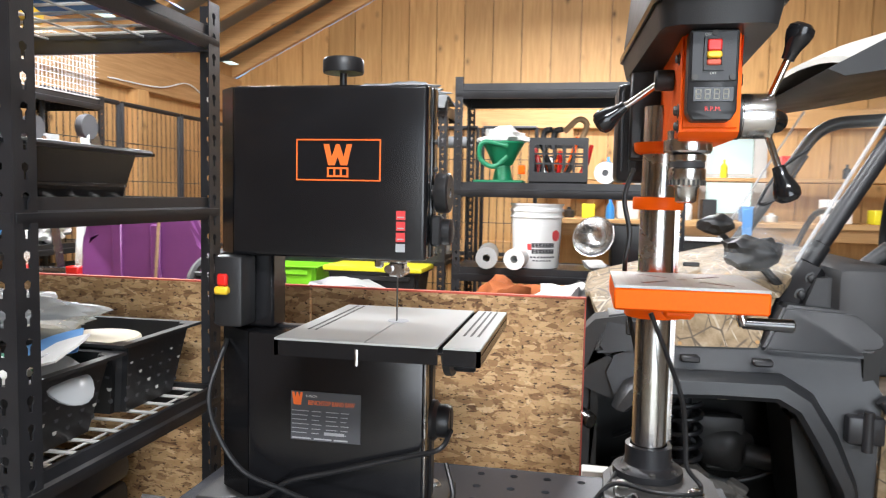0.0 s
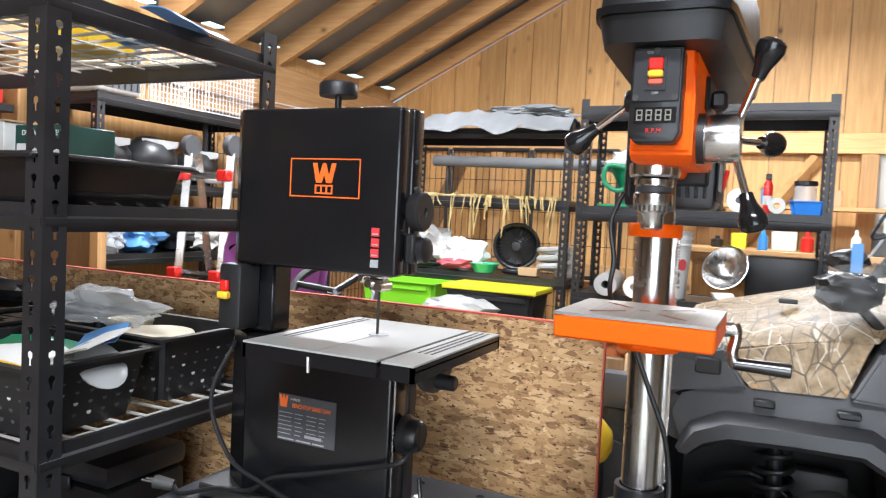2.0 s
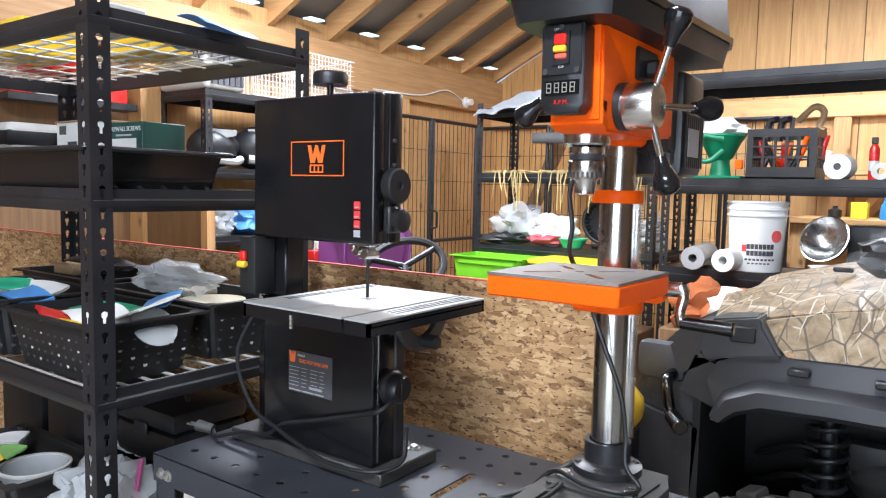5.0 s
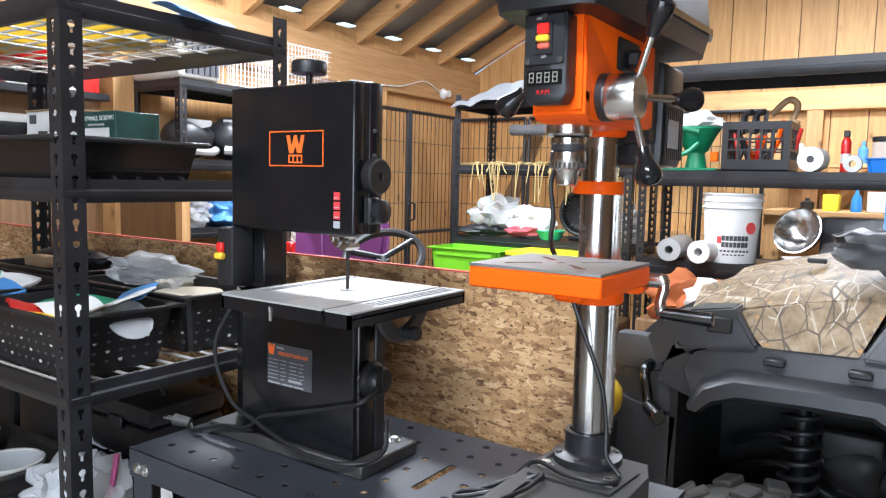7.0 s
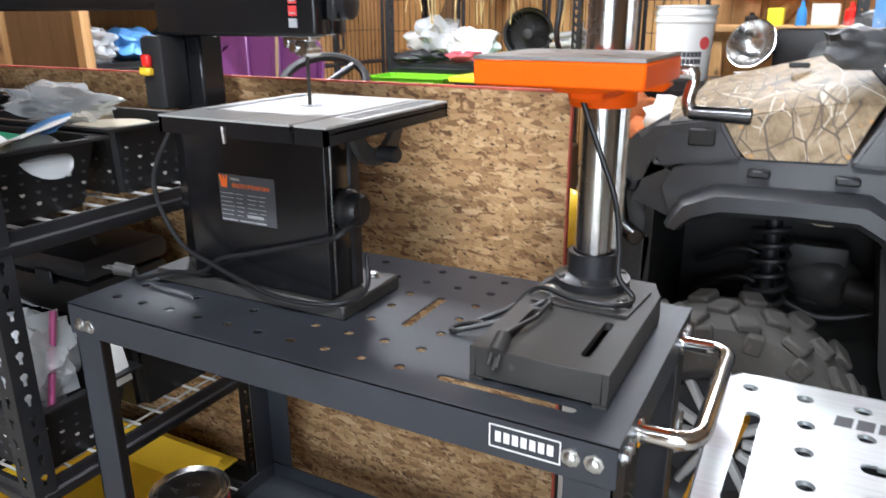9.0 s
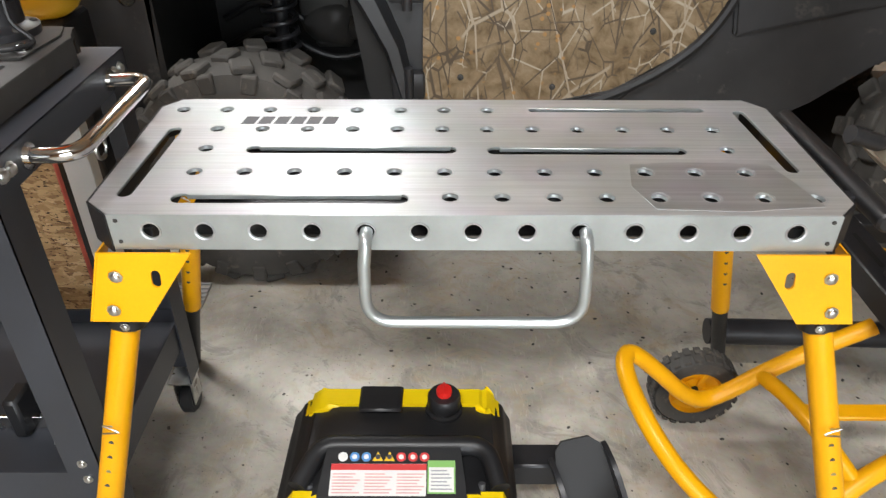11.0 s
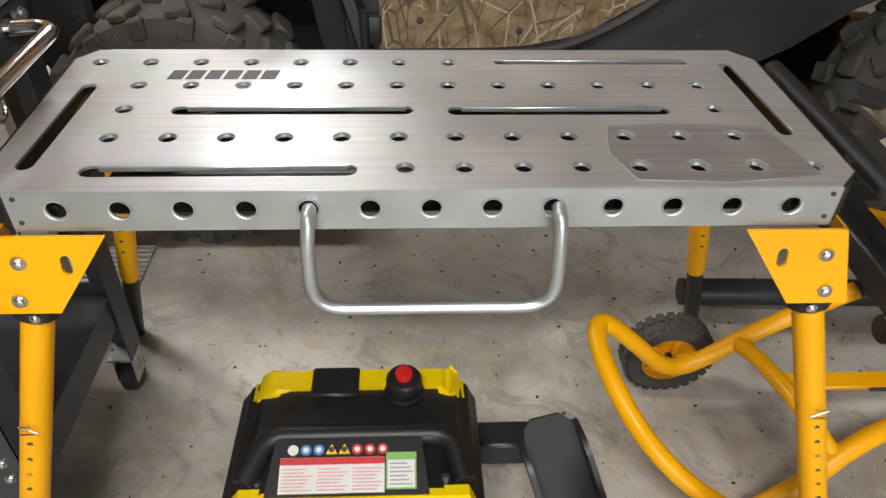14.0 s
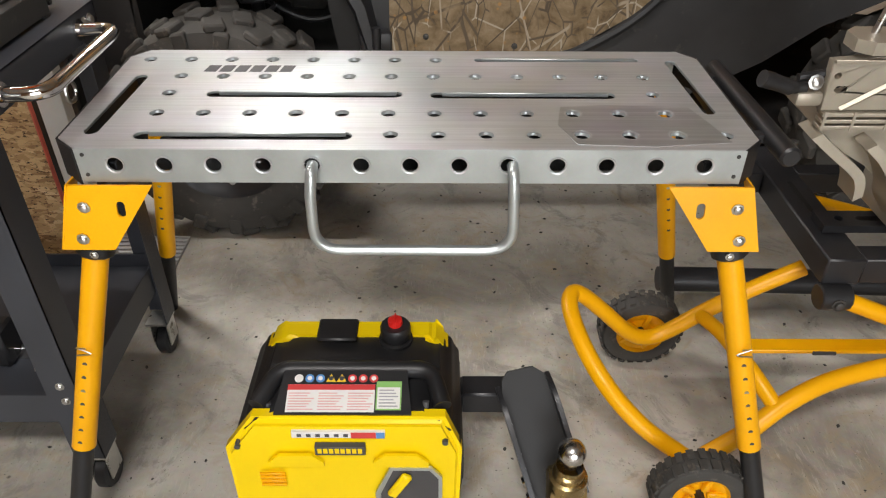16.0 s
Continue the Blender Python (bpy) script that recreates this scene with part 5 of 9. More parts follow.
# legs: bracket, yellow tube, black foot tube
for sx, xa, xf in ((1, 0.462, 0.318), (-1, 1.535, 1.69)):
    for front in (True, False):
        yb = 0.992 if front else 1.435
        t = Vector((xa + sx * (0.022 if front or sx < 0 else -0.01), 1.02 if front else 1.41, 0.70))
        f = Vector((xf - (0.0 if front or sx < 0 else 0.035), 0.842 if front else 1.575, 0.0))
        k = lambda z: t + (f - t) * ((0.70 - z) / 0.70)
        if front:
            bx = [(xa - sx * 0.006, 0.7475), (xa + sx * 0.128, 0.7475), (xa + sx * 0.052, 0.640), (xa - sx * 0.032, 0.640)]
            bm = plate(bx if sx > 0 else bx[::-1], [slot2(xa + sx * 0.073, 0.702, xa + sx * 0.073, 0.715, 0.007)], (0, yb, 0), (1, 0, 0), (0, 0, 1), 0.004)
            for v in bm.verts:
                v.co.y += (v.co.z - 0.7475) * 0.22
            br = part("leg_bracket", bm, YELLOWPAINT, bench, "yellow sheet bracket")
            side = plate([(0, 0.7475), (0.045, 0.7475), (0.045, 0.64), (0, 0.64)], [], (xa - sx * 0.007, yb + 0.001, 0), (0, 1, 0), (0, 0, 1), 0.003)
            for v in side.verts:
                v.co.y += (v.co.z - 0.7475) * 0.22
                v.co.x += (v.co.z - 0.7475) * 0.24 * sx
            part("bracket_side", side, YELLOWPAINT, br)
            bolts("bolt", [(xa + sx * 0.015, yb - 0.009, 0.713), (xa + sx * 0.004, yb - 0.021, 0.660)], (0, -1, 0), 0.007, br)
        zt = 0.635 if front else 0.74
        zl = 0.235
        tube = part("leg_tube", cyl(k(zt), k(zl), 0.0215, seg=20), YELLOWPAINT, bench, "yellow telescoping leg tube")
        part("foot_tube", cyl(k(zl - 0.0005), k(0.0), 0.0185, seg=18, bev=0.003), BLACKPLASTIC, bench, "black inner leg")
        if front:
            part("leg_collar", cyl(k(0.645), k(0.612), 0.031, seg=10, bev=0.003), BLACKPLASTIC, bench, "black plastic collar")
            c = k(0.628)
            bolts("bolt", [(c.x + sx * 0.008, c.y - 0.031, c.z)], (0, -1, 0), 0.005, bench)
        # Peg openings are discs on the tube, their shade painted dark.
        for i in range(7):
            p = k(0.42 - i * 0.027 if front else 0.55 - i * 0.035)
            part("peg_hole_disc", cyl(p + Vector((0, -0.0206, 0)), p + Vector((0, -0.0222, 0)), 0.0042, seg=10), ZINC if i == 2 else DARKPRINTHOLE, tube)
        p = k(0.452 if front else 0.60) + Vector((0, -0.024, 0))
        clip = sweep(smooth_line([p, p + Vector((sx * -0.012, -0.006, 0.008)), p + Vector((sx * 0.012, -0.008, -0.004)), p + Vector((sx * -0.016, -0.006, -0.010))], 4), 0.0014, 6)
        part("spring_pin", clip, ZINC, tube, "wire spring pin")
# maker's mark: dark bars on the sheet
for i in range(6):
    x0 = 0.597 + i * 0.0285
    part("maker_mark", plate([(x0, 1.313), (x0 + 0.023, 1.313), (x0 + 0.0275, 1.344), (x0 + 0.0045, 1.344)], [], (0, 0, BZ + 0.0006), (1, 0, 0), (0, 1, 0), 0.0004), DARKPRINTHOLE, top, "dark printed mark")

# ---- generator ----
gen = thing("generator", (0.87, 0.99, 0.0), "yellow and black suitcase generator on the floor", "generator")
GX0, GX1 = 0.655, 1.085
bm = plate([(0.672, 0.012), (1.068, 0.012), (1.082, 0.06), (1.086, 0.27), (1.055, 0.345), (0.71, 0.345), (0.655, 0.27), (0.658, 0.06)], [], (0, 0.846, 0), (1, 0, 0), (0, 0, 1), 0.03)
for v in bm.verts:
    v.co.y += max(0.0, v.co.z - 0.2) * 0.12
bmesh.ops.bevel(bm, geom=[e for e in bm.edges if abs(e.verts[0].co.y - e.verts[1].co.y) < 0.02 and e.verts[0].co.y < 0.868 and e.verts[1].co.y < 0.868 and e.calc_length() > 0.04 and len(e.link_faces) == 2 and e.calc_face_angle(0) > 0.5], offset=0.012, segments=3, affect="EDGES")
face = part("front_panel", bm, GENYELLOW, gen, "moulded yellow front")
bm = plate([(0.664, 0.02), (1.076, 0.02), (1.09, 0.16), (1.09, 0.255), (1.078, 0.295), (1.058, 0.328), (1.03, 0.348), (0.735, 0.348), (0.702, 0.328), (0.68, 0.30), (0.66, 0.262), (0.652, 0.16)], [], (0, 0.872, 0), (1, 0, 0), (0, 0, 1), 0.245)
for v in bm.verts:
    if v.co.z > 0.34 and v.co.y > 1.0:
        v.co.z -= 0.006
bmesh.ops.bevel(bm, geom=[e for e in bm.edges if e.calc_length() > 0.1], offset=0.016, segments=3, affect="EDGES")
body = part("body", bm, BLACKPLASTIC, gen, "black moulded body")
tp = plate([(0.668, 0.25), (0.700, 0.325), (0.735, 0.350), (1.03, 0.350), (1.058, 0.325), (1.088, 0.25)], [], (0, 1.075, 0), (1, 0, 0), (0, 0, 1), 0.055)
bmesh.ops.bevel(tp, geom=[e for e in tp.edges if e.calc_length() > 0.05], offset=0.008, segments=2, affect="EDGES")
part("top_trim", tp, GENYELLOW, gen, "yellow shoulder trim")
tb_ = sweep(round_corners([(0.715, 0.90, 0.345), (0.745, 0.975, 0.362), (1.03, 0.975, 0.362), (1.05, 0.90, 0.345)], 0.03, 6), 0.017, 10)
part("carry_handle", tb_, BLACKPLASTIC, gen, "black carry handle")
part("handle_grip", box(0.80, 0.88, 1.06, 1.125, 0.349, 0.358, 0.004), BLACKPLASTIC, gen)
fc = lathe([(0, 0), (0.034, 0), (0.034, 0.012), (0.027, 0.014), (0.030, 0.018), (0.030, 0.042), (0.027, 0.047), (0, 0.047)], (0.957, 1.075, 0.338), (0, 0, 1), 16)
cap = part("fuel_cap", fc, BLACKPLASTIC, gen, "ribbed black fuel cap")
vk = lathe([(0, 0), (0.014, 0), (0.015, 0.004), (0.014, 0.012), (0, 0.014)], (0.957, 1.075, 0.385), (0, 0, 1), 14)
box(0.955, 0.959, 1.060, 1.090, 0.390, 0.401, 0.001, vk)
part("vent_knob", vk, RED, cap, "red vent knob")
# label block on the sloping black top
L0 = Vector((0.770, 0.880, 0.350))
lu, lv = Vector((1, 0, 0)), Vector((0, 0.955, 0.30)).normalized()


def sticker(name, a, b, c, d, material, parent, label="", lift=0.0):
    w = lu.cross(lv)
    return part(name, plate(rect2(a, b, c, d), [], L0 + w * (0.0012 + lift), lu, lv, 0.001), material, parent, label)


part("label_panel", plate([(-0.02, -0.004), (0.225, -0.004), (0.215, 0.082), (-0.01, 0.082)], [], L0 + lu.cross(lv) * 0.0006, lu, lv, 0.012), BLACKPLASTIC, gen, "sloping black top panel")
lab = sticker("warning_label", 0.0, 0.158, 0.0, 0.054, PAPER, gen, "white and red printed warning label")
sticker("label_band", 0.0, 0.158, 0.043, 0.0535, REDPRINT, lab, "", 0.0006)
for i in range(3):
    for j in range(7):
        wdt = 0.045 - (i * 5 + j * 3) % 4 * 0.004
        sticker("label_line", 0.004 + i * 0.053, 0.004 + i * 0.053 + wdt, 0.004 + j * 0.0052, 0.0062 + j * 0.0052, PINKPRINT, lab, "", 0.0006)
lab2 = sticker("notice_label", 0.160, 0.206, 0.004, 0.060, GREENPRINT, gen, "pale notice with a green border")
sticker("label_face", 0.1625, 0.2035, 0.0065, 0.048, PAPER, lab2, "", 0.0006)
for j in range(6):
    sticker("label_line", 0.166, 0.200 - j % 3 * 0.004, 0.010 + j * 0.0062, 0.0122 + j * 0.0062, PRINTGREY, lab2, "", 0.0012)
for i, mt_ in enumerate((PAPER, BLUEPRINT, BLUEPRINT, YELLOWKEY, YELLOWKEY, REDPRINT, REDPRINT, REDPRINT)):
    w = lu.cross(lv)
    o = L0 + w * 0.0012 + lu * (0.018 + i * 0.0195) + lv * 0.066
    shape = circle2(0, 0, 0.0082, 14) if mt_ is not YELLOWKEY else [(-0.009, -0.007), (0.009, -0.007), (0, 0.009)]
    s_ = part("symbol_sticker", plate(shape, [], o, lu, lv, 0.001), mt_, gen, "round safety symbol" if mt_ is not YELLOWKEY else "yellow triangle symbol")
    part("symbol_mark", plate(circle2(0, 0, 0.0045, 8), [], o + w * 0.0006, lu, lv, 0.001), PAPER if mt_ is not YELLOWKEY else DARKPRINTHOLE, s_)
FYG = 0.8475
st = part("control_strip", box(0.782, 0.948, FYG + 0.007, FYG + 0.02, 0.3115, 0.3265, 0.001), PAPER, face, "pale strip of small pictograms")
for i in range(6):
    part("pictogram", box(0.792 + i * 0.0165, 0.800 + i * 0.0165, FYG + 0.006, FYG + 0.0085, 0.3155, 0.3225), DARKPRINTHOLE, st)
part("strip_block", box(0.888, 0.932, FYG + 0.006, FYG + 0.0085, 0.312, 0.326), REDPRINT, st)
part("strip_block", box(0.9325, 0.9475, FYG + 0.006, FYG + 0.0085, 0.312, 0.326), BLUEPRINT, st)
nm = part("name_badge", box(0.822, 0.912, 0.8455, 0.858, 0.275, 0.2975, 0.001), DARKPRINTHOLE, face, "dark maker's badge")
for i in range(8):
    part("badge_dash", box(0.827 + i * 0.0103, 0.8345 + i * 0.0103, 0.8445, 0.846, 0.2815, 0.2935), GENYELLOW, nm)
for x, z in ((0.682, 0.288), (1.055, 0.30)):
    part("screw", cyl((x, 0.852, z), (x, 0.868, z), 0.0055, seg=10), DARKPRINTHOLE, face)
for x, z in ((0.735, 0.325), (1.02, 0.33)):
    part("screw", cyl((x, 0.90, z + 0.010), (x, 0.905, z + 0.022), 0.006, seg=10), DARKPRINTHOLE, body)
for i in range(4):
    part("vent_slot", box(0.715, 0.762, 0.8425, 0.848, 0.222 - i * 0.0105, 0.2265 - i * 0.0105, 0.001), YELLOWPAINT, face)
rc = part("recess_frame", plate([(0.925, 0.17), (0.955, 0.243), (1.03, 0.243), (1.05, 0.215), (1.05, 0.13), (0.925, 0.13)], [[(0.935, 0.168), (0.960, 0.236), (1.027, 0.236), (1.043, 0.212), (1.043, 0.138), (0.935, 0.138)]], (0, 0.8425, 0), (1, 0, 0), (0, 0, 1), 0.006), GALV, face, "grey starter recess frame")
part("recess", plate([(0.935, 0.168), (0.960, 0.236), (1.027, 0.236), (1.043, 0.212), (1.043, 0.138), (0.935, 0.138)], [], (0, 0.8448, 0), (1, 0, 0), (0, 0, 1), 0.003), DARKPRINTHOLE, face)
part("starter_grip", box(0.962, 0.982, 0.832, 0.8447, 0.165, 0.232, 0.004, m=Matrix.Translation((0.972, 0, 0.2)) @ Matrix.Rotation(0.5, 4, "Y") @ Matrix.Translation((-0.972, 0, -0.2))), GENYELLOW, face, "yellow pull grip")
for x0 in (0.735, 0.925):
    part("panel_relief", plate([(x0, 0.255), (x0 + 0.02, 0.275), (x0 + 0.08, 0.275), (x0 + 0.10, 0.255), (x0 + 0.10, 0.243), (x0, 0.243)], [], (0, 0.8445, 0), (1, 0, 0), (0, 0, 1), 0.006), GENYELLOW, face)
for x in (0.70, 1.04):
    for y in (0.90, 1.08):
        part("foot", cyl((x, y, 0), (x, y, 0.022), 0.018, seg=12), RUBBER, gen)

# ---- drop hitch with ball ----
hit_ = thing("trailer_hitch", (1.24, 1.05, 0.0), "black adjustable drop hitch with a brass ball mount", "trailer hitch")
ha = Vector((-0.085, 0.165, 0.215)).normalized()
hn = Vector((0.0, -0.793, 0.609))
hu = ha.cross(hn).normalized() * -1
lean = Matrix(((hu.x, hn.x, ha.x, 1.295), (hu.y, hn.y, ha.y, 0.955), (hu.z, hn.z, ha.z, 0.016), (0, 0, 0, 1)))
web = plate([(-0.05, 0.0), (0.05, 0.0), (0.05, 0.235), (0.042, 0.262), (0.025, 0.277), (-0.03, 0.272), (-0.05, 0.25)], [], (0, 0, 0), (1, 0, 0), (0, 0, 1), 0.010)
web.transform(lean)
chn = part("channel", web, SHADEBLACK, hit_, "black drilled channel")
for sx in (-1, 1):
    fl_ = plate([(0.0, 0.0), (0.058, 0.0), (0.058, 0.19), (0.045, 0.225), (0.018, 0.248), (0.0, 0.252)], [], (sx * 0.055 + 0.005, 0, 0), (0, 1, 0), (0, 0, 1), 0.010)
    fl_.transform(lean)
    part("channel_flange", fl_, BLACKSTEEL, chn)
    # Flat dark discs carry the shade of bored openings in their colour.
    for i in range(6):
        part("pin_hole_disc", lathe([(0, 0), (0.008, 0), (0.0085, -0.0008), (0, 0.0008)], lean @ Vector((sx * 0.0494, 0.034, 0.045 + i * 0.032)), lean.to_3x3() @ Vector((-sx, 0, 0)), 12), DARKPRINTHOLE, chn)
    for z in (0.018, 0.052):
        part("pin_head", lathe([(0, 0.006), (0.011, 0.005), (0.014, 0.0)], lean @ Vector((sx * 0.0605, 0.034, z)), lean.to_3x3() @ Vector((sx, 0, 0)), 14), MACHINED, chn, "bare pin head")
part("shank", box(1.09, 1.20, 1.085, 1.145, 0.115, 0.175, 0.005), BLACKSTEEL, hit_, "square black shank")
part("hitch_pin", sweep(smooth_line([(1.09, 1.095, 0.16), (1.083, 1.09, 0.13), (1.09, 1.08, 0.09), (1.085, 1.08, 0.06)], 4), 0.005, 8), ZINC, hit_)
bm = box(1.27, 1.35, 0.915, 0.985, 0.0, 0.075, 0.01, seg=2)
lathe([(0.040, 0), (0.040, 0.03), (0.033, 0.034), (0.033, 0.048), (0.028, 0.052), (0.028, 0.064)], (1.307, 0.935, 0.07), (0, 0, 1), 20, bm)
mnt = part("ball_mount", bm, BRASS, hit_, "brass-plated ball mount")
bl = lathe([(0.014, 0)] + [(0.029 * math.cos(a), 0.038 + 0.029 * math.sin(a)) for a in [-1.05 + 2.62 * i / 12 for i in range(12)]] + [(0, 0.067)], (1.307, 0.935, 0.134), (0, 0, 1), 24)
part("tow_ball", bl, MACHINED, hit_, "polished tow ball")

# ---- rolling saw stand ----
stand = thing("saw_stand", (1.7, 1.2, 0.0), "yellow tubular rolling saw stand with black wheels", "saw stand")
YR = 0.019
t1 = smooth_line([(1.555, 0.985, 0.10), (1.47, 1.02, 0.15), (1.40, 1.07, 0.21), (1.355, 1.15, 0.255), (1.335, 1.235, 0.285), (1.345, 1.285, 0.293), (1.375, 1.295, 0.278), (1.43, 1.30, 0.225), (1.50, 1.305, 0.155), (1.55, 1.31, 0.135), (1.60, 1.315, 0.155), (1.68, 1.32, 0.215), (1.78, 1.325, 0.28), (1.88, 1.33, 0.335)], 6)
part("frame_tube", sweep(t1, YR, 12), YELLOWPAINT, stand, "bent yellow tube")
t2 = smooth_line([(1.60, 0.985, 0.10), (1.68, 1.0, 0.16), (1.76, 1.03, 0.215), (1.86, 1.06, 0.25), (2.0, 1.08, 0.275), (2.15, 1.09, 0.29)], 6)
part("frame_tube", sweep(t2, YR, 12), YELLOWPAINT, stand, "bent yellow tube")
part("frame_tube", sweep(smooth_line([(1.74, 1.02, 0.20), (1.70, 1.10, 0.24), (1.68, 1.22, 0.23), (1.665, 1.31, 0.205)], 5), YR * 0.9, 12), YELLOWPAINT, stand, "yellow cross tube")
bar = part("flat_bar", box(1.69, 2.2, 1.16, 1.20, 0.225, 0.235, 0.002), YELLOWPAINT, stand, "flat yellow bar")
part("bar_sticker", box(1.86, 1.91, 1.155, 1.1598, 0.2265, 0.2335), DARKPRINTHOLE, bar)


def stand_wheel(cx, cy, cz, r):
    ty = lathe([(r * 0.62, -0.024), (r * 0.80, -0.028), (r * 0.94, -0.026), (r, -0.018), (r, 0.018), (r * 0.94, 0.026), (r * 0.80, 0.028), (r * 0.62, 0.024)], (cx, cy, cz), (0, 1, 0), 36)
    lugs = []
    for i in range(26):
        for s in (-1, 1):
            a = 2 * math.pi * (i + (0.25 if s > 0 else 0)) / 26
            m = Matrix.Translation((cx, cy + s * 0.013, cz)) @ Matrix.Rotation(a, 4, "Y")
            lugs.append(box(r * 0.985, r * 1.045, -0.011, 0.011, -r * 0.075, r * 0.075, m=m))
    w = part("wheel", ty, RUBBER, stand, "knobbly black tyre")
    for lb_ in lugs:
        part("tread_block", lb_, RUBBER, w)
    hb_ = lathe([(0, -0.006), (0.012, -0.008), (r * 0.30, -0.004), (r * 0.40, -0.012), (r * 0.56, -0.016), (r * 0.63, -0.025), (r * 0.63, 0.024), (0, 0.01)], (cx, cy, cz), (0, 1, 0), 28)
    rim_ = part("rim", hb_, YELLOWPAINT, w, "yellow plastic rim")
    for i in range(5):
        m = Matrix.Translation((cx, cy, cz)) @ Matrix.Rotation(2 * math.pi * i / 5, 4, "Y")
        part("spoke", box(r * 0.16, r * 0.6, -0.019, -0.010, -0.006, 0.006, 0.002, m=m), YELLOWPAINT, w)
    part("axle_nut", cyl((cx, cy - 0.034, cz), (cx, cy - 0.004, cz), 0.0095, seg=8, bev=0.002), BLACKPLASTIC, w)


stand_wheel(1.562, 0.905, 0.098, 0.092)
stand_wheel(1.552, 1.385, 0.100, 0.100)
# black rails that carry the saw
part("rail", box(1.838, 1.918, 1.19, 1.69, 0.395, 0.459, 0.004), BLACKSTEEL, stand, "black square rail")
# Thin plate on the rail, the slot's shade painted in its black.
part("rail_slot", plate(slot2(1.878, 1.38, 1.878, 1.50, 0.006), [], (0, 0, 0.4598), (1, 0, 0), (0, 1, 0), 0.0006), SHADEBLACK, stand)
part("cross_rail", box(1.72, 1.8375, 1.55, 1.60, 0.40, 0.455, 0.003), BLACKSTEEL, stand, "black cross rail")
part("cross_rail", box(1.9185, 2.20, 1.55, 1.60, 0.40, 0.455, 0.003), BLACKSTEEL, stand, "black cross rail")
part("cross_rail", box(1.9185, 2.20, 1.195, 1.25, 0.395, 0.455, 0.003), BLACKSTEEL, stand, "black cross rail")
ft = plate(rect2(1.862, 2.22, 1.285, 1.345), [circle2(1.905, 1.315, 0.010), slot2(1.95, 1.315, 2.0, 1.315, 0.009), slot2(2.05, 1.315, 2.10, 1.315, 0.009)], (0, 0, 0.480), (1, 0, 0), (0, 1, 0), 0.018)
part("saw_mount", ft, BLACKSTEEL, stand, "black slotted mount")
part("pivot", cyl((1.835, 1.18, 0.372), (1.90, 1.18, 0.372), 0.028, seg=14, bev=0.003), BLACKPLASTIC, stand)
part("pivot_bolt", bolt((1.868, 1.152, 0.372), (0, -1, 0), 0.010), CASTIRON, stand)
part("support_tube", cyl((1.89, 1.18, 0.365), (2.18, 1.13, 0.27), YR, seg=12), YELLOWPAINT, stand, "yellow support tube")
part("support_tube", cyl((1.92, 1.46, 0.43), (2.20, 1.36, 0.40), YR, seg=12), YELLOWPAINT, stand, "yellow support tube")
part("foot_bar", cyl((1.66, 1.62, 0.075), (2.3, 1.60, 0.075), 0.035, seg=14), BLACKSTEEL, stand, "black ground tube")

# ---- mitre saw ----
ms = thing("mitre_saw", (2.0, 1.25, 0.4805), "tan cast mitre saw on its stand", "mitre saw")
part("saw_base", box(1.98, 2.35, 1.18, 1.42, 0.4805, 0.60, 0.02, seg=2), TAN, ms, "tan cast base")
part("saw_bed", plate([(1.712, 0.763), (2.2, 0.763), (2.2, 0.60), (1.93, 0.60), (1.83, 0.68), (1.76, 0.72)], [], (0, 1.19, 0), (1, 0, 0), (0, 0, 1), 0.16), TAN, ms)
fe = plate([(1.704, 0.798), (2.2, 0.802), (2.2, 0.905), (1.80, 0.897), (1.70, 0.888)], [slot2(1.722, 0.838, 1.732, 0.838, 0.006), circle2(1.715, 0.862, 0.006)], (0, 1.168, 0), (1, 0, 0), (0, 0, 1), 0.020)
bmesh.ops.bevel(fe, geom=[e for e in fe.edges if e.calc_length() > 0.06], offset=0.002, segments=1, affect="EDGES")
fen_ = part("fence", fe, TAN, ms, "tan ribbed fence")
part("fence_rib", sweep([(1.735, 1.166, 0.802), (1.86, 1.164, 0.885)], 0.005, 4), TAN, fen_)
part("fence_rib", box(1.70, 2.2, 1.160, 1.1675, 0.886, 0.893, 0.001), TAN, fen_)
for i in range(3):
    part("fence_rib", box(1.707, 2.2, 1.160, 1.185, 0.766 + i * 0.012, 0.773 + i * 0.012, 0.001), TAN, fen_)
for x in (1.709, 1.76, 1.82):
    part("fence_rib", box(x, x + 0.005, 1.158, 1.1598, 0.764, 0.800), TAN, fen_)
for pts in ([(1.706, 1.165, 0.755), (1.75, 1.16, 0.72), (1.793, 1.155, 0.687), (1.806, 1.152, 0.665), (1.810, 1.15, 0.636)], [(1.80, 1.15, 0.742), (1.835, 1.145, 0.71), (1.862, 1.14, 0.668), (1.872, 1.138, 0.63), (1.90, 1.135, 0.592)]):
    bm = bmesh.new()
    line = smooth_line(pts, 5)
    ring = []
    for q in line:
        q = Vector(q)
        ring.append([bm.verts.new(q + Vector(o)) for o in ((-0.008, -0.012, -0.004), (0.008, -0.012, 0.006), (0.008, 0.05, 0.006), (-0.008, 0.05, -0.004))])
    for a, b in zip(ring, ring[1:]):
        for k in range(4):
            bm.faces.new((a[k], a[(k + 1) % 4], b[(k + 1) % 4], b[k]))
    bm.faces.new(ring[0])
    bm.faces.new(ring[-1][::-1])
    bmesh.ops.recalc_face_normals(bm, faces=bm.faces[:])
    part("arm_bracket", bm, TAN, ms, "tan cast bracket")
part("motor_arm", sweep(smooth_line([(2.02, 1.34, 0.70), (2.06, 1.36, 0.90), (2.12, 1.32, 1.02)], 5), 0.055, 12), TAN, ms)
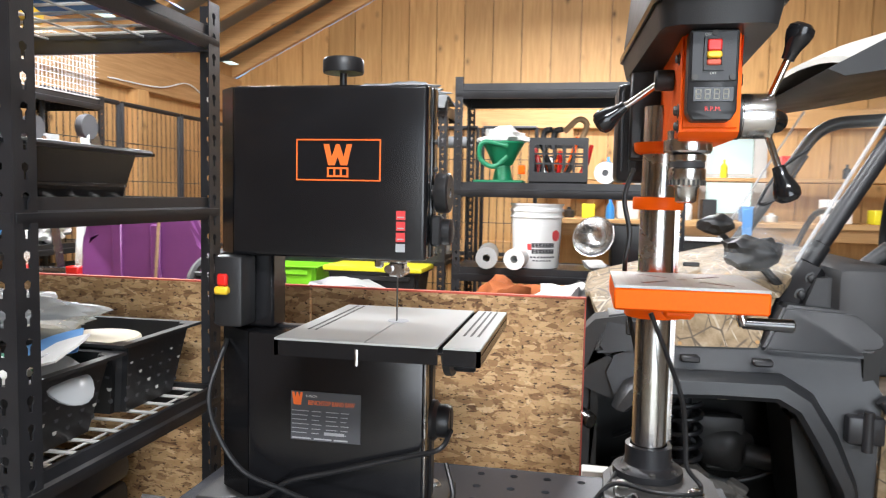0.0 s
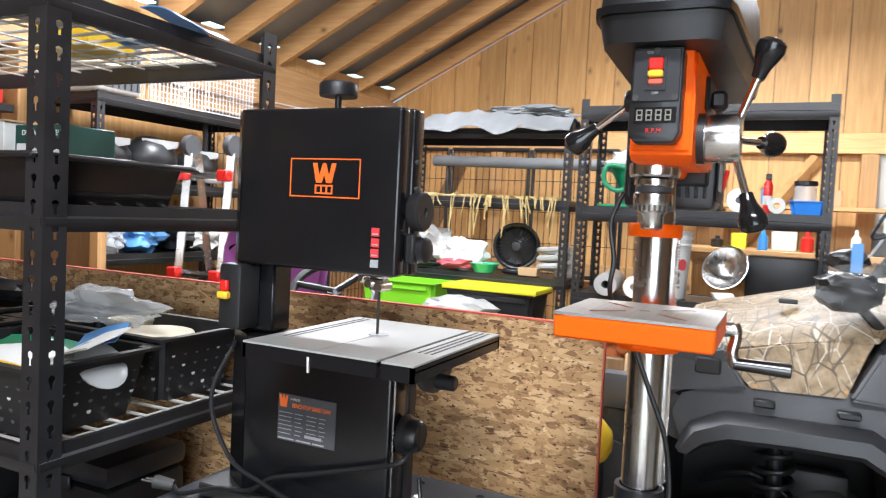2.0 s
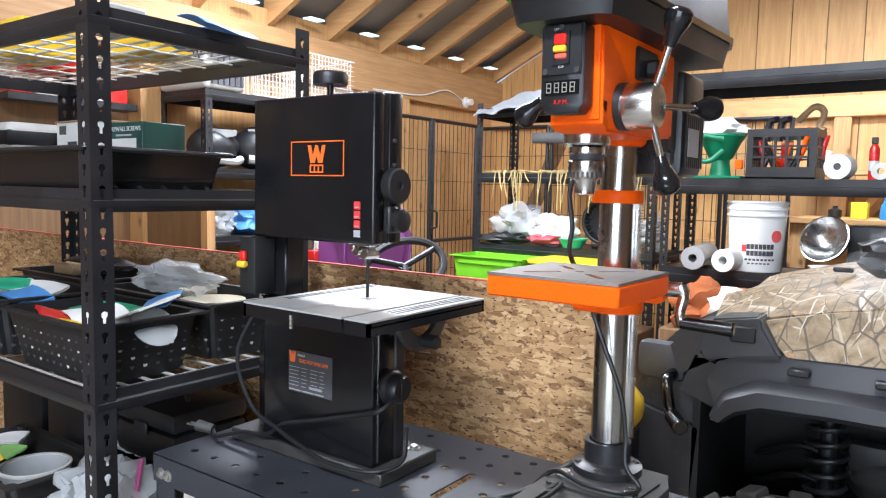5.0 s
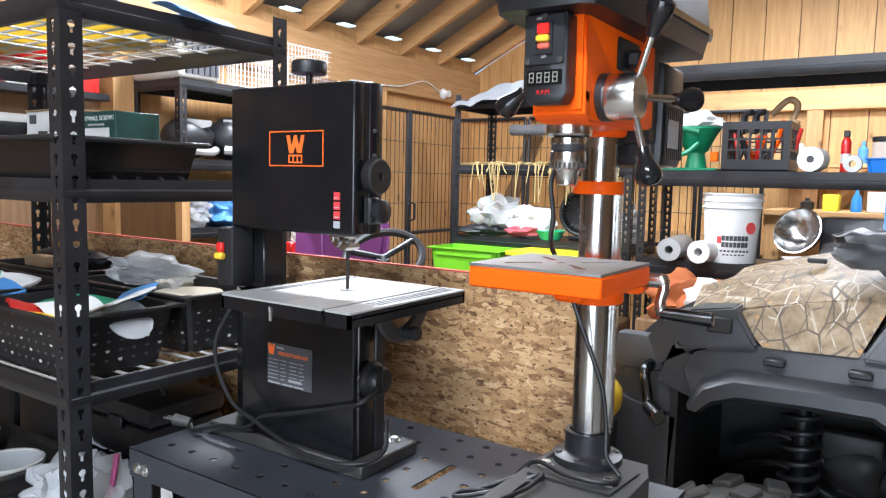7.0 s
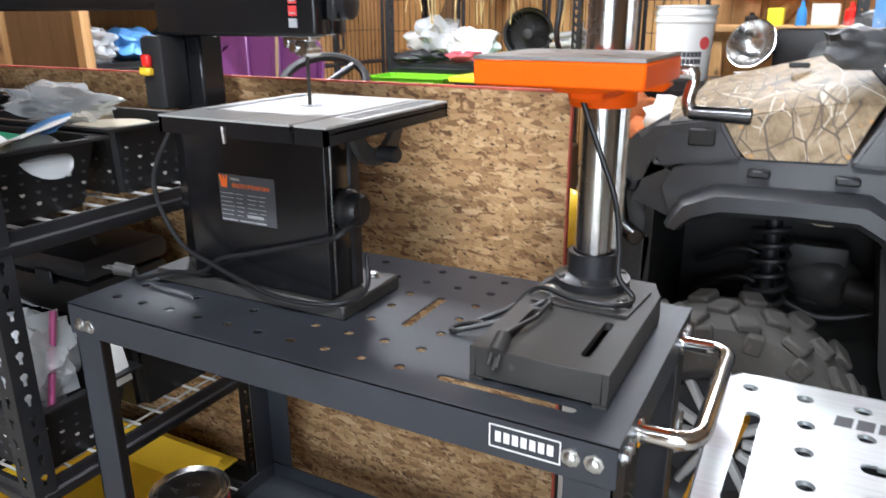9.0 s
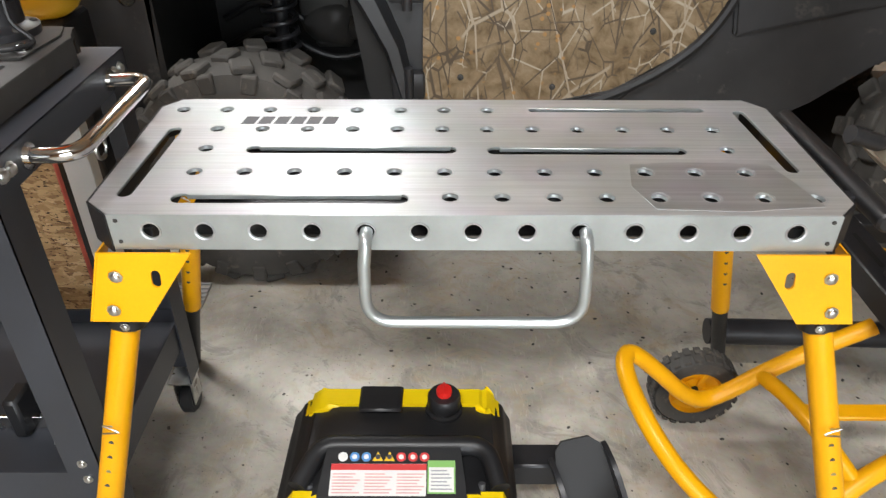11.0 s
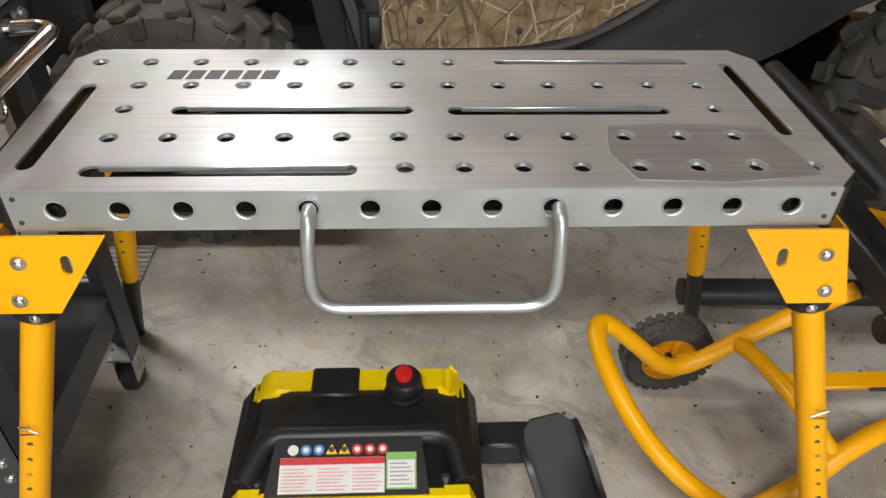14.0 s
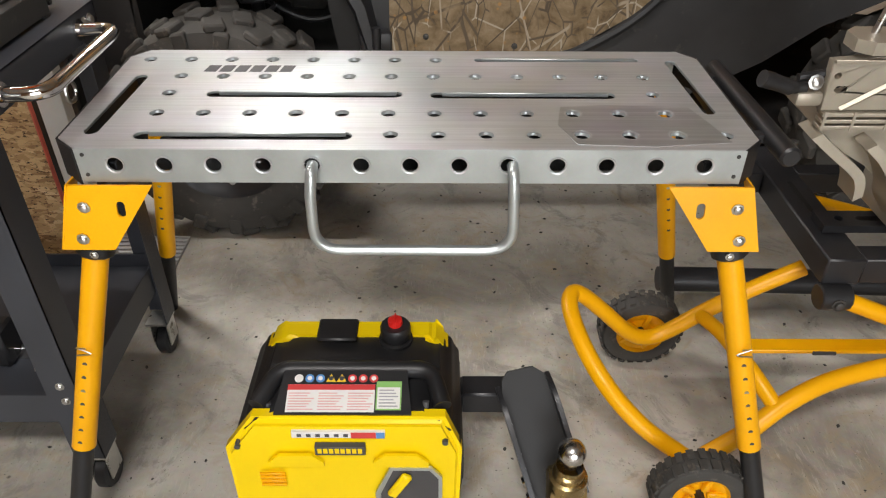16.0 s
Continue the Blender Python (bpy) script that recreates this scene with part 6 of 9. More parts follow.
part("blade_guard", lathe([(0, -0.02), (0.12, -0.02), (0.135, 0), (0.12, 0.02), (0, 0.02)], (2.12, 1.40, 0.86), (0.4, 1, 0), 28), GREYPLASTIC, ms)
ck = cyl((1.77, 1.20, 0.925), (1.79, 1.20, 1.03), 0.006, seg=10)
part("hold_down", ck, ZINC, ms, "steel hold-down clamp")
part("hold_pad", plate([(1.728, 1.17), (1.75, 1.15), (2.0, 1.15), (2.0, 1.23), (1.75, 1.23), (1.728, 1.21)], [], (0, 0, 0.926), (1, 0, 0), (0, 1, 0), 0.022), TAN, ms, "tan clamp pad")
part("lock_lever", sweep(smooth_line([(1.672, 1.18, 0.836), (1.645, 1.178, 0.838), (1.615, 1.175, 0.848), (1.59, 1.172, 0.856)], 4), [0.010] * 4 + [0.014] * 5 + [0.015] * 4, 10), BLACKPLASTIC, ms, "black lock lever")
part("lever_block", box(1.655, 1.703, 1.165, 1.21, 0.806, 0.832, 0.008, seg=2), TAN, ms)
part("lever_bolt", bolt((1.682, 1.17, 0.85), (0, -1, 0.3), 0.009), ZINC, ms)
part("lever_link", sweep([(1.66, 1.19, 0.85), (1.705, 1.19, 0.858)], 0.008, 8), BLACKPLASTIC, ms)

# ---- perforated-post shelving ----
def keyholes(z0, z1, cx, pitch=0.043):
    out = []
    z = z0 + 0.02
    while z < z1 - 0.02:
        out.append([(cx - 0.0072, z + 0.009), (cx - 0.0072, z + 0.002), (cx - 0.0035, z - 0.002), (cx - 0.0035, z - 0.013), (cx + 0.0035, z - 0.013), (cx + 0.0035, z - 0.002), (cx + 0.0072, z + 0.002), (cx + 0.0072, z + 0.009), (cx, z + 0.013)])
        z += pitch
    return out


def post_mesh(h):
    """An angle post with keyholes in both flanges, corner at the origin, flanges along +x and +y."""
    bm = plate(rect2(0.0, 0.046, 0, h), keyholes(0, h, 0.024), (0, 0, 0), (1, 0, 0), (0, 0, 1), 0.0022)
    bm = join(bm, plate(rect2(0.0025, 0.046, 0, h), keyholes(0, h, 0.025), (0.0022, 0, 0), (0, 1, 0), (0, 0, 1), 0.0022))
    return finish(bm, "post", BLACKSTEEL)


POSTS = {}


def shelving(name, x0, x1, y0, y1, h, levels, label, wire=True, group="", beam=0.048, light=False):
    u = thing(name, ((x0 + x1) / 2, (y0 + y1) / 2, 0), label, "shelving unit", group)
    if h not in POSTS:
        POSTS[h] = post_mesh(h)
    for cx, sx in ((x0, 1), (x1, -1)):
        for cy, sy in ((y0, 1), (y1, -1)):
            ob = new("post", POSTS[h])
            ob.parent = u
            ob.location = Vector((cx, cy, 0)) - ORG[u]
            if sx > 0 and sy > 0:
                a = 0
            elif sx < 0 and sy > 0:
                a = 90
            elif sx < 0:
                a = 180
            else:
                a = 270
            ob.rotation_euler = (0, 0, radians(a))
    for z in levels:
        for a, b, along in (((x0 + 0.004, y0 + 0.003), (x1 - 0.004, y0 + 0.003), 0), ((x0 + 0.004, y1 - 0.003), (x1 - 0.004, y1 - 0.003), 1), ((x0 + 0.003, y0 + 0.004), (x0 + 0.003, y1 - 0.004), 2), ((x1 - 0.003, y0 + 0.004), (x1 - 0.003, y1 - 0.004), 3)):
            n = ((0, 1), (0, -1), (1, 0), (-1, 0))[along]
            p, q = Vector((*a, 0)), Vector((*b, 0))
            nn = Vector((*n, 0))
            secs = [(0.0, -beam / 2), (-0.001, -beam / 2 + 0.004), (-0.0065, -beam / 2 + 0.012), (-0.0065, 0.0), (0.0, 0.004), (0.0, beam / 2), (0.010, beam / 2), (0.010, beam / 2 - 0.006), (0.012, -beam / 2)]
            bm = bmesh.new()
            r1 = [bm.verts.new(p + nn * (o + 0.002) + Vector((0, 0, z + dz))) for o, dz in secs]
            r2 = [bm.verts.new(q + nn * (o + 0.002) + Vector((0, 0, z + dz))) for o, dz in secs]
            k = len(secs)
            for i in range(k):
                bm.faces.new((r1[i], r1[(i + 1) % k], r2[(i + 1) % k], r2[i]))
            bm.faces.new(r1[::-1])
            bm.faces.new(r2)
            part("beam", bm, BLACKSTEEL, u)
        if wire:
            y = y0 + 0.035
            while y < y1 - 0.02:
                part("wire", cyl((x0 + 0.01, y, z + beam / 2 - 0.008), (x1 - 0.01, y, z + beam / 2 - 0.008), 0.0034, seg=6), WIRE, u, "zinc deck wire")
                y += 0.058
            x = x0 + 0.09
            while x < x1 - 0.03:
                part("wire", cyl((x, y0 + 0.01, z + beam / 2 - 0.0135), (x, y1 - 0.01, z + beam / 2 - 0.0135), 0.0025, seg=6), WIRE, u, "zinc deck wire")
                x += 0.12
        else:
            part("deck", box(x0 + 0.014, x1 - 0.014, y0 + 0.014, y1 - 0.014, z + beam / 2 - 0.012, z + beam / 2 - 0.004), BLACKSTEEL, u, "dark deck")
    return u


SX0, SX1, SY0, SY1 = -1.93, -0.705, 0.885, 1.475
shelving("shelving_unit", SX0, SX1, SY0, SY1, 1.86, (1.785, 1.42, 1.0, 0.50, 0.13), "black perforated steel shelving with wire decks")


def tote(name, x0, x1, y0, y1, z0, z1, material, label, category, taper=0.03, lip=0.012, holes=False, wall=0.004, group=""):
    """An open bin: tapering walls, floor, rolled lip; with rows of painted discs for openings when it is a basket."""
    t = thing(name, ((x0 + x1) / 2, (y0 + y1) / 2, z0), label, category, group)
    bm = bmesh.new()
    o0 = [(x0 + taper, y0 + taper), (x1 - taper, y0 + taper), (x1 - taper, y1 - taper), (x0 + taper, y1 - taper)]
    o1 = [(x0, y0), (x1, y0), (x1, y1), (x0, y1)]

    def ring(c, z, inset):
        cx, cy = (x0 + x1) / 2, (y0 + y1) / 2
        return [bm.verts.new((a - inset * (1 if a > cx else -1), b - inset * (1 if b > cy else -1), z)) for a, b in c]
    rs = [ring(o0, z0, 0), ring(o1, z1 - 0.006, 0), ring(o1, z1 - 0.006, -lip), ring(o1, z1, -lip), ring(o1, z1, wall), ring(o0, z0 + wall, wall)]
    for a, b in zip(rs, rs[1:]):
        for i in range(4):
            bm.faces.new((a[i], a[(i + 1) % 4], b[(i + 1) % 4], b[i]))
    bm.faces.new(rs[0][::-1])
    bm.faces.new(rs[-1])
    ed = [e for e in bm.edges if abs(e.verts[0].co.z - e.verts[1].co.z) > (z1 - z0) * 0.5]
    bmesh.ops.bevel(bm, geom=ed, offset=min(0.02, (x1 - x0) * 0.1), segments=3, affect="EDGES")
    body_ = part("bin_body", bm, material, t)
    if holes:
        for side in (0, 1):
            a0, a1 = (y0, y1) if side == 0 else (x0, x1)
            n = int((a1 - a0 - 0.07) / 0.027)
            for i in range(n):
                for j in range(4):
                    zz = z0 + 0.028 + j * (z1 - z0 - 0.06) / 3.4
                    f = (zz - z0) / (z1 - z0)
                    off = taper * (1 - f)
                    a = a0 + 0.04 + i * (a1 - a0 - 0.08) / max(1, n - 1)
                    if side == 0:
                        p, d = (x1 - off - 0.0006, a, zz), (1, 0, 0)
                    else:
                        p, d = (a, y0 + off + 0.0006, zz), (0, -1, 0)
                    # Flat discs: dark ones paint an opening's shade, pale ones the contents.
                    part("vent_hole_disc", lathe([(0, 0.0012), (0.0052, 0.0012), (0.0056, 0.0)], p, d, 8), PALEGREY if (i * 3 + j * 7) % 4 == 1 else DARKPRINTHOLE, body_, "painted disc for a basket opening")
    return t


# baskets on the middle deck, trays above
DZ = 1.018
tote("basket", -1.15, -0.757, 0.905, 1.178, DZ, 1.155, BLACKPLASTIC, "black punched plastic basket full of papers", "basket", 0.025, 0.014, True, group="baskets")
tote("basket", -1.26, -0.765, 1.208, 1.46, DZ, 1.165, BLACKPLASTIC, "black punched plastic basket with two round tubs", "basket", 0.025, 0.014, True, group="baskets")
tote("basket", -1.62, -1.18, 0.905, 1.17, DZ, 1.165, BLACKPLASTIC, "black punched plastic basket with bright packets", "basket", 0.025, 0.014, True, group="baskets")
tote("basket", -1.75, -1.30, 1.205, 1.46, DZ, 1.175, BLACKPLASTIC, "black punched plastic basket holding grey parts", "basket", 0.025, 0.014, False, group="baskets")


def sheet(name, c, sx, sy, rz, rx, ry, material, label, category, bend=0.01, thick=0.0015):
    """A loose sheet or packet, slightly bent."""
    bm = bmesh.new()
    n = 8
    g = [[bm.verts.new(((i / n - 0.5) * sx, (j / n - 0.5) * sy, bend * math.sin(i / n * 3.1) + bend * 0.5 * math.cos(j / n * 4))) for j in range(n + 1)] for i in range(n + 1)]
    for i in range(n):
        for j in range(n):
            bm.faces.new((g[i][j], g[i + 1][j], g[i + 1][j + 1], g[i][j + 1]))
    ext = bmesh.ops.extrude_face_region(bm, geom=bm.faces[:])
    bmesh.ops.translate(bm, verts=[q for q in ext["geom"] if isinstance(q, bmesh.types.BMVert)], vec=(0, 0, -thick))
    bm.transform(pose(*c, rx, ry, rz))
    return solid(name, bm, material, label, category)


sheet("leaflet", (-0.83, 1.06, 1.16), 0.15, 0.13, 10, 12, -22, PAPER, "white folded leaflet lying in the basket", "leaflet", 0.006, 0.004)
sheet("leaflet", (-0.835, 1.11, 1.172), 0.10, 0.09, 25, 20, -18, BLUEPRINT, "pale blue printed leaflet in the basket", "leaflet", 0.004)
sheet("leaflet", (-0.90, 1.0, 1.150), 0.16, 0.12, -15, 8, 6, PAPER, "white paper in the basket", "leaflet")
sheet("packet", (-0.95, 1.06, 1.15), 0.18, 0.08, 20, 10, 4, GREENPLASTIC, "green packet in the basket", "packet", 0.008, 0.012)
sheet("packet", (-1.02, 0.96, 1.145), 0.13, 0.07, -20, -10, 4, RED, "red packet in the basket", "packet", 0.008, 0.010)
sheet("packet", (-0.88, 0.945, 1.14), 0.15, 0.06, 5, -12, 0, YELLOWKEY, "yellow packet in the basket", "packet", 0.006, 0.010)
bag = lathe([(0, 0.0), (0.05, 0.002), (0.055, 0.01), (0.045, 0.014), (0, 0.016)], (-0.775, 1.06, 1.128), (0.75, 0, 0.66), 18)
solid("plastic_pouch", bag, BAGPLASTIC, "clear round pouch over the basket rim", "pouch")
for x, y, r, z in ((-1.05, 1.375, 0.052, 1.152), (-0.90, 1.315, 0.085, 1.145)):
    t = thing("tub", (x, y, DZ + 0.006), "round pale tub with a flat lid in the basket", "tub", "tubs")
    part("tub_body", cyl((x, y, DZ + 0.006), (x, y, z - 0.008), r * 0.9, r, 24), PALEGREY, t)
    part("lid", lathe([(0, 0.010), (r * 0.9, 0.010), (r, 0.012), (r * 1.04, 0.008), (r * 1.04, -0.002), (r, -0.004)], (x, y, z - 0.004), (0, 0, 1), 28), CREAM, t, "cream lid")
solid("plastic_bag", blob((-1.12, 1.36, 1.185), (0.17, 0.07, 0.045), 3, 0.35, 4), BAGPLASTIC, "crumpled clear bag of grey parts", "bag")
for i, (m_, lb) in enumerate(((BLUEPRINT, "blue"), (PAPER, "white"), (TEAL, "green"), (PAPER, "white"), (RED, "red"))):
    sheet("packet", (-1.22 - i * 0.065, 0.99 + (i % 2) * 0.06, 1.165 + (i % 3) * 0.008), 0.12, 0.08, 30 * i, 14, 10 - 5 * i, m_, lb + " packet in the basket", "packet", 0.006, 0.008)
solid("wood_block", box(-1.62, -1.50, 1.25, 1.30, 1.168, 1.20, 0.003), CARDBOARD, "small wood block on the basket", "block")
solid("black_tool", blob((-1.55, 1.36, 1.19), (0.16, 0.05, 0.03), 6, 0.3, 3), BLACKPLASTIC, "black grip of a tool in the basket", "tool")
# upper deck: long tray and boxes
for xa, xb, lb in ((-1.31, -0.735, "long black plastic tray on the wire deck"), (-1.90, -1.33, "black plastic tray at the far end of the deck")):
    tray = tote("tray", xa, xb, 0.895, 1.235, 1.438, 1.527, GLOSSBLACK, lb, "tray", 0.018, 0.016, group="trays")
    rim_line = round_corners([(xa + 0.2, 0.881, 1.526), (xb + 0.014, 0.881, 1.526), (xb + 0.014, 1.249, 1.526), (xa - 0.014, 1.249, 1.526), (xa - 0.014, 0.881, 1.526), (xa + 0.19, 0.881, 1.526)], 0.02, 5)
    part("rolled_rim", sweep(rim_line, 0.006, 8, None, True), BLACKPLASTIC, tray)
    for z in (1.462, 1.482):
        part("side_rib", box(xb - 0.0145, xb - 0.0085, 0.93, 1.20, z, z + 0.006, 0.001), GLOSSBLACK, tray)
bx_ = thing("screw_box", (-1.295, 1.36, 1.438), "dark green box of screws with a white label", "box")
part("carton", box(-1.395, -1.195, 1.30, 1.44, 1.4385, 1.632, 0.002), GREENBOX, bx_)
part("box_label", box(-1.385, -1.225, 1.2985, 1.2998, 1.50, 1.585), PAPER, bx_, "white label")
part("print", text_mesh("DRYWALL SCREWS", 0.019, Matrix.Translation((-1.285, 1.2996, 1.612)) @ FRONT, 0.0005), WHITE, bx_, "white lettering")
part("print", box(-1.33, -1.25, 1.2985, 1.2998, 1.592, 1.597), PALEGREY, bx_)
bx_ = thing("carton_box", (-1.57, 1.36, 1.438), "white printed carton on the shelf", "box")
part("carton", box(-1.68, -1.44, 1.30, 1.44, 1.4385, 1.642, 0.002), PAPER, bx_)
for x0_, x1_, z0_, z1_ in ((-1.66, -1.62, 1.605, 1.632), (-1.61, -1.555, 1.572, 1.582), (-1.62, -1.53, 1.552, 1.566), (-1.52, -1.46, 1.60, 1.625)):
    part("print", box(x0_, x1_, 1.2985, 1.2998, z0_, z1_), DARKPRINTHOLE, bx_)
part("carton_flap", box(-1.685, -1.435, 1.298, 1.445, 1.6425, 1.648, 0.001), CARDBOARD, bx_, "brown lid edge")
dr = thing("cased_tool", (-1.79, 1.2, 1.438), "black and white cased tool on the shelf", "tool case")
part("case_body", box(-1.90, -1.70, 1.16, 1.42, 1.4385, 1.64, 0.025, seg=3), PALEGREY, dr)
part("case_band", box(-1.905, -1.695, 1.155, 1.425, 1.565, 1.615, 0.012, seg=2), BLACKPLASTIC, dr)
# top deck goods
for x, y, sx, sy, h, m_, lb in ((-1.5, 1.15, 0.22, 0.16, 0.10, YELLOWKEY, "yellow"), (-1.15, 1.3, 0.2, 0.14, 0.08, YELLOWKEY, "yellow"), (-1.72, 1.3, 0.18, 0.12, 0.07, RED, "red"), (-0.92, 1.05, 0.16, 0.10, 0.05, PALEGREY, "pale")):
    solid("goods_box", box(x - sx / 2, x + sx / 2, y - sy / 2, y + sy / 2, 1.804, 1.804 + h, 0.006), m_, lb + " carton on the top wire deck", "box", "top goods")
sheet("blue_cloth", (-0.86, 1.28, 1.815), 0.24, 0.18, 20, 0, 0, BLUEPRINT, "light blue paper cloth on the top deck", "cloth", 0.012)
sheet("blue_cloth", (-0.715, 1.20, 1.818), 0.10, 0.16, 5, 0, 14, BLUEPRINT, "light blue paper cloth over the shelf edge", "cloth", 0.01)
# lower decks
tote("basket", -1.12, -0.725, 0.905, 1.15, 0.518, 0.665, BLACKPLASTIC, "black punched basket full of clear bags", "basket", 0.025, 0.014, True, group="baskets")
tote("basket", -1.30, -0.76, 1.18, 1.45, 0.518, 0.70, BLACKPLASTIC, "dark basket of metal hardware", "basket", 0.025, 0.014, False, group="baskets")
tote("basket", -1.62, -1.16, 0.905, 1.15, 0.518, 0.70, CASTIRON, "grey plastic tub on the low deck", "basket", 0.025, 0.014, False, group="baskets")
solid("plastic_bag", blob((-0.83, 1.0, 0.72), (0.085, 0.08, 0.09), 11, 0.4, 4), BAGPLASTIC, "clear bag standing in the basket", "bag", "bags")
solid("plastic_bag", blob((-0.96, 1.02, 0.70), (0.09, 0.09, 0.07), 14, 0.4, 4), BAGPLASTIC, "clear bag standing in the basket", "bag", "bags")
sheet("clear_bag", (-0.80, 1.0, 0.735), 0.11, 0.17, 75, 74, 0, BAGPLASTIC, "clear zip bag standing in the basket", "bag", 0.012)
sheet("pink_bag", (-0.76, 1.0, 0.74), 0.014, 0.19, 60, 66, 12, mat("pink_film", (0.55, 0.12, 0.30), 0.35), "pink zip bag standing in the basket", "bag", 0.008)
sheet("leaflet", (-0.742, 1.10, 0.71), 0.09, 0.15, 90, 78, 0, PAPER, "white instruction leaflet in the basket", "leaflet", 0.004)
rnd = random.Random(4)
for i in range(26):
    solid("hardware_packet", blob((-0.80 - rnd.random() * 0.40, 1.21 + rnd.random() * 0.2, 0.69 + rnd.random() * 0.035), (0.035, 0.028, 0.014), 20 + i, 0.4, 2), (BAGPLASTIC, ZINC, PAPER, GREYPLASTIC)[i % 4], "small packet of fittings in the low basket", "packet", "fittings")
ct = thing("clear_tub", (-1.27, 1.02, 0.53), "clear round plastic tub standing in the grey basket", "tub")
part("tub_wall", lathe([(0, 0.0), (0.066, 0.0), (0.072, 0.01), (0.082, 0.15), (0.088, 0.152), (0.088, 0.162), (0.082, 0.164), (0.079, 0.15), (0.068, 0.012), (0, 0.008)], (-1.27, 1.02, 0.53), (0, 0, 1), 28), BAGPLASTIC, ct)
part("tub_rim", lathe([(0.084, 0.0), (0.090, 0.002), (0.090, 0.008), (0.084, 0.010)], (-1.27, 1.02, 0.69), (0, 0, 1), 28), PALEGREY, ct, "pale rolled rim")
for x, y, m_, lb, a in ((-1.42, 1.0, GREENPRINT, "green", 20), (-1.40, 0.95, YELLOWKEY, "yellow", -15), (-1.52, 1.05, PAPER, "white", 40), (-1.50, 0.96, BLUEPRINT, "blue", 5)):
    sheet("packet", (x, y, 0.702), 0.11, 0.07, a, 12, -8, m_, lb + " seed packet in the grey basket", "packet", 0.006, 0.006)
tote("storage_box", -1.25, -0.76, 0.92, 1.43, 0.148, 0.25, YELLOWKEY, "yellow plastic box on the bottom deck", "storage box", 0.03, 0.012)
tote("storage_box", -1.85, -1.30, 0.92, 1.43, 0.148, 0.38, BLACKPLASTIC, "black plastic box on the bottom deck", "storage box", 0.03, 0.012)
for i, x in enumerate((-1.05, -1.45, -1.76)):
    z0_ = 0.705 if i == 0 else 0.519
    dk = thing("dark_case", (x, 1.32, z0_), "dark case on the low deck" if i else "dark case on the low basket", "case", "cases")
    part("case_body", box(x - 0.14, x + 0.14, 1.2, 1.44, z0_, 0.80, 0.02, seg=2), BLACKPLASTIC, dk)
    part("lid", box(x - 0.142, x + 0.142, 1.198, 1.442, 0.803, 0.86, 0.018, seg=2), BLACKSTEEL, dk)
    part("latch", box(x - 0.03, x + 0.03, 1.19, 1.1985, 0.785, 0.82, 0.003), BLACKPLASTIC, dk)
    part("case_handle", sweep(round_corners([(x - 0.06, 1.3, 0.858), (x - 0.05, 1.3, 0.885), (x + 0.05, 1.3, 0.885), (x + 0.06, 1.3, 0.858)], 0.015, 4), 0.007, 8), BLACKPLASTIC, dk)

# ---- utility vehicle beside the bench ----
utv = thing("utility_vehicle", (1.3, 2.65, 0.0), "camouflage side-by-side utility vehicle with black mouldings", "utility vehicle")
UY0, UY1 = 1.945, 3.35
side = [(0.235, 0.925), (0.205, 1.00), (0.225, 1.045), (0.30, 1.075), (0.50, 1.09), (0.74, 1.105), (0.86, 1.07), (0.905, 0.99), (0.895, 0.60), (0.845, 0.60), (0.80, 0.75), (0.743, 0.85), (0.69, 0.935), (0.64, 0.962), (0.50, 0.962), (0.355, 0.955), (0.30, 0.938), (0.262, 0.915)]


def flank(ya, sgn):
    bm = plate(side[::-1] if sgn < 0 else side, [], (0, ya, 0), (1, 0, 0), (0, 0, 1), 0.012 if sgn > 0 else -0.012)
    for v in bm.verts:
        v.co.y += sgn * (0.05 * max(0, (v.co.z - 1.0) / 0.1) + 0.03 * max(0, (0.25 - v.co.x) / 0.1))
    return part("front_fender", bm, FENDER, utv, "grey-black moulded fender")


fen = flank(UY0, 1)
flank(UY1, -1)
# flared lip over the wheel
arch = [(0.262, 0.912), (0.28, 0.926), (0.30, 0.938), (0.355, 0.955), (0.50, 0.962), (0.64, 0.962), (0.69, 0.935), (0.743, 0.85), (0.80, 0.75), (0.845, 0.60)]
outer = [(0.222, 0.918), (0.232, 0.945), (0.255, 0.985), (0.335, 1.022), (0.50, 1.026), (0.66, 1.028), (0.735, 0.985), (0.80, 0.885), (0.85, 0.77), (0.885, 0.60)]
bm = bmesh.new()
rows = []
for (a, b), (c, d) in zip(arch, outer):
    p, q = Vector((a, 0, b)), Vector((c, 0, d))
    rows.append([bm.verts.new(v) for v in ((p.x, UY0 + 0.10, p.z), (p.x, UY0 - 0.035, p.z), (p.x * 0.8 + q.x * 0.2, UY0 - 0.05, p.z * 0.8 + q.z * 0.2), (p.x * 0.3 + q.x * 0.7, UY0 - 0.045, p.z * 0.3 + q.z * 0.7), (q.x, UY0 - 0.012, q.z), (q.x, UY0 + 0.006, q.z))])
for a, b in zip(rows, rows[1:]):
    for i in range(5):
        bm.faces.new((a[i], a[i + 1], b[i + 1], b[i]))
part("fender_flare", bm, FENDER, utv, "flared wheel arch lip")
for x in (0.40, 0.585):
    part("fender_clip", box(x, x + 0.05, UY0 - 0.012, UY0 + 0.02, 1.045, 1.062, 0.004), BLACKPLASTIC, fen)
# inner wheel well and body core
part("wheel_well", box(0.18, 0.86, 2.56, 2.60, 0.30, 1.07), SHADEBLACK, utv)
part("wheel_well_top", box(0.24, 0.86, 1.99, 2.555, 1.0, 1.02), SHADEBLACK, utv)
part("firewall", box(0.86, 0.90, 1.96, 3.33, 0.35, 1.10), SHADEBLACK, utv)
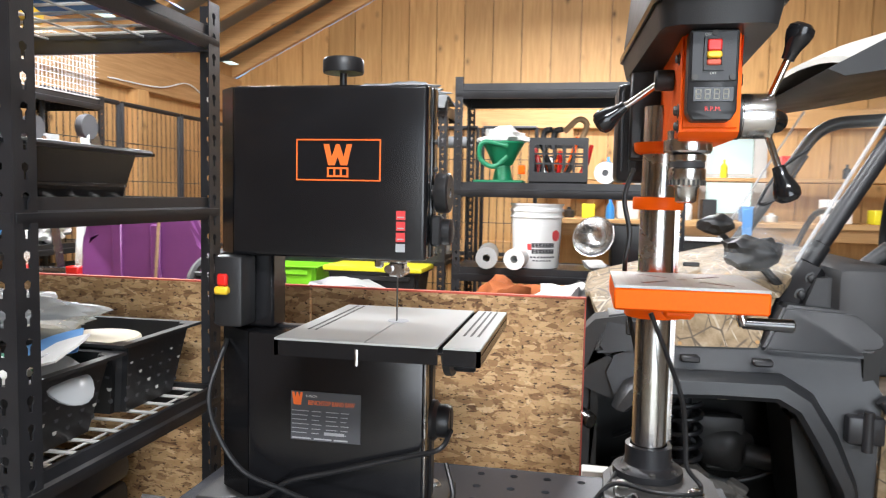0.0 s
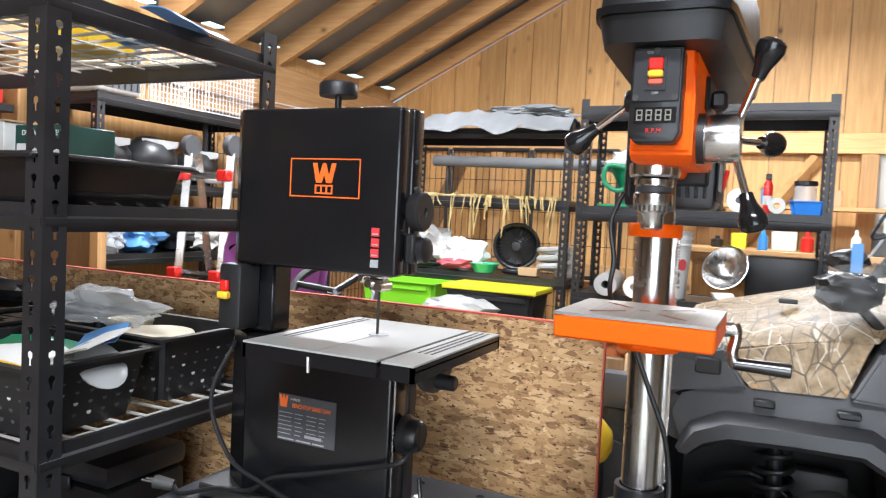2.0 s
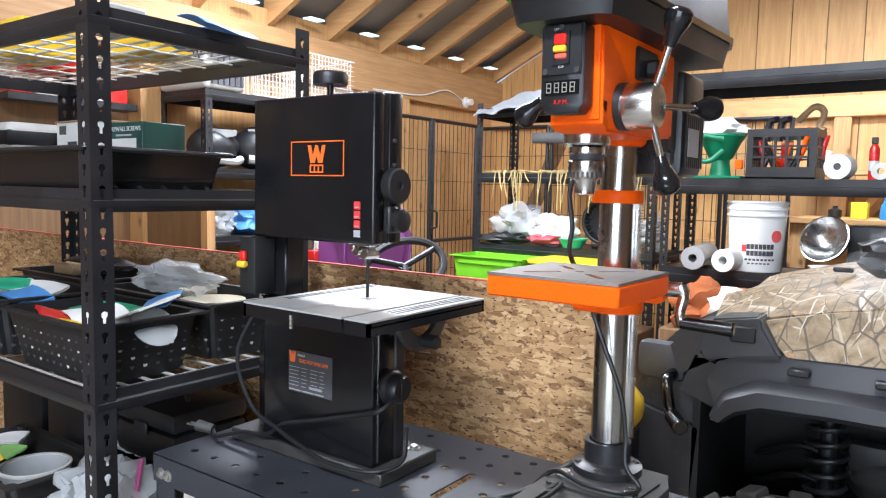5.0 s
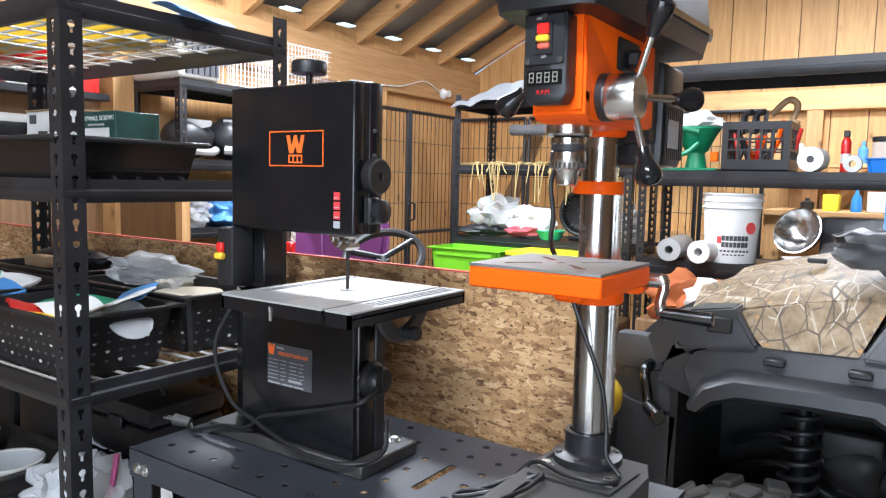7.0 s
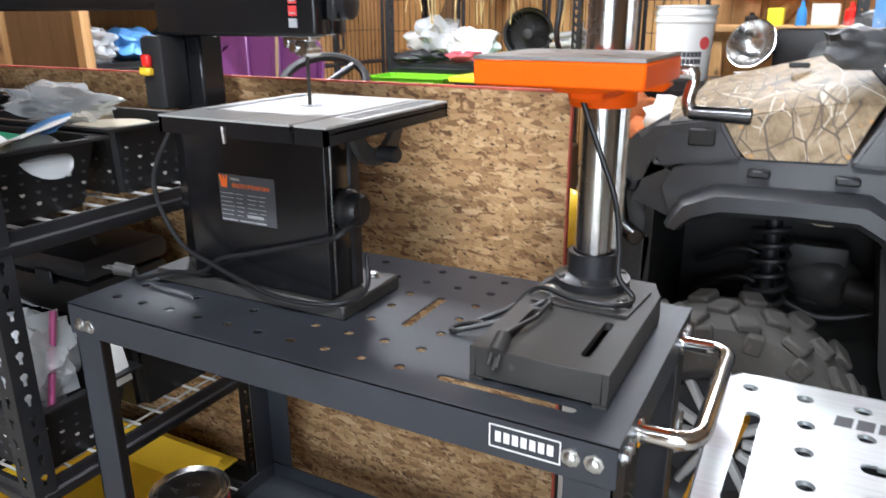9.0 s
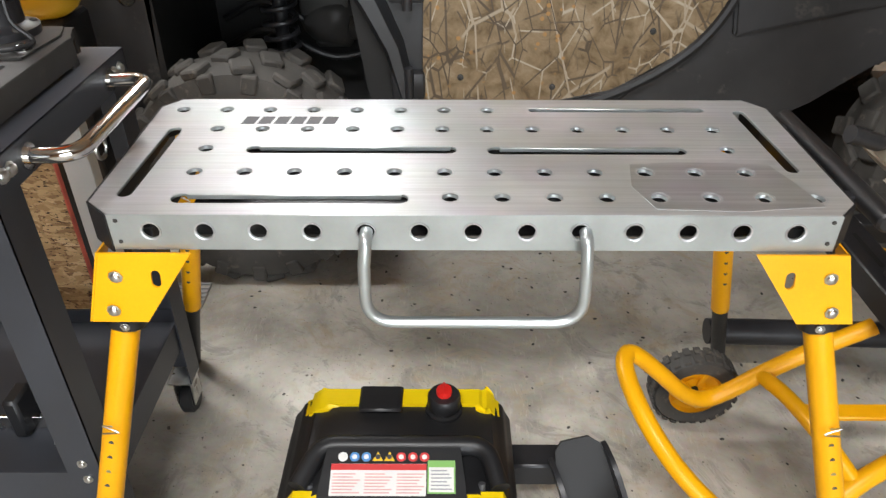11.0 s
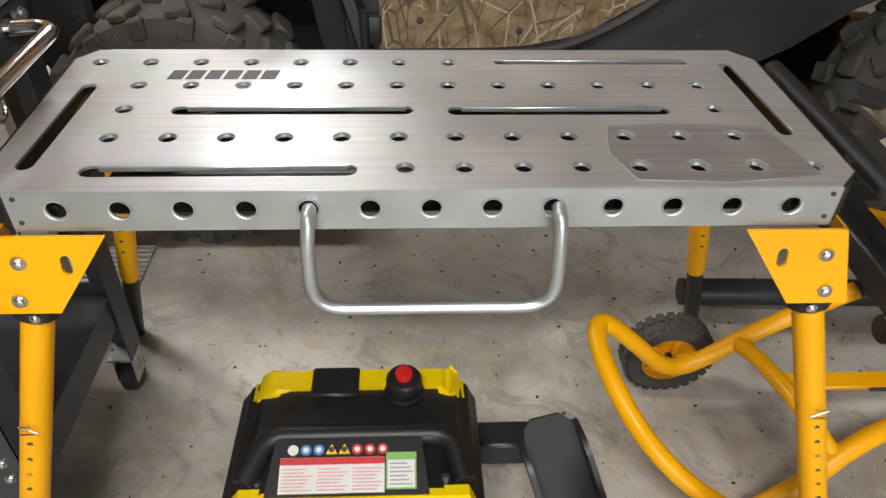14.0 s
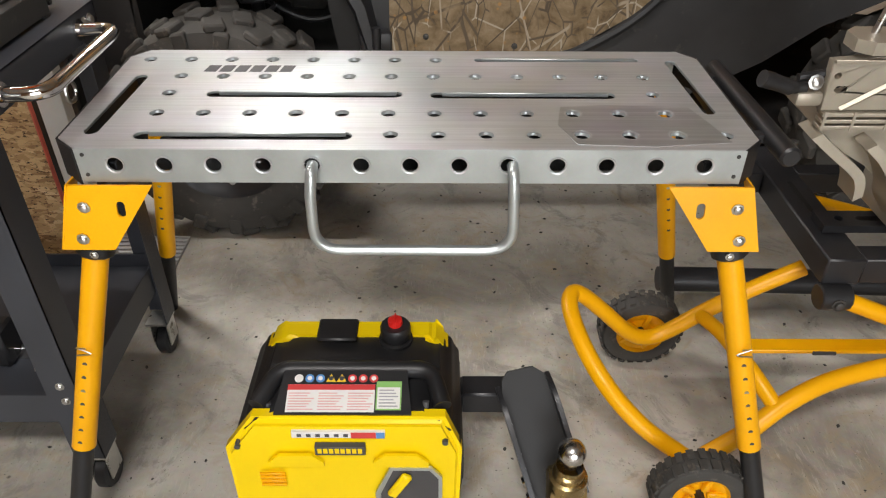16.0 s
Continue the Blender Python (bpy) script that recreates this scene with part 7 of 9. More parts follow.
part("belly_pan", box(0.1, 2.9, 2.15, 3.15, 0.26, 0.30, 0.01), UTVBLACK, utv)
# nose and bumper
ns = plate([(0.02, 0.62), (0.145, 0.60), (0.20, 1.04), (0.13, 1.13), (0.03, 1.03), (-0.03, 0.85)], [], (0, 2.02, 0), (1, 0, 0), (0, 0, 1), 1.26)
bmesh.ops.bevel(ns, geom=ns.edges[:], offset=0.02, segments=2, affect="EDGES")
nose = part("nose", ns, UTVBLACK, utv, "black moulded nose")
part("headlight", box(0.0, 0.14, 1.995, 2.05, 0.97, 1.07, 0.02, seg=2), DARKPRINTHOLE, utv, "dark smoked headlight")
part("corner_trim", plate([(0.10, 1.07), (0.17, 1.14), (0.32, 1.165), (0.345, 1.10), (0.22, 1.05), (0.13, 1.0)], [], (0, 1.975, 0), (1, 0, 0), (0, 0, 1), 0.12), UTVBLACK, nose)
part("skid_panel", plate([(0.04, 0.50), (0.15, 0.48), (0.18, 0.86), (0.0, 0.90), (-0.03, 0.72)], [], (0, 1.99, 0), (1, 0, 0), (0, 0, 1), 0.06), UTVBLACK, utv)
bp = sweep(round_corners([(0.10, 2.40, 1.01), (0.106, 1.93, 0.988), (0.116, 1.95, 0.897), (0.155, 1.895, 0.889)], 0.03, 6), 0.016, 14)
cyl((0.125, 1.937, 0.895), (0.168, 1.878, 0.887), 0.021, seg=18, bev=0.004, bm=bp)
part("bumper", bp, DARKCHROME, utv, "dark steel brush guard tube")
part("well_front", box(0.165, 0.185, 1.99, 2.555, 0.28, 1.0), SHADEBLACK, utv)
part("tow_hook", sweep([(-0.02, 2.1, 0.62), (-0.04, 2.08, 0.55), (-0.03, 2.1, 0.50), (-0.01, 2.1, 0.53)], 0.01, 8), BLACKSTEEL, utv)
# hood: crowned camouflage skin, raised black shoulders
bm = bmesh.new()
NX, NY = 22, 22
g = []
for i in range(NX + 1):
    r = []
    for j in range(NY + 1):
        s, t = i / NX, j / NY
        y = 2.06 + (3.24 - 2.06) * t
        edge = 1 - (2 * t - 1) ** 6
        x = 0.14 + (0.66 - 0.13 * (2 * t - 1) ** 4) * s + 0.05 * (2 * t - 1) ** 2 * (1 - s)
        z = 1.125 + 0.10 * s ** 0.85 + 0.085 * edge * (0.35 + 0.65 * s) + 0.022 * math.exp(-((abs(t - 0.5) - 0.27) / 0.07) ** 2)
        r.append(bm.verts.new((x, y, z)))
    g.append(r)
for i in range(NX):
    for j in range(NY):
        bm.faces.new((g[i][j], g[i + 1][j], g[i + 1][j + 1], g[i][j + 1]))
ext = bmesh.ops.extrude_face_region(bm, geom=bm.faces[:])
bmesh.ops.translate(bm, verts=[q for q in ext["geom"] if isinstance(q, bmesh.types.BMVert)], vec=(0, 0, -0.015))
hood = part("hood", bm, CAMO, utv, "glossy camouflage printed hood")
bm = plate([(0.392, 1.080), (0.602, 1.086), (0.65, 1.19), (0.665, 1.213), (0.62, 1.208), (0.48, 1.188), (0.31, 1.15)], [], (0, 1.975, 0), (1, 0, 0), (0, 0, 1), 0.03)
for v in bm.verts:
    v.co.y += max(0.0, v.co.z - 1.085) * 0.72
part("hood_side", bm, CAMO, utv, "camouflage side of the hood")
part("cowl", plate([(0.70, 1.10), (0.82, 1.11), (0.84, 1.27), (0.76, 1.265)], [], (0, 2.05, 0), (1, 0, 0), (0, 0, 1), 1.20), UTVBLACK, utv, "black cowl moulding")
for nm_, pts in (("front_shoulder", [(0.17, 1.05), (0.385, 1.078), (0.318, 1.168), (0.20, 1.15)]), ("rear_shoulder", [(0.607, 1.084), (0.875, 1.075), (0.915, 1.12), (0.84, 1.188), (0.672, 1.198)])):
    bm = plate(pts, [], (0, 1.952, 0), (1, 0, 0), (0, 0, 1), 0.16)
    for v in bm.verts:
        v.co.y += max(0.0, v.co.z - 1.09) * 0.45
    bmesh.ops.bevel(bm, geom=[e for e in bm.edges if e.calc_length() > 0.05], offset=0.008, segments=2, affect="EDGES")
    sh_ = part(nm_, bm, FENDER, utv, "raised black moulding beside the hood")
# Dark block stands in for the shade of the notch.
part("shoulder_notch", box(0.255, 0.318, 1.962, 1.975, 1.103, 1.143, 0.004), SHADEBLACK, utv)
part("lower_cheek", plate([(0.13, 0.96), (0.225, 0.925), (0.235, 1.03), (0.17, 1.06)], [], (0, 1.975, 0), (1, 0, 0), (0, 0, 1), 0.10), UTVBLACK, utv)
part("hood_latch", box(0.44, 0.49, 2.30, 2.32, 1.265, 1.278, 0.003), BLACKPLASTIC, hood)
# wheel
def big_wheel(cx, cy, cz, r, w):
    ty = lathe([(r * 0.58, -w * 0.42), (r * 0.66, -w * 0.50), (r * 0.82, -w * 0.52), (r * 0.93, -w * 0.46), (r * 0.955, -w * 0.3), (r * 0.955, w * 0.3), (r * 0.93, w * 0.46), (r * 0.8, w * 0.52), (r * 0.5, w * 0.42)], (cx, cy, cz), (0, 1, 0), 40)
    lugs = []
    for i in range(17):
        for s, ph in ((-0.33, 0.0), (0.0, 0.5), (0.33, 0.0)):
            a = 2 * math.pi * (i + ph) / 17
            m = Matrix.Translation((cx, cy + s * w, cz)) @ Matrix.Rotation(a, 4, "Y") @ Matrix.Rotation(0.35 * (1 if i % 2 else -1), 4, "X")
            lugs.append(box(r * 0.93, r * 1.0, -w * 0.14, w * 0.14, -r * 0.085, r * 0.085, 0.006, m=m))
        m = Matrix.Translation((cx, cy - w * 0.47, cz)) @ Matrix.Rotation(2 * math.pi * (i + 0.25) / 17, 4, "Y")
        lugs.append(box(r * 0.80, r * 0.95, -w * 0.07, w * 0.05, -r * 0.06, r * 0.06, 0.005, m=m))
    wh = part("wheel", ty, TYRE, utv, "chunky dusty off-road tyre")
    for lb_ in lugs:
        part("tread_block", lb_, TYRE, wh)
    rm = lathe([(0, -w * 0.25), (r * 0.10, -w * 0.27), (r * 0.18, -w * 0.20), (r * 0.46, -w * 0.24), (r * 0.54, -w * 0.40), (r * 0.60, -w * 0.44), (r * 0.605, -w * 0.40), (r * 0.58, w * 0.40), (0, w * 0.2)], (cx, cy, cz), (0, 1, 0), 36)
    rim_ = part("rim", rm, BLACKSTEEL, wh, "black rim")
    for i in range(12):
        m = Matrix.Translation((cx, cy, cz)) @ Matrix.Rotation(2 * math.pi * i / 12, 4, "Y")
        part("spoke", box(r * 0.17, r * 0.53, -w * 0.33, -w * 0.22, -r * 0.03, r * 0.03, 0.004, m=m), GREYPLASTIC, wh, "grey rim spoke")


big_wheel(0.392, 2.05, 0.345, 0.345, 0.25)
big_wheel(0.385, 3.215, 0.345, 0.345, 0.25)
big_wheel(2.52, 2.12, 0.345, 0.345, 0.27)
big_wheel(2.45, 3.215, 0.345, 0.345, 0.27)
# suspension
hx = [(0.46 + 0.05 * math.cos(a), 2.26 + 0.05 * math.sin(a), 0.58 + a * 0.0066) for a in [2 * math.pi * i / 12 for i in range(12 * 7)]]
sp = part("coil_spring", sweep(hx, 0.008, 8), BLACKSTEEL, utv, "black coil spring")
part("damper", cyl((0.46, 2.26, 0.48), (0.46, 2.28, 0.98), 0.022, seg=16), BLACKSTEEL, utv)
part("spring_seat", lathe([(0, 0), (0.06, 0), (0.062, 0.008), (0, 0.012)], (0.46, 2.26, 0.568), (0, 0, 1), 20), MACHINED, utv)
for x in (0.28, 0.56):
    part("control_arm", cyl((x, 2.42, 0.46), (0.40, 2.16, 0.40), 0.018, seg=10), BLACKSTEEL, utv)
for z_, y_ in ((0.62, 2.40), (0.70, 2.41), (0.90, 2.41)):
    part("hose", sweep(smooth_line([(0.25, y_, z_), (0.40, y_ - 0.04, z_ + 0.06), (0.60, y_ - 0.02, z_ - 0.03), (0.80, y_, z_ + 0.02)], 5), 0.010, 8), BLACKPLASTIC, utv)
part("knuckle", box(0.33, 0.47, 2.17, 2.25, 0.36, 0.56, 0.02, seg=2), CASTIRON, utv, "dull cast knuckle")
part("tie_rod", cyl((0.50, 2.40, 0.60), (0.55, 2.14, 0.48), 0.012, seg=10), MACHINED, utv, "steel tie rod")
part("rust_bracket", box(0.54, 0.66, 2.38, 2.415, 0.62, 0.68, 0.01), CASTIRON, utv)
part("brake_reservoir", cyl((0.58, 2.36, 0.86), (0.58, 2.36, 0.95), 0.03, seg=14), CREAM, utv, "translucent reservoir")
part("steering_gear", box(0.50, 0.66, 2.36, 2.42, 0.72, 0.80, 0.015, seg=2), CASTIRON, utv, "dull metal steering gear")
part("mud_flap", plate([(0.70, 0.90), (0.86, 0.95), (0.86, 0.42), (0.80, 0.42), (0.74, 0.62)], [], (0, 2.0, 0), (1, 0, 0), (0, 0, 1), 0.30), SHADEBLACK, utv)
# door
dr_ = [(0.905, 0.985), (0.965, 0.955), (1.70, 1.035), (1.68, 0.86), (1.60, 0.755), (1.415, 0.648), (1.25, 0.615), (0.897, 0.606)]
bm = plate(dr_[::-1], [], (0, 1.925, 0), (1, 0, 0), (0, 0, 1), 0.02)
door = part("door_panel", bm, CAMO, utv, "camouflage printed door")
part("door_rail", sweep(smooth_line([(0.895, 1.92, 0.985), (0.93, 1.918, 0.955), (1.0, 1.918, 0.962), (1.35, 1.918, 1.005), (1.72, 1.918, 1.045)], 5), 0.017, 10), BLACKPLASTIC, door, "black door top rail")
part("door_frame", sweep(smooth_line([(1.71, 1.925, 1.04), (1.695, 1.925, 0.88), (1.60, 1.925, 0.745), (1.42, 1.925, 0.637), (1.25, 1.925, 0.603), (0.90, 1.925, 0.595)], 5), 0.014, 8), BLACKPLASTIC, door)
for z in (0.66, 0.905):
    hg = box(0.815, 0.905, 1.905, 1.945, z - 0.035, z + 0.035, 0.008, seg=2)
    cyl((0.862, 1.905, z - 0.05), (0.862, 1.905, z + 0.05), 0.013, seg=12, bm=hg)
    part("hinge", hg, BLACKSTEEL, utv, "black door hinge")
for x, z in ((1.25, 0.655), (1.0, 0.68), (1.5, 0.80)):
    part("door_bolt", bolt((x, 1.924, z), (0, -1, 0), 0.006), CASTIRON, door)
# rocker and rear body
rk_ = plate([(0.85, 0.60), (1.25, 0.597), (1.42, 0.632), (1.61, 0.74), (1.70, 0.86), (1.73, 1.03), (2.10, 1.10), (2.75, 1.08), (2.75, 0.80), (2.62, 0.78), (2.5, 0.80), (2.3, 0.78), (2.12, 0.70), (1.98, 0.60), (1.70, 0.46), (1.40, 0.34), (0.90, 0.33), (0.84, 0.42)], [], (0, 1.96, 0), (1, 0, 0), (0, 0, 1), 0.03)
part("rocker_panel", rk_, UTVBLACK, utv, "black sill and rear moulding")
part("body_crease", sweep(smooth_line([(1.18, 1.955, 0.40), (1.35, 1.95, 0.53), (1.46, 1.95, 0.64), (1.52, 1.952, 0.70)], 5), 0.012, 6), UTVBLACK, utv)
sd = plate([(1.72, 0.78), (2.1, 0.86), (2.3, 0.98), (2.2, 1.08), (1.74, 1.02), (1.70, 0.90)], [], (0, 1.94, 0), (1, 0, 0), (0, 0, 1), 0.025)
bmesh.ops.bevel(sd, geom=sd.edges[:], offset=0.008, segments=2, affect="EDGES")
part("seat_base", sd, UTVBLACK, utv, "black moulded seat side")
part("cabin_floor", box(0.9, 1.9, 1.99, 3.3, 0.33, 0.40), UTVBLACK, utv)
part("seat", box(1.45, 1.95, 2.05, 3.25, 0.62, 0.86, 0.05, seg=3), BLACKPLASTIC, utv, "black bench seat")
part("seat_back", box(1.86, 2.0, 2.05, 3.25, 0.84, 1.36, 0.05, seg=3), BLACKPLASTIC, utv)
part("dashboard", box(0.80, 0.98, 2.0, 3.3, 1.02, 1.30, 0.03, seg=2), UTVBLACK, utv)
part("rear_bed", box(2.05, 2.95, 1.98, 3.32, 0.85, 1.12, 0.02), UTVBLACK, utv)
sw_ = sweep([(1.06 + 0.07 * math.cos(a) * 0.5, 2.38 + 0.17 * math.cos(a), 1.33 + 0.17 * math.sin(a)) for a in [2 * math.pi * i / 28 for i in range(28)]], 0.014, 8, None, True)
part("steering_wheel", sw_, BLACKPLASTIC, utv, "black steering wheel")
part("steering_column", cyl((1.06, 2.38, 1.33), (0.93, 2.38, 1.22), 0.03, seg=10), BLACKPLASTIC, utv)
part("grab_bar", sweep(smooth_line([(0.96, 2.75, 1.28), (1.02, 2.8, 1.42), (1.02, 3.05, 1.42), (0.96, 3.1, 1.28)], 5), 0.012, 8), BLACKPLASTIC, utv)
# cage, roof, windshield
ws = plate([(2.02, 0), (3.28, 0), (3.20, 0.60), (2.10, 0.60)], [], (0.70, 0, 1.29), (0, 1, 0), Vector((0.5, 0, 0.86)).normalized(), 0.005)
o_ = part("windshield", ws, CLEAR, utv, "clear plastic windshield")
o_.visible_shadow = False
for y in (2.03, 3.27):
    part("windshield_edge", cyl((0.70, y, 1.31), (1.0, y + (0.07 if y < 2.5 else -0.07), 1.82), 0.005, seg=8), BAGPLASTIC, utv, "clear windshield edge")
bm = bmesh.new()
g = []
for i in range(15):
    s = i / 14
    r = []
    for j in range(15):
        t = j / 14
        yy = 2.12 + 1.06 * t
        zz = 1.82 + 0.12 * min(1, s * 3.2) ** 0.7 + 0.05 * (1 - (2 * t - 1) ** 4)
        r.append(bm.verts.new((0.79 + 1.31 * s + 0.07 * (2 * t - 1) ** 2 * (1 - s), yy, zz)))
    g.append(r)
for i in range(14):
    for j in range(14):
        bm.faces.new((g[i][j], g[i + 1][j], g[i + 1][j + 1], g[i][j + 1]))
ext = bmesh.ops.extrude_face_region(bm, geom=bm.faces[:])
bmesh.ops.translate(bm, verts=[q for q in ext["geom"] if isinstance(q, bmesh.types.BMVert)], vec=(0, 0, 0.018))
rf = part("roof", bm, PALEGREY, utv, "pale roof panel")
vs_ = plate([(0.775, 1.815), (0.82, 1.796), (1.02, 1.825), (1.3, 1.875), (1.3, 1.905), (0.93, 1.897)], [], (0, 2.11, 0), (1, 0, 0), (0, 0, 1), 1.08)
part("roof_lining", vs_, BLACKPLASTIC, utv, "black roof edge and lining")
# wrapped mirrors and lamps on the cowl
for x, y, z, s in ((0.60, 2.09, 1.325, 1.1), (0.66, 3.1, 1.37, 0.95)):
    mr = part("side_mirror", blob((x, y, z), (0.075 * s, 0.05 * s, 0.042 * s), x * 9, 0.22, 3), BLACKPLASTIC, utv, "black folded side mirror")
    part("mirror_arm", cyl((x + 0.02, y, z - 0.03), (x + 0.09, y + 0.01, z - 0.10), 0.012, seg=8), BLACKPLASTIC, mr)
part("wrap", blob((0.62, 2.09, 1.32), (0.105, 0.08, 0.062), 41, 0.35, 4), CLEAR, utv, "clear wrap round the mirror")
part("hanging_strap", sweep(smooth_line([(0.80, 2.35, 1.62), (0.72, 2.33, 1.56), (0.66, 2.33, 1.46), (0.72, 2.34, 1.48), (0.80, 2.36, 1.60)], 5), 0.005, 8), BLACKPLASTIC, utv)
part("hanging_tag", box(0.615, 0.645, 2.33, 2.334, 1.36, 1.44, 0.002), BLUEPRINT, utv, "blue tag on the windshield")
# castings and ducts deep in the wheel well
part("differential", blob((0.60, 2.40, 0.70), (0.10, 0.06, 0.075), 151, 0.12, 3), CASTIRON, utv, "dull grey gear casting")
part("gear_flange", cyl((0.66, 2.36, 0.69), (0.75, 2.34, 0.68), 0.035, seg=16, bev=0.005), CASTIRON, utv)
part("air_duct", sweep(smooth_line([(0.66, 2.30, 1.0), (0.74, 2.28, 0.92), (0.80, 2.30, 0.80), (0.83, 2.32, 0.62)], 5), 0.055, 12), UTVBLACK, utv, "ribbed black air duct")
part("well_liner", plate([(0.66, 0.99), (0.86, 0.99), (0.86, 0.58), (0.83, 0.50), (0.78, 0.72)], [], (0, 2.10, 0), (1, 0, 0), (0, 0, 1), 0.20), UTVBLACK, utv, "scuffed liner flap")
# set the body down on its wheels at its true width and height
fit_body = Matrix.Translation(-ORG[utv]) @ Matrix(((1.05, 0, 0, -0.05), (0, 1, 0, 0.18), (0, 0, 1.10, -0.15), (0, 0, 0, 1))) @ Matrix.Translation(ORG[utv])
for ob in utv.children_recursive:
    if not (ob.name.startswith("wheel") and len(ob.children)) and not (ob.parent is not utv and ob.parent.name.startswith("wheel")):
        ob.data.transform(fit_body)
for y, k in ((2.30, 1), (3.38, -1)):
    foot = Vector((0.645, y, 1.105))
    way = Vector((0.507, 0.088 * k, 0.858))
    top_ = foot + way * 0.80
    part("cage_tube", sweep(round_corners([foot, top_, (2.1, y + 0.08 * k, 1.86), (2.2, y, 1.05)], 0.10, 6), 0.026, 14), BLACKSTEEL, utv, "black roll cage tube")
    part("cage_sleeve", cyl(foot + way * 0.20, foot + way * 0.27, 0.031, seg=16, bev=0.003), BLACKPLASTIC, utv)
    clamp = part("cage_mount", sweep([foot + Vector((0.02, -0.025 * k, 0.0)), foot + way * 0.19 + Vector((0.02, -0.025 * k, 0))], 0.036, 4), BLACKSTEEL, utv)
    for d in (0.10, 0.155):
        part("mount_bolt", bolt(foot + way * d + Vector((0.02, -0.052 * k, 0)), (0, -k, 0), 0.013), BLACKPLASTIC, clamp)

# ---- shelves and stores along the back ----
tarp_unit = shelving("shelving_unit", -1.93, -0.715, 4.15, 4.62, 2.02, (1.955, 1.535, 1.075, 0.45), "black steel shelving under a grey tarpaulin", False, "back shelving", 0.06)
crate_unit = shelving("shelving_unit", -0.665, 0.625, 4.12, 4.60, 2.14, (2.06, 1.50, 1.01, 0.5), "black steel shelving with a crate and bucket", False, "back shelving", 0.085)


def tarp_z(s, t):
    base_ = 2.0 + 0.045 * math.sin(s * 3.14) + 0.05 * noise.noise(Vector((s * 4, t * 2.5, 2.0))) + 0.03 * abs(noise.noise(Vector((s * 8 + t * 3, t * 6, 9.0)))) + 0.03 * s
    if t < 0.18:
        base_ -= (0.18 - t) * (0.35 + 0.6 * abs(noise.noise(Vector((s * 4, 3, 4)))))
    return max(base_, 1.99 if t > 0.18 else 1.88)


solid("tarpaulin", drape(-1.92, -0.72, 4.085, 4.60, tarp_z, 60, 24, 0.008), TARP, "crumpled grey tarpaulin folded over the top shelf", "tarpaulin")
solid("plastic_bag", blob((-1.05, 4.35, 2.10), (0.26, 0.13, 0.04), 51, 0.4, 4), TARP, "clear bag of grey cloth on the tarpaulin", "bag")
rnd = random.Random(9)
for i in range(46):
    x = -1.85 + rnd.random() * 1.08
    ln = 0.05 + rnd.random() * 0.20
    dx = (rnd.random() - 0.5) * 0.10
    z = 1.572
    pts = smooth_line([(x, 4.25, z), (x + dx * 0.3, 4.142, z + 0.008), (x + dx * 0.6, 4.132, z - ln * 0.5), (x + dx, 4.137, z - ln)], 4)
    solid("twine", sweep(pts, 0.0035, 5), TWINE, "loose straw twine hanging over the shelf edge", "twine", "twine strands")
for i in range(7):
    solid("twine", sweep(smooth_line([(-1.9 + i * 0.16, 4.18 + 0.05 * (i % 3), 1.574), (-1.8 + i * 0.16, 4.3, 1.582), (-1.66 + i * 0.16, 4.2, 1.574)], 5), 0.006, 6), TWINE, "bundle of straw twine along the shelf", "twine", "twine strands")
# middle shelf: bags, fan, bowl
SZ = 1.107
solid("plastic_bag", blob((-1.66, 4.28, SZ + 0.13), (0.17, 0.13, 0.12), 61, 0.35, 4, flat=1.0), BAGPLASTIC, "crumpled white plastic bag on the shelf", "bag", "back bags")
solid("plastic_bag", blob((-1.42, 4.30, SZ + 0.10), (0.16, 0.11, 0.095), 62, 0.35, 4), PAPER, "white bag with red print on the shelf", "bag", "back bags")
solid("red_packet", blob((-1.42, 4.21, SZ + 0.045), (0.13, 0.05, 0.035), 63, 0.3, 3), mat("faded_red", (0.55, 0.10, 0.13), 0.5), "pink and red packet on the shelf", "packet")
solid("black_cloth", blob((-1.72, 4.2, SZ + 0.035), (0.19, 0.06, 0.04), 64, 0.35, 3), BLACKPLASTIC, "black cloth on the shelf edge", "cloth")
solid("green_bowl", lathe([(0, 0), (0.06, 0), (0.085, 0.05), (0.092, 0.052), (0.092, 0.06), (0.08, 0.058), (0.055, 0.01), (0, 0.01)], (-1.245, 4.22, SZ), (0, 0, 1), 24), TEAL, "mint green plastic bowl on the shelf", "bowl")
solid("wood_block", box(-1.02, -0.90, 4.2, 4.28, SZ, SZ + 0.05, 0.004), CARDBOARD, "pale wood block on the shelf", "block")
fan = thing("fan", (-1.07, 4.33, SZ), "black round table fan on the shelf", "fan")
fc_ = Vector((-1.07, 4.30, SZ + 0.17))
fn_ = Vector((0.25, -1, 0.05)).normalized()
_, fu, fv = axes(fn_)
cage = sweep([fc_ + (fu * math.cos(a) + fv * math.sin(a)) * 0.135 for a in [2 * math.pi * i / 36 for i in range(36)]], 0.012, 8, None, True)
part("fan_ring", cage, BLACKPLASTIC, fan)
for i in range(30):
    a = 2 * math.pi * i / 30
    d = fu * math.cos(a) + fv * math.sin(a)
    part("grille_wire", sweep([fc_ + d * 0.03 + fn_ * 0.035, fc_ + d * 0.08 + fn_ * 0.03, fc_ + d * 0.133], 0.0022, 5), BLACKPLASTIC, fan)
part("fan_hub", lathe([(0, 0.04), (0.028, 0.036), (0.032, 0.02), (0.032, -0.05), (0, -0.06)], fc_, fn_, 18), BLACKPLASTIC, fan)
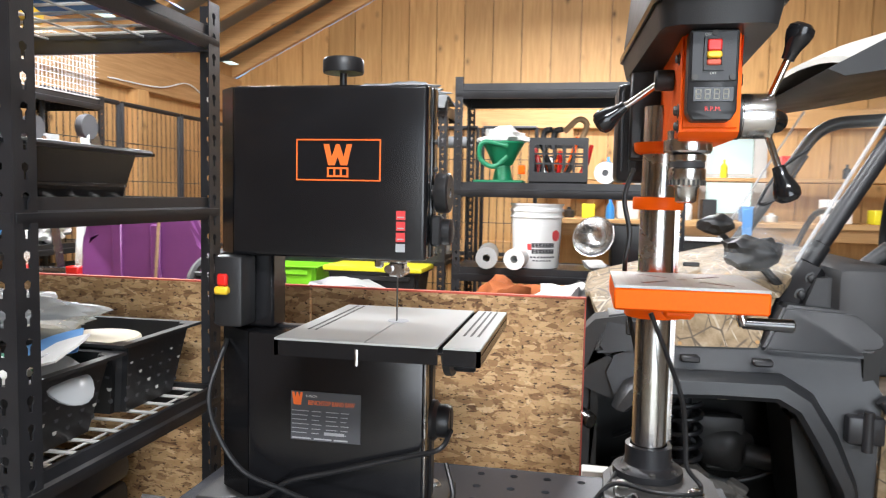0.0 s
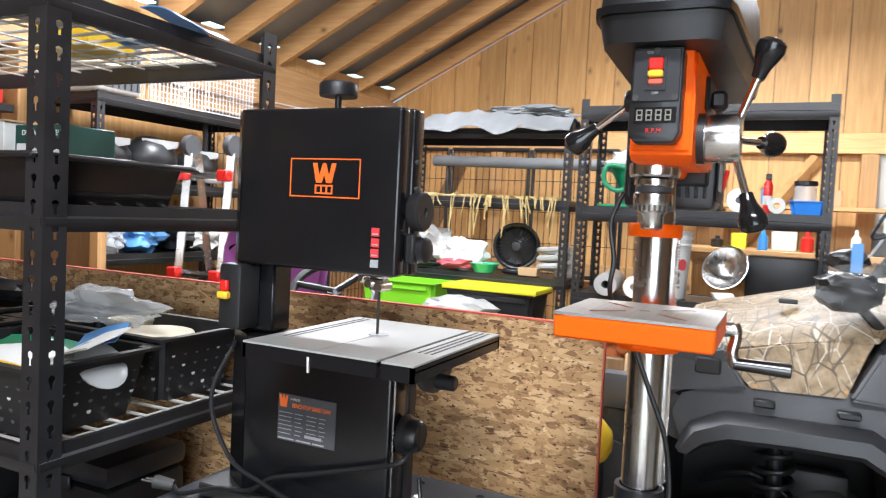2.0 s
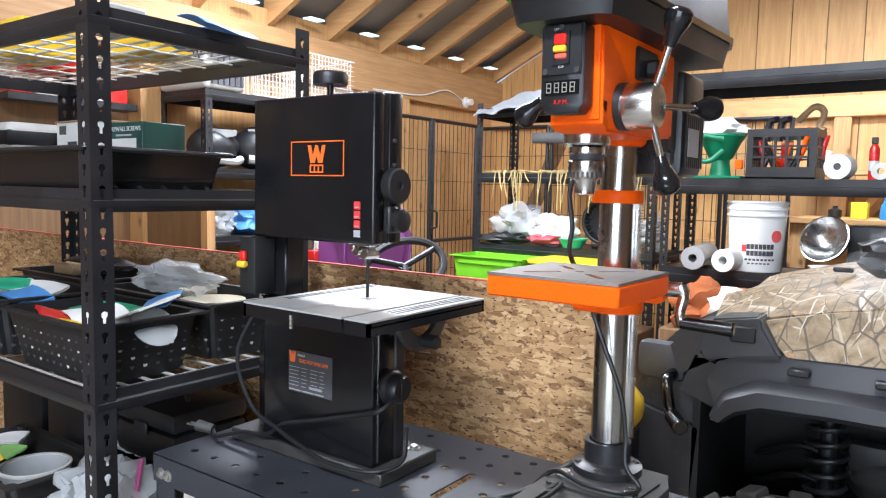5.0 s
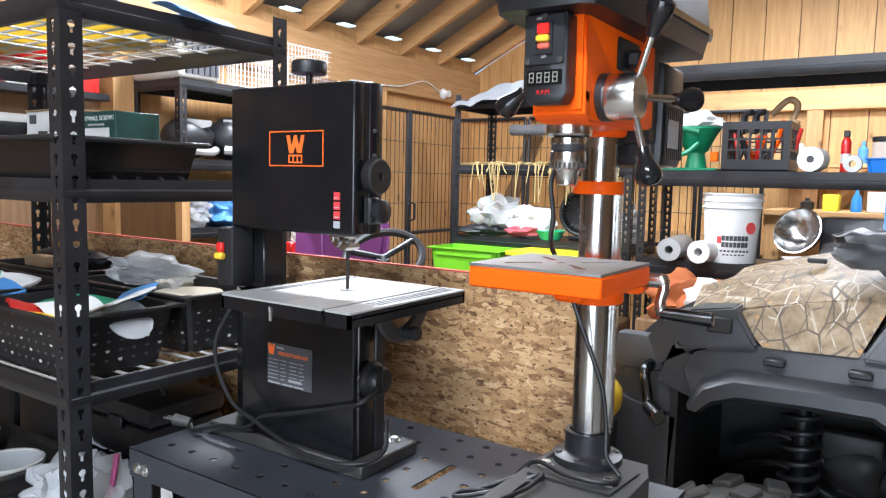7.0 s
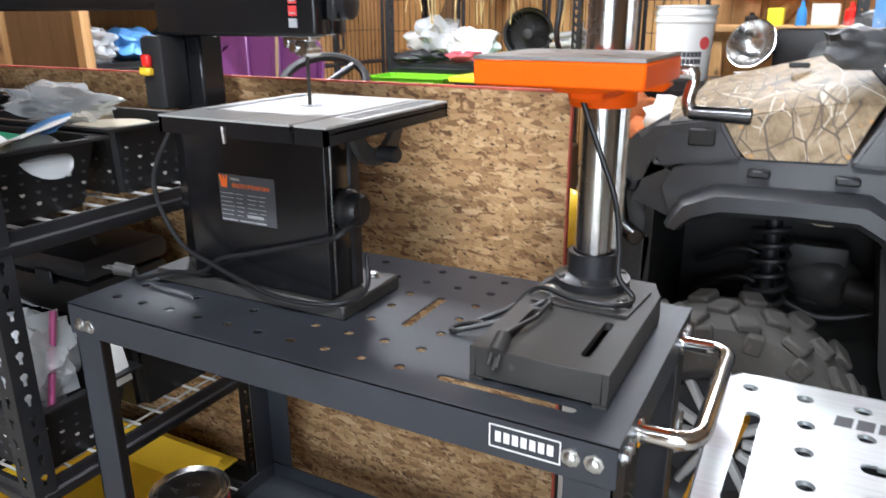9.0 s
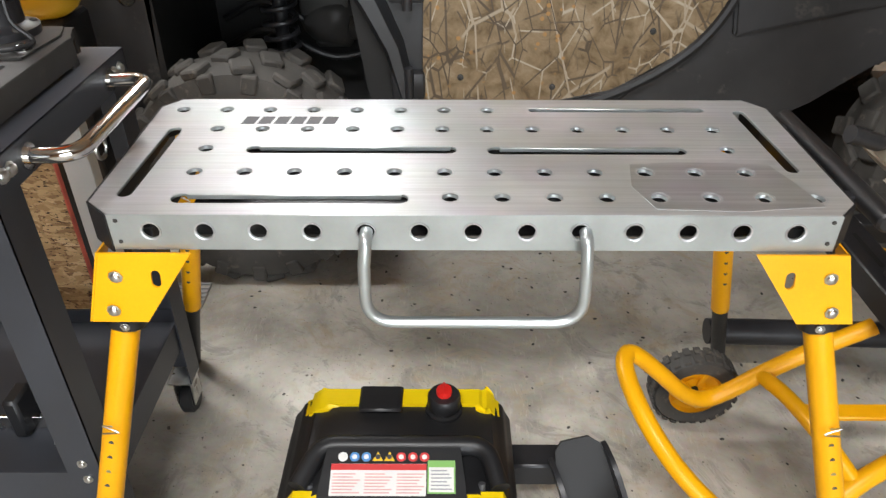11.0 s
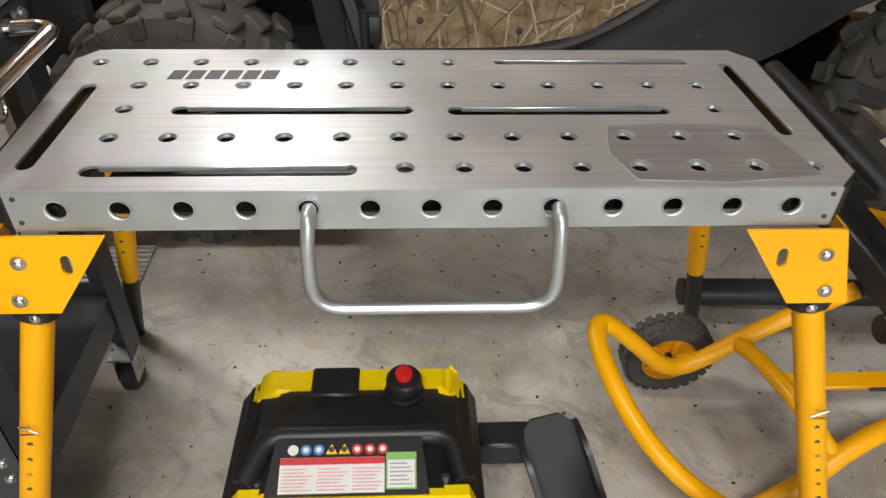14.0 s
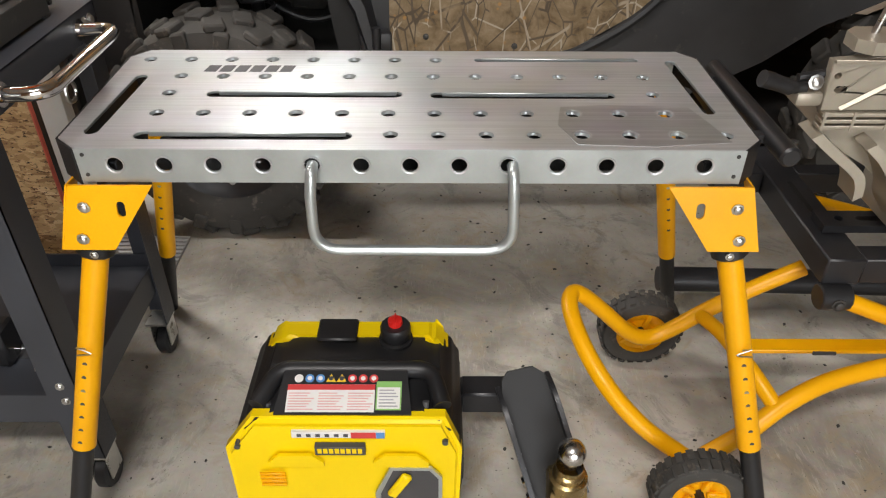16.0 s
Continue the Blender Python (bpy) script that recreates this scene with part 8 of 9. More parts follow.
part("fan_back", lathe([(0.13, 0), (0.11, -0.05), (0.05, -0.08), (0, -0.08)], fc_, fn_, 24), BLACKPLASTIC, fan)
part("fan_foot", box(-1.15, -0.99, 4.27, 4.41, SZ, SZ + 0.03, 0.01), BLACKPLASTIC, fan)
solid("hose_coil", sweep([(-0.83 + 0.09 * math.cos(a), 4.3 + 0.05 * math.sin(a), SZ + 0.03 + 0.008 * a) for a in [0.5 * i for i in range(40)]], 0.018, 8), GREYPLASTIC, "grey hose coiled on the shelf", "hose")
solid("grey_bottle", lathe([(0, 0), (0.055, 0), (0.06, 0.02), (0.06, 0.14), (0.02, 0.20), (0.02, 0.24), (0, 0.24)], (-0.78, 4.36, SZ), (0, 0, 1), 18), PALEGREY, "pale grey plastic bottle on the shelf", "bottle")
# totes low on the shelf
def lidded(x0, x1, y0, y1, z0, z1, m_, lid_m, label):
    t = tote("storage_tote", x0, x1, y0, y1, z0, z1, m_, label, "storage tote", 0.035, 0.014, False, 0.005, "storage totes")
    if lid_m:
        part("lid", box(x0 - 0.02, x1 + 0.02, y0 - 0.02, y1 + 0.02, z1 + 0.001, z1 + 0.03, 0.008, seg=2), lid_m, t, "snap-on lid")
    part("tote_rib", box(x0 + 0.05, x1 - 0.05, y0 - 0.004, y0 + 0.03, z1 - 0.05, z1 - 0.02, 0.004), m_, t)
    return t


lidded(-1.90, -1.40, 3.85, 4.14, 0.70, 1.045, GREENTOTE, None, "lime green open plastic tote")
solid("tote_stand", box(-1.95, -0.68, 3.84, 4.14, 0.0, 0.699, 0.01), BROWNBOARD, "dark timber crate under the totes", "crate")
lidded(-1.33, -0.80, 3.85, 4.14, 0.70, 1.03, BLACKPLASTIC, YELLOWLID, "black plastic tote with a yellow lid")
solid("grey_cover", blob((-1.2, 3.78, 0.93), (0.22, 0.10, 0.07), 71, 0.25, 3), GREYPLASTIC, "grey moulded plastic cover", "cover")
# crate shelf
CZ2 = 1.5435
cr = thing("milk_crate", (-0.07, 4.3, CZ2), "black milk crate full of orange and black tools", "crate")
c0, c1, d0, d1, ch_ = -0.235, 0.095, 4.14, 4.44, 0.255
def crate_wall(o, u, length, name):
    hs_ = []
    for i in range(5):
        for j in range(3):
            a0_ = 0.025 + i * (length - 0.05) / 5
            hs_.append(rect2(a0_ + 0.006, a0_ + (length - 0.05) / 5 - 0.006, 0.06 + j * 0.055, 0.105 + j * 0.055))
    part(name, plate(rect2(0, length, 0, ch_), hs_, o, u, (0, 0, 1), 0.010), BLACKPLASTIC, cr)


crate_wall((c0, d0, CZ2), (1, 0, 0), c1 - c0, "crate_wall")
crate_wall((c0, d1 - 0.01, CZ2), (1, 0, 0), c1 - c0, "crate_wall")
crate_wall((c1, d0 + 0.0105, CZ2), (0, 1, 0), d1 - d0 - 0.021, "crate_wall")
crate_wall((c0 + 0.01, d0 + 0.0105, CZ2), (0, 1, 0), d1 - d0 - 0.021, "crate_wall")
part("crate_floor", box(c0, c1, d0, d1, CZ2 - 0.001, CZ2 + 0.008), BLACKPLASTIC, cr)
rnd = random.Random(5)
for i in range(9):
    x, y = c0 + 0.05 + rnd.random() * 0.23, d0 + 0.03 + rnd.random() * 0.2
    a = Vector((x, y, CZ2 + 0.02 + rnd.random() * 0.03))
    b = a + Vector(((rnd.random() - 0.5) * 0.16, (rnd.random() - 0.5) * 0.06, 0.12 + rnd.random() * 0.12))
    solid("clamp_tool", sweep([a, (a + b) / 2 + Vector((0.01, 0, 0)), b], [0.012, 0.016, 0.01], 8), (ORANGE, BLACKPLASTIC, RED)[i % 3], "orange and black spring clamp in the crate", "clamp", "clamps")
for x in (-0.17, -0.11):
    solid("pistol_grip", sweep(smooth_line([(x, 4.3, CZ2 + 0.20), (x + 0.01, 4.3, CZ2 + 0.30), (x + 0.05, 4.28, CZ2 + 0.315)], 4), 0.018, 8), BLACKPLASTIC, "black tool handle above the crate", "tool", "tool handles")
gs = thing("seed_spreader", (-0.42, 4.3, CZ2), "green hand-cranked seed spreader with a white bag", "spreader")
part("hopper", lathe([(0.03, 0), (0.06, 0.02), (0.10, 0.10), (0.125, 0.14), (0.12, 0.15), (0.09, 0.11), (0.0, 0.05)], (-0.40, 4.28, CZ2 + 0.09), (0, 0, 1), 20), GREENPLASTIC, gs)
part("spreader_base", box(-0.56, -0.27, 4.18, 4.36, CZ2, CZ2 + 0.015, 0.004), GREENPLASTIC, gs)
part("pedestal", cyl((-0.40, 4.28, CZ2 + 0.014), (-0.40, 4.28, CZ2 + 0.10), 0.06, 0.045, 14), GREENPLASTIC, gs)
part("loop_handle", sweep(smooth_line([(-0.36, 4.17, CZ2 + 0.21), (-0.50, 4.16, CZ2 + 0.23), (-0.52, 4.16, CZ2 + 0.14), (-0.44, 4.16, CZ2 + 0.09), (-0.36, 4.17, CZ2 + 0.15)], 6), 0.014, 8), GREENPLASTIC, gs)
part("bag", blob((-0.40, 4.30, CZ2 + 0.265), (0.13, 0.10, 0.06), 81, 0.35, 3), PAPER, gs, "white cloth bag")
part("orange_tab", box(-0.30, -0.26, 4.17, 4.20, CZ2 + 0.05, CZ2 + 0.10, 0.004), ORANGE, gs)
tr_ = thing("paper_roll", (0.20, 4.22, CZ2), "white paper roll on its side", "paper roll")
part("roll", lathe([(0.018, 0), (0.062, 0), (0.062, 0.11), (0.018, 0.11), (0.018, 0)], (0.19, 4.14, CZ2 + 0.062), (0.15, 1, 0), 22), PAPER, tr_)
# Flat disc paints the dark of the roll's hollow middle.
part("core", lathe([(0.0, 0.004), (0.018, 0.004)], (0.19, 4.14, CZ2 + 0.062), (0.15, 1, 0), 16), DARKPRINTHOLE, tr_)
fx_ = thing("fire_extinguisher", (0.32, 4.45, CZ2), "small red fire extinguisher on the shelf", "extinguisher")
part("cylinder", lathe([(0, 0), (0.022, 0), (0.024, 0.01), (0.024, 0.16), (0.012, 0.185), (0, 0.19)], (0.32, 4.42, CZ2), (0, 0, 1), 16), RED, fx_)
part("valve", box(0.305, 0.335, 4.405, 4.435, CZ2 + 0.185, CZ2 + 0.22, 0.004), BLACKPLASTIC, fx_)
part("label_band", lathe([(0.0245, 0.05), (0.0245, 0.10)], (0.32, 4.42, CZ2), (0, 0, 1), 16), PAPER, fx_)
solid("tape_roll", lathe([(0.016, 0), (0.042, 0), (0.042, 0.03), (0.016, 0.03), (0.016, 0)], (0.37, 4.2, CZ2 + 0.042), (0.1, 1, 0), 20), PALEGREY, "roll of grey tape on the shelf", "tape roll")
tote("blue_basket", 0.43, 0.60, 4.16, 4.34, CZ2, CZ2 + 0.07, mat("blue_plastic", (0.02, 0.18, 0.62), 0.4), "blue plastic basket with a jar", "basket", 0.012, 0.006)
jr = thing("jar", (0.50, 4.26, CZ2 + 0.005), "clear jar of green bits with black lid", "jar")
part("jar_body", cyl((0.50, 4.26, CZ2 + 0.006), (0.50, 4.26, CZ2 + 0.15), 0.055, seg=18, bev=0.006), BAGPLASTIC, jr)
part("jar_fill", cyl((0.50, 4.26, CZ2 + 0.007), (0.50, 4.26, CZ2 + 0.07), 0.05, seg=18), TEAL, jr)
part("lid", cyl((0.50, 4.26, CZ2 + 0.151), (0.50, 4.26, CZ2 + 0.175), 0.057, seg=18, bev=0.003), BLACKPLASTIC, jr)
solid("hand_saw", sweep(smooth_line([(-0.05, 4.45, 1.86), (0.03, 4.42, 1.93), (0.08, 4.41, 1.90), (0.06, 4.41, 1.82), (0.09, 4.40, 1.80)], 5), 0.018, 8), CARDBOARD, "wooden saw handle above the crate", "hand saw")
# bucket and rolls below
BZ2 = 1.0535
bk = thing("bucket", (-0.19, 4.27, BZ2), "white plastic bucket with dark print and red dot", "bucket")
part("bucket_wall", lathe([(0, 0.003), (0.125, 0.003), (0.13, 0.0), (0.133, 0.01), (0.146, 0.29), (0.155, 0.292), (0.155, 0.302), (0.148, 0.304), (0.149, 0.325), (0.156, 0.327), (0.156, 0.343), (0.148, 0.345), (0.151, 0.362), (0.158, 0.364), (0.158, 0.372), (0.145, 0.372), (0.143, 0.36), (0, 0.355)], (-0.19, 4.27, BZ2), (0, 0, 1), 36), WHITE, bk)
dv = Vector((0.9, -3.95, 0)).normalized()
def on_bucket(ang, z, w, h, m_, name, label="", rnd_=False):
    d = Matrix.Rotation(radians(ang), 3, "Z") @ dv
    rad = 0.133 + 0.045 * (z / 1.0) + 0.0015
    c = Vector((-0.19, 4.27, BZ2 + z)) + d * rad
    u = Vector((-d.y, d.x, 0))
    shp = circle2(0, 0, w, 16) if rnd_ else rect2(-w / 2, w / 2, -h / 2, h / 2)
    part(name, plate(shp, [], c, u, (0, 0, 1), 0.002), m_, bk, label)


on_bucket(42, 0.19, 0.032, 0, REDPRINT, "red_dot", "red round sticker", True)
for k_, (z, a0_, n_, w_, h_) in enumerate(((0.135, -16, 7, 0.017, 0.026), (0.10, -16, 7, 0.017, 0.026), (0.066, -20, 8, 0.013, 0.010), (0.046, -14, 6, 0.012, 0.007))):
    for i in range(n_):
        on_bucket(a0_ + i * 8.2, z, w_, h_, DARKPRINTHOLE, "print_bar")
on_bucket(-25, 0.125, 0.024, 0.036, REDPRINT, "print_bar")
for x, z, r, m_, lb in ((-0.50, BZ2 + 0.062, 0.062, GREYPLASTIC, "grey"), (-0.345, BZ2 + 0.06, 0.06, PAPER, "white")):
    d = Vector((-0.35, 1, 0)).normalized()
    solid("fabric_roll", lathe([(0.022, 0), (r, 0), (r, 0.42), (0.022, 0.42), (0.022, 0)], (x + 0.05, 4.02, z), (0.12, 1, 0) if lb == "white" else (-0.1, 1, 0), 20), m_, lb + " rolled sheet lying on the shelf", "fabric roll", "rolls")
solid("heat_lamp", lathe([(0.03, 0.0), (0.035, 0.04), (0.10, 0.10), (0.125, 0.16), (0.12, 0.16), (0.09, 0.105), (0.0, 0.05)], (0.19, 4.38, BZ2 + 0.13), (-0.3, -0.8, 0.35), 26), MACHINED, "polished metal heat lamp shade", "lamp shade")
solid("white_glove", blob((0.15, 4.2, BZ2 + 0.03), (0.06, 0.04, 0.03), 91, 0.4, 2), PAPER, "crumpled white rag on the shelf", "rag")
solid("red_funnel", blob((0.42, 4.2, BZ2 + 0.02), (0.10, 0.04, 0.02), 92, 0.3, 2), RED, "flat red tool on the shelf", "tool")
solid("black_bin", box(0.24, 0.60, 4.3, 4.58, BZ2, BZ2 + 0.26, 0.015, seg=2), BLACKPLASTIC, "black plastic bin on the shelf", "bin")
solid("work_cloth", blob((-0.30, 3.95, 0.86), (0.21, 0.14, 0.13), 93, 0.35, 4), CLOTH, "rust-brown work cloth heaped before the shelf", "cloth")
solid("cloth_stand", box(-0.55, 0.05, 3.82, 4.10, 0.0, 0.76, 0.01), BROWNBOARD, "dark timber crate under the cloth", "crate")
solid("white_sack", blob((0.02, 3.2, 1.0), (0.14, 0.10, 0.08), 94, 0.35, 3), PAPER, "white plastic sack beside the vehicle", "sack")
solid("sack_stand", box(-0.14, 0.14, 3.05, 3.4, 0.0, 0.93, 0.01), CARDBOARD, "brown cartons under the sack", "carton")

# ---- far workbench under the gable ----
wb = thing("workbench", (0.9, 6.1, 0), "pine workbench along the gable wall", "workbench")
part("worktop", box(-0.3, 2.6, 5.75, 6.5, 1.265, 1.305, 0.004), BEAM_X, wb)
for x in (-0.24, 0.42, 1.2, 2.5):
    part("leg", box(x - 0.045, x + 0.045, 5.78, 5.87, 0, 1.264, 0.003), POSTWOOD, wb)
part("apron", box(-0.3, 2.6, 5.80, 5.83, 1.17, 1.264, 0.002), BEAM_X, wb)
part("back_panel", box(-0.25, 2.5, 6.45, 6.48, 0.1, 1.26), PLANK, wb)
part("shelf", box(-0.3, 2.6, 6.15, 6.5, 1.62, 1.65, 0.003), BEAM_X, wb)
rnd = random.Random(12)
for i in range(17):
    x = -0.2 + i * 0.155
    z = 1.3055 if i % 3 else 1.6505
    w, hgt = 0.05 + rnd.random() * 0.05, 0.07 + rnd.random() * 0.12
    m_ = (WHITE, BLACKPLASTIC, YELLOWLID, BLUEPRINT, PALEGREY, RED, CARDBOARD)[i % 7]
    nm_ = ("white", "black", "yellow", "blue", "grey", "red", "brown")[i % 7]
    if i % 2:
        solid("bench_bottle", lathe([(0, 0), (w * 0.5, 0), (w * 0.55, 0.01), (w * 0.55, hgt * 0.65), (w * 0.2, hgt * 0.8), (w * 0.2, hgt), (0, hgt)], (x, 6.0 if z < 1.5 else 6.3, z), (0, 0, 1), 14), m_, nm_ + " bottle standing on the far bench", "bottle", "bench goods")
    else:
        solid("bench_box", box(x - w, x + w, 5.95 if z < 1.5 else 6.2, 6.1 if z < 1.5 else 6.32, z, z + hgt, 0.004), m_, nm_ + " box standing on the far bench", "box", "bench goods")
solid("spray_bottle", lathe([(0, 0), (0.035, 0), (0.037, 0.02), (0.03, 0.10), (0.012, 0.13), (0.012, 0.16), (0, 0.16)], (0.28, 5.85, 1.3055), (0, 0, 1), 14), mat("clear_blue", (0.05, 0.22, 0.55), 0.2), "blue spray bottle on the far bench", "bottle")
tc = thing("tool_chest", (0.78, 6.0, 0), "grey steel cabinet by the pine bench", "cabinet")
part("cabinet_body", box(0.50, 1.15, 5.60, 5.74, 0.0, 1.16, 0.01), CASTIRON, tc)
part("cabinet_top", box(0.47, 1.18, 5.56, 5.745, 1.161, 1.20, 0.006), MACHINED, tc)

# ---- wire pens along the side wall ----
def pen_panel(p, q, z0, z1, label):
    """A wire pen panel: round frame, upright and cross wires."""
    p, q = Vector(p), Vector(q)
    t = thing("wire_pen", ((p.x + q.x) / 2, (p.y + q.y) / 2, 0), label, "wire pen", "wire pens")
    a, b = Vector((0, 0, z0)), Vector((0, 0, z1))
    for s, e in ((p + a, q + a), (p + b, q + b), (p + a, p + b), (q + a, q + b), (p + (a + b) / 2, q + (a + b) / 2)):
        part("frame_bar", cyl(s, e, 0.016, seg=8), BLACKSTEEL, t)
    n = max(3, int((q - p).length / 0.055))
    for i in range(1, n):
        c = p + (q - p) * (i / n)
        part("upright_wire", cyl(c + a, c + b, 0.003, seg=5), BLACKSTEEL, t)
    for k in range(1, 8):
        zz = Vector((0, 0, z0 + (z1 - z0) * k / 8))
        part("cross_wire", cyl(p + zz, q + zz, 0.0028, seg=5), BLACKSTEEL, t)
    return t


for y0_, y1_ in ((3.55, 4.22), (4.26, 4.93), (4.97, 5.62)):
    pen_panel((-2.9, y0_, 0), (-2.9, y1_, 0), 0.016, 2.02, "black wire pen panel with a round tube frame")
pen_panel((-2.88, 5.66, 0), (-2.2, 5.66, 0), 0.016, 2.0, "black wire pen panel across the back corner")
pen_panel((-2.16, 5.66, 0), (-1.48, 5.66, 0), 0.016, 2.0, "black wire pen panel across the back corner")
pen_panel((-1.44, 5.66, 0), (-0.76, 5.66, 0), 0.016, 2.0, "black wire pen panel across the back corner")
pen_panel((-0.72, 5.66, 0), (-0.3, 5.66, 0), 0.016, 2.0, "black wire pen panel across the back corner")
lt_ = thing("pen_latch", (-2.87, 4.98, 1.1), "black gate latch on the pen", "latch")
part("latch_bar", box(-2.885, -2.86, 4.90, 4.93, 1.08, 1.32, 0.006), BLACKSTEEL, lt_)
part("latch_grip", sweep([(-2.86, 4.91, 1.12), (-2.80, 4.91, 1.14), (-2.80, 4.91, 1.26), (-2.86, 4.91, 1.28)], 0.009, 8), BLACKSTEEL, lt_)
solid("pipe_wrap", cyl((-2.3, 5.602, 1.90), (-0.8, 5.602, 1.88), 0.045, seg=14), TARP, "grey wrapped pipe along the pen top", "pipe")
solid("loose_board", box(-2.55, -2.42, 5.85, 5.88, -0.08, 1.95, 0.003, m=Matrix.Translation((-2.48, 5.86, 1.2)) @ Matrix.Rotation(radians(24), 4, "Y") @ Matrix.Translation((2.48, -5.86, -1.2))), BROWNBOARD, "brown board leaning in the pen", "board")
sock = thing("lamp_socket", (XL + 0.10, 5.94, 2.28), "white lamp socket on the wall beam", "lamp socket")
part("socket", lathe([(0, 0), (0.05, 0), (0.05, 0.02), (0.032, 0.03), (0.032, 0.08), (0, 0.085)], (XL + 0.101, 5.94, 2.285), (1, 0, 0), 18), WHITE, sock)
part("wire", sweep(smooth_line([(XL + 0.11, 5.88, 2.30), (XL + 0.12, 5.6, 2.36), (XL + 0.12, 5.2, 2.27), (XL + 0.11, 4.6, 2.25)], 8), 0.006, 6), WHITE, sock)

# ---- side shelf with carriers, helmets, ladder ----
side_unit = shelving("shelving_unit", -3.24, -2.80, 2.68, 3.95, 2.02, (1.965, 1.52, 1.12, 0.6), "black steel shelving along the side wall", False, "back shelving", 0.06)
cz_ = 1.997
pc = thing("pet_carrier", (-3.0, 2.78, cz_), "pale grey pet carrier with a wire door", "pet carrier")
part("lower_shell", box(-3.23, -2.78, 2.66, 2.95, cz_, cz_ + 0.13, 0.03, seg=3), PALEGREY, pc)
part("upper_shell", box(-3.22, -2.79, 2.67, 2.94, cz_ + 0.145, cz_ + 0.27, 0.04, seg=3), PALEGREY, pc)
part("shell_rim", box(-3.245, -2.765, 2.645, 2.965, cz_ + 0.128, cz_ + 0.147, 0.006), PALEGREY, pc)
# Vents are flat dark marks with an opening's shade in their colour.
for i in range(11):
    for j in range(3):
        x = -3.18 + i * 0.034 + (j % 2) * 0.017
        part("vent_hole_disc", lathe([(0, 0.0015), (0.011, 0.0015), (0.012, 0)], (x, 2.6695, cz_ + 0.175 + j * 0.028), (0, -1, 0), 4), DARKPRINTHOLE, pc)
for i in range(6):
    part("door_wire", cyl((-2.776, 2.71 + i * 0.04, cz_ + 0.03), (-2.776, 2.71 + i * 0.04, cz_ + 0.25), 0.004, seg=6), BLACKSTEEL, pc)
# Dark sheet behind the door wires paints the carrier's shaded inside.
part("dark_opening", box(-2.7815, -2.7785, 2.70, 2.93, cz_ + 0.025, cz_ + 0.255), DARKPRINTHOLE, pc)


def wire_cage(x0, x1, y0, y1, z0, z1, label):
    t = thing("wire_cage", ((x0 + x1) / 2, (y0 + y1) / 2, z0), label, "cage", "cages")
    for z in (z0 + 0.004, z1):
        part("frame_wire", sweep([(x0, y0, z), (x1, y0, z), (x1, y1, z), (x0, y1, z)], 0.004, 5, None, True), WIRE, t)
    for i in range(int((y1 - y0) / 0.03)):
        y = y0 + 0.03 * i
        part("bar_wire", cyl((x1, y, z0), (x1, y, z1), 0.0022, seg=4), WIRE, t)
        part("bar_wire", cyl((x0, y, z0), (x0, y, z1), 0.0022, seg=4), WIRE, t)
    for k in range(1, 10):
        z = z0 + (z1 - z0) * k / 10
        part("cross_wire", cyl((x1, y0, z), (x1, y1, z), 0.0018, seg=4), WIRE, t)
    for i in range(int((x1 - x0) / 0.04)):
        part("bar_wire", cyl((x0 + 0.04 * i, y0, z0), (x0 + 0.04 * i, y0, z1), 0.0022, seg=4), WIRE, t)


wire_cage(-3.18, -2.80, 3.02, 3.90, cz_, cz_ + 0.32, "zinc wire animal cage on the top shelf")
hz = 1.552
for i, (x, y, s) in enumerate(((-2.98, 2.86, 0.16), (-2.95, 3.16, 0.17), (-2.98, 3.55, 0.15))):
    hm = thing("helmet", (x, y, hz), "black and grey riding helmet on the shelf", "helmet", "helmets")
    part("shell", blob((x, y, hz + s * 0.78), (s * 0.85, s * 1.0, s * 0.78), 100 + i, 0.05, 3), BLACKPLASTIC, hm)
    part("visor", plate([(0.0, 0.0), (s * 1.1, s * 0.25), (s * 1.15, s * 0.45), (0.0, s * 0.5)], [], (x + s * 0.3, y - s * 0.5, hz + s * 0.95), (0.6, 0.8, 0), (0, -0.2, 1), 0.02), GREYPLASTIC, hm)
    part("chin_bar", sweep(smooth_line([(x + s * 0.6, y - s * 0.8, hz + s * 0.35), (x + s * 1.2, y, hz + s * 0.25), (x + s * 0.6, y + s * 0.8, hz + s * 0.35)], 6), s * 0.16, 8), GREYPLASTIC, hm)
for i, (y, m_, lb) in enumerate(((2.85, BAGPLASTIC, "clear"), (3.1, BLUEPRINT, "blue"), (3.35, BLACKPLASTIC, "black"), (3.6, PAPER, "white"))):
    solid("shelf_bag", blob((-2.97, y, 1.152 + 0.08), (0.15, 0.11, 0.085), 120 + i, 0.35, 4), m_, lb + " bag on the side shelf", "bag", "shelf bags")
solid("brown_board", box(-3.32, -2.62, 2.58, 2.61, 0.0, 1.42, 0.003), BROWNBOARD, "brown board standing by the shelf", "board")
solid("panel_stud", box(-2.645, -2.585, 2.53, 2.579, 0.0, 1.42, 0.003), POSTWOOD, "pine stud at the panel edge", "stud")
ld = thing("ladder", (-2.3, 3.2, 0), "folding aluminium ladder with red feet and hinges", "ladder")
for dx in (0.0, 0.30):
    for dy, x_top in ((0.0, 0.0), (0.32, 0.0)):
        a, b = Vector((-2.62 + dx, 3.0 + dy * 1.6, 0.0)), Vector((-2.60 + dx, 3.12 + dy * 0.2, 1.72))
        part("rail", sweep([a, b], 0.028, 4), MACHINED, ld, "aluminium rail")
    part("hinge", lathe([(0, 0), (0.06, 0), (0.065, 0.02), (0.06, 0.04), (0, 0.04)], (-2.62 + dx, 3.13, 1.76), (1, 0, 0), 16), DARKPRINTHOLE, ld, "dark round hinge")
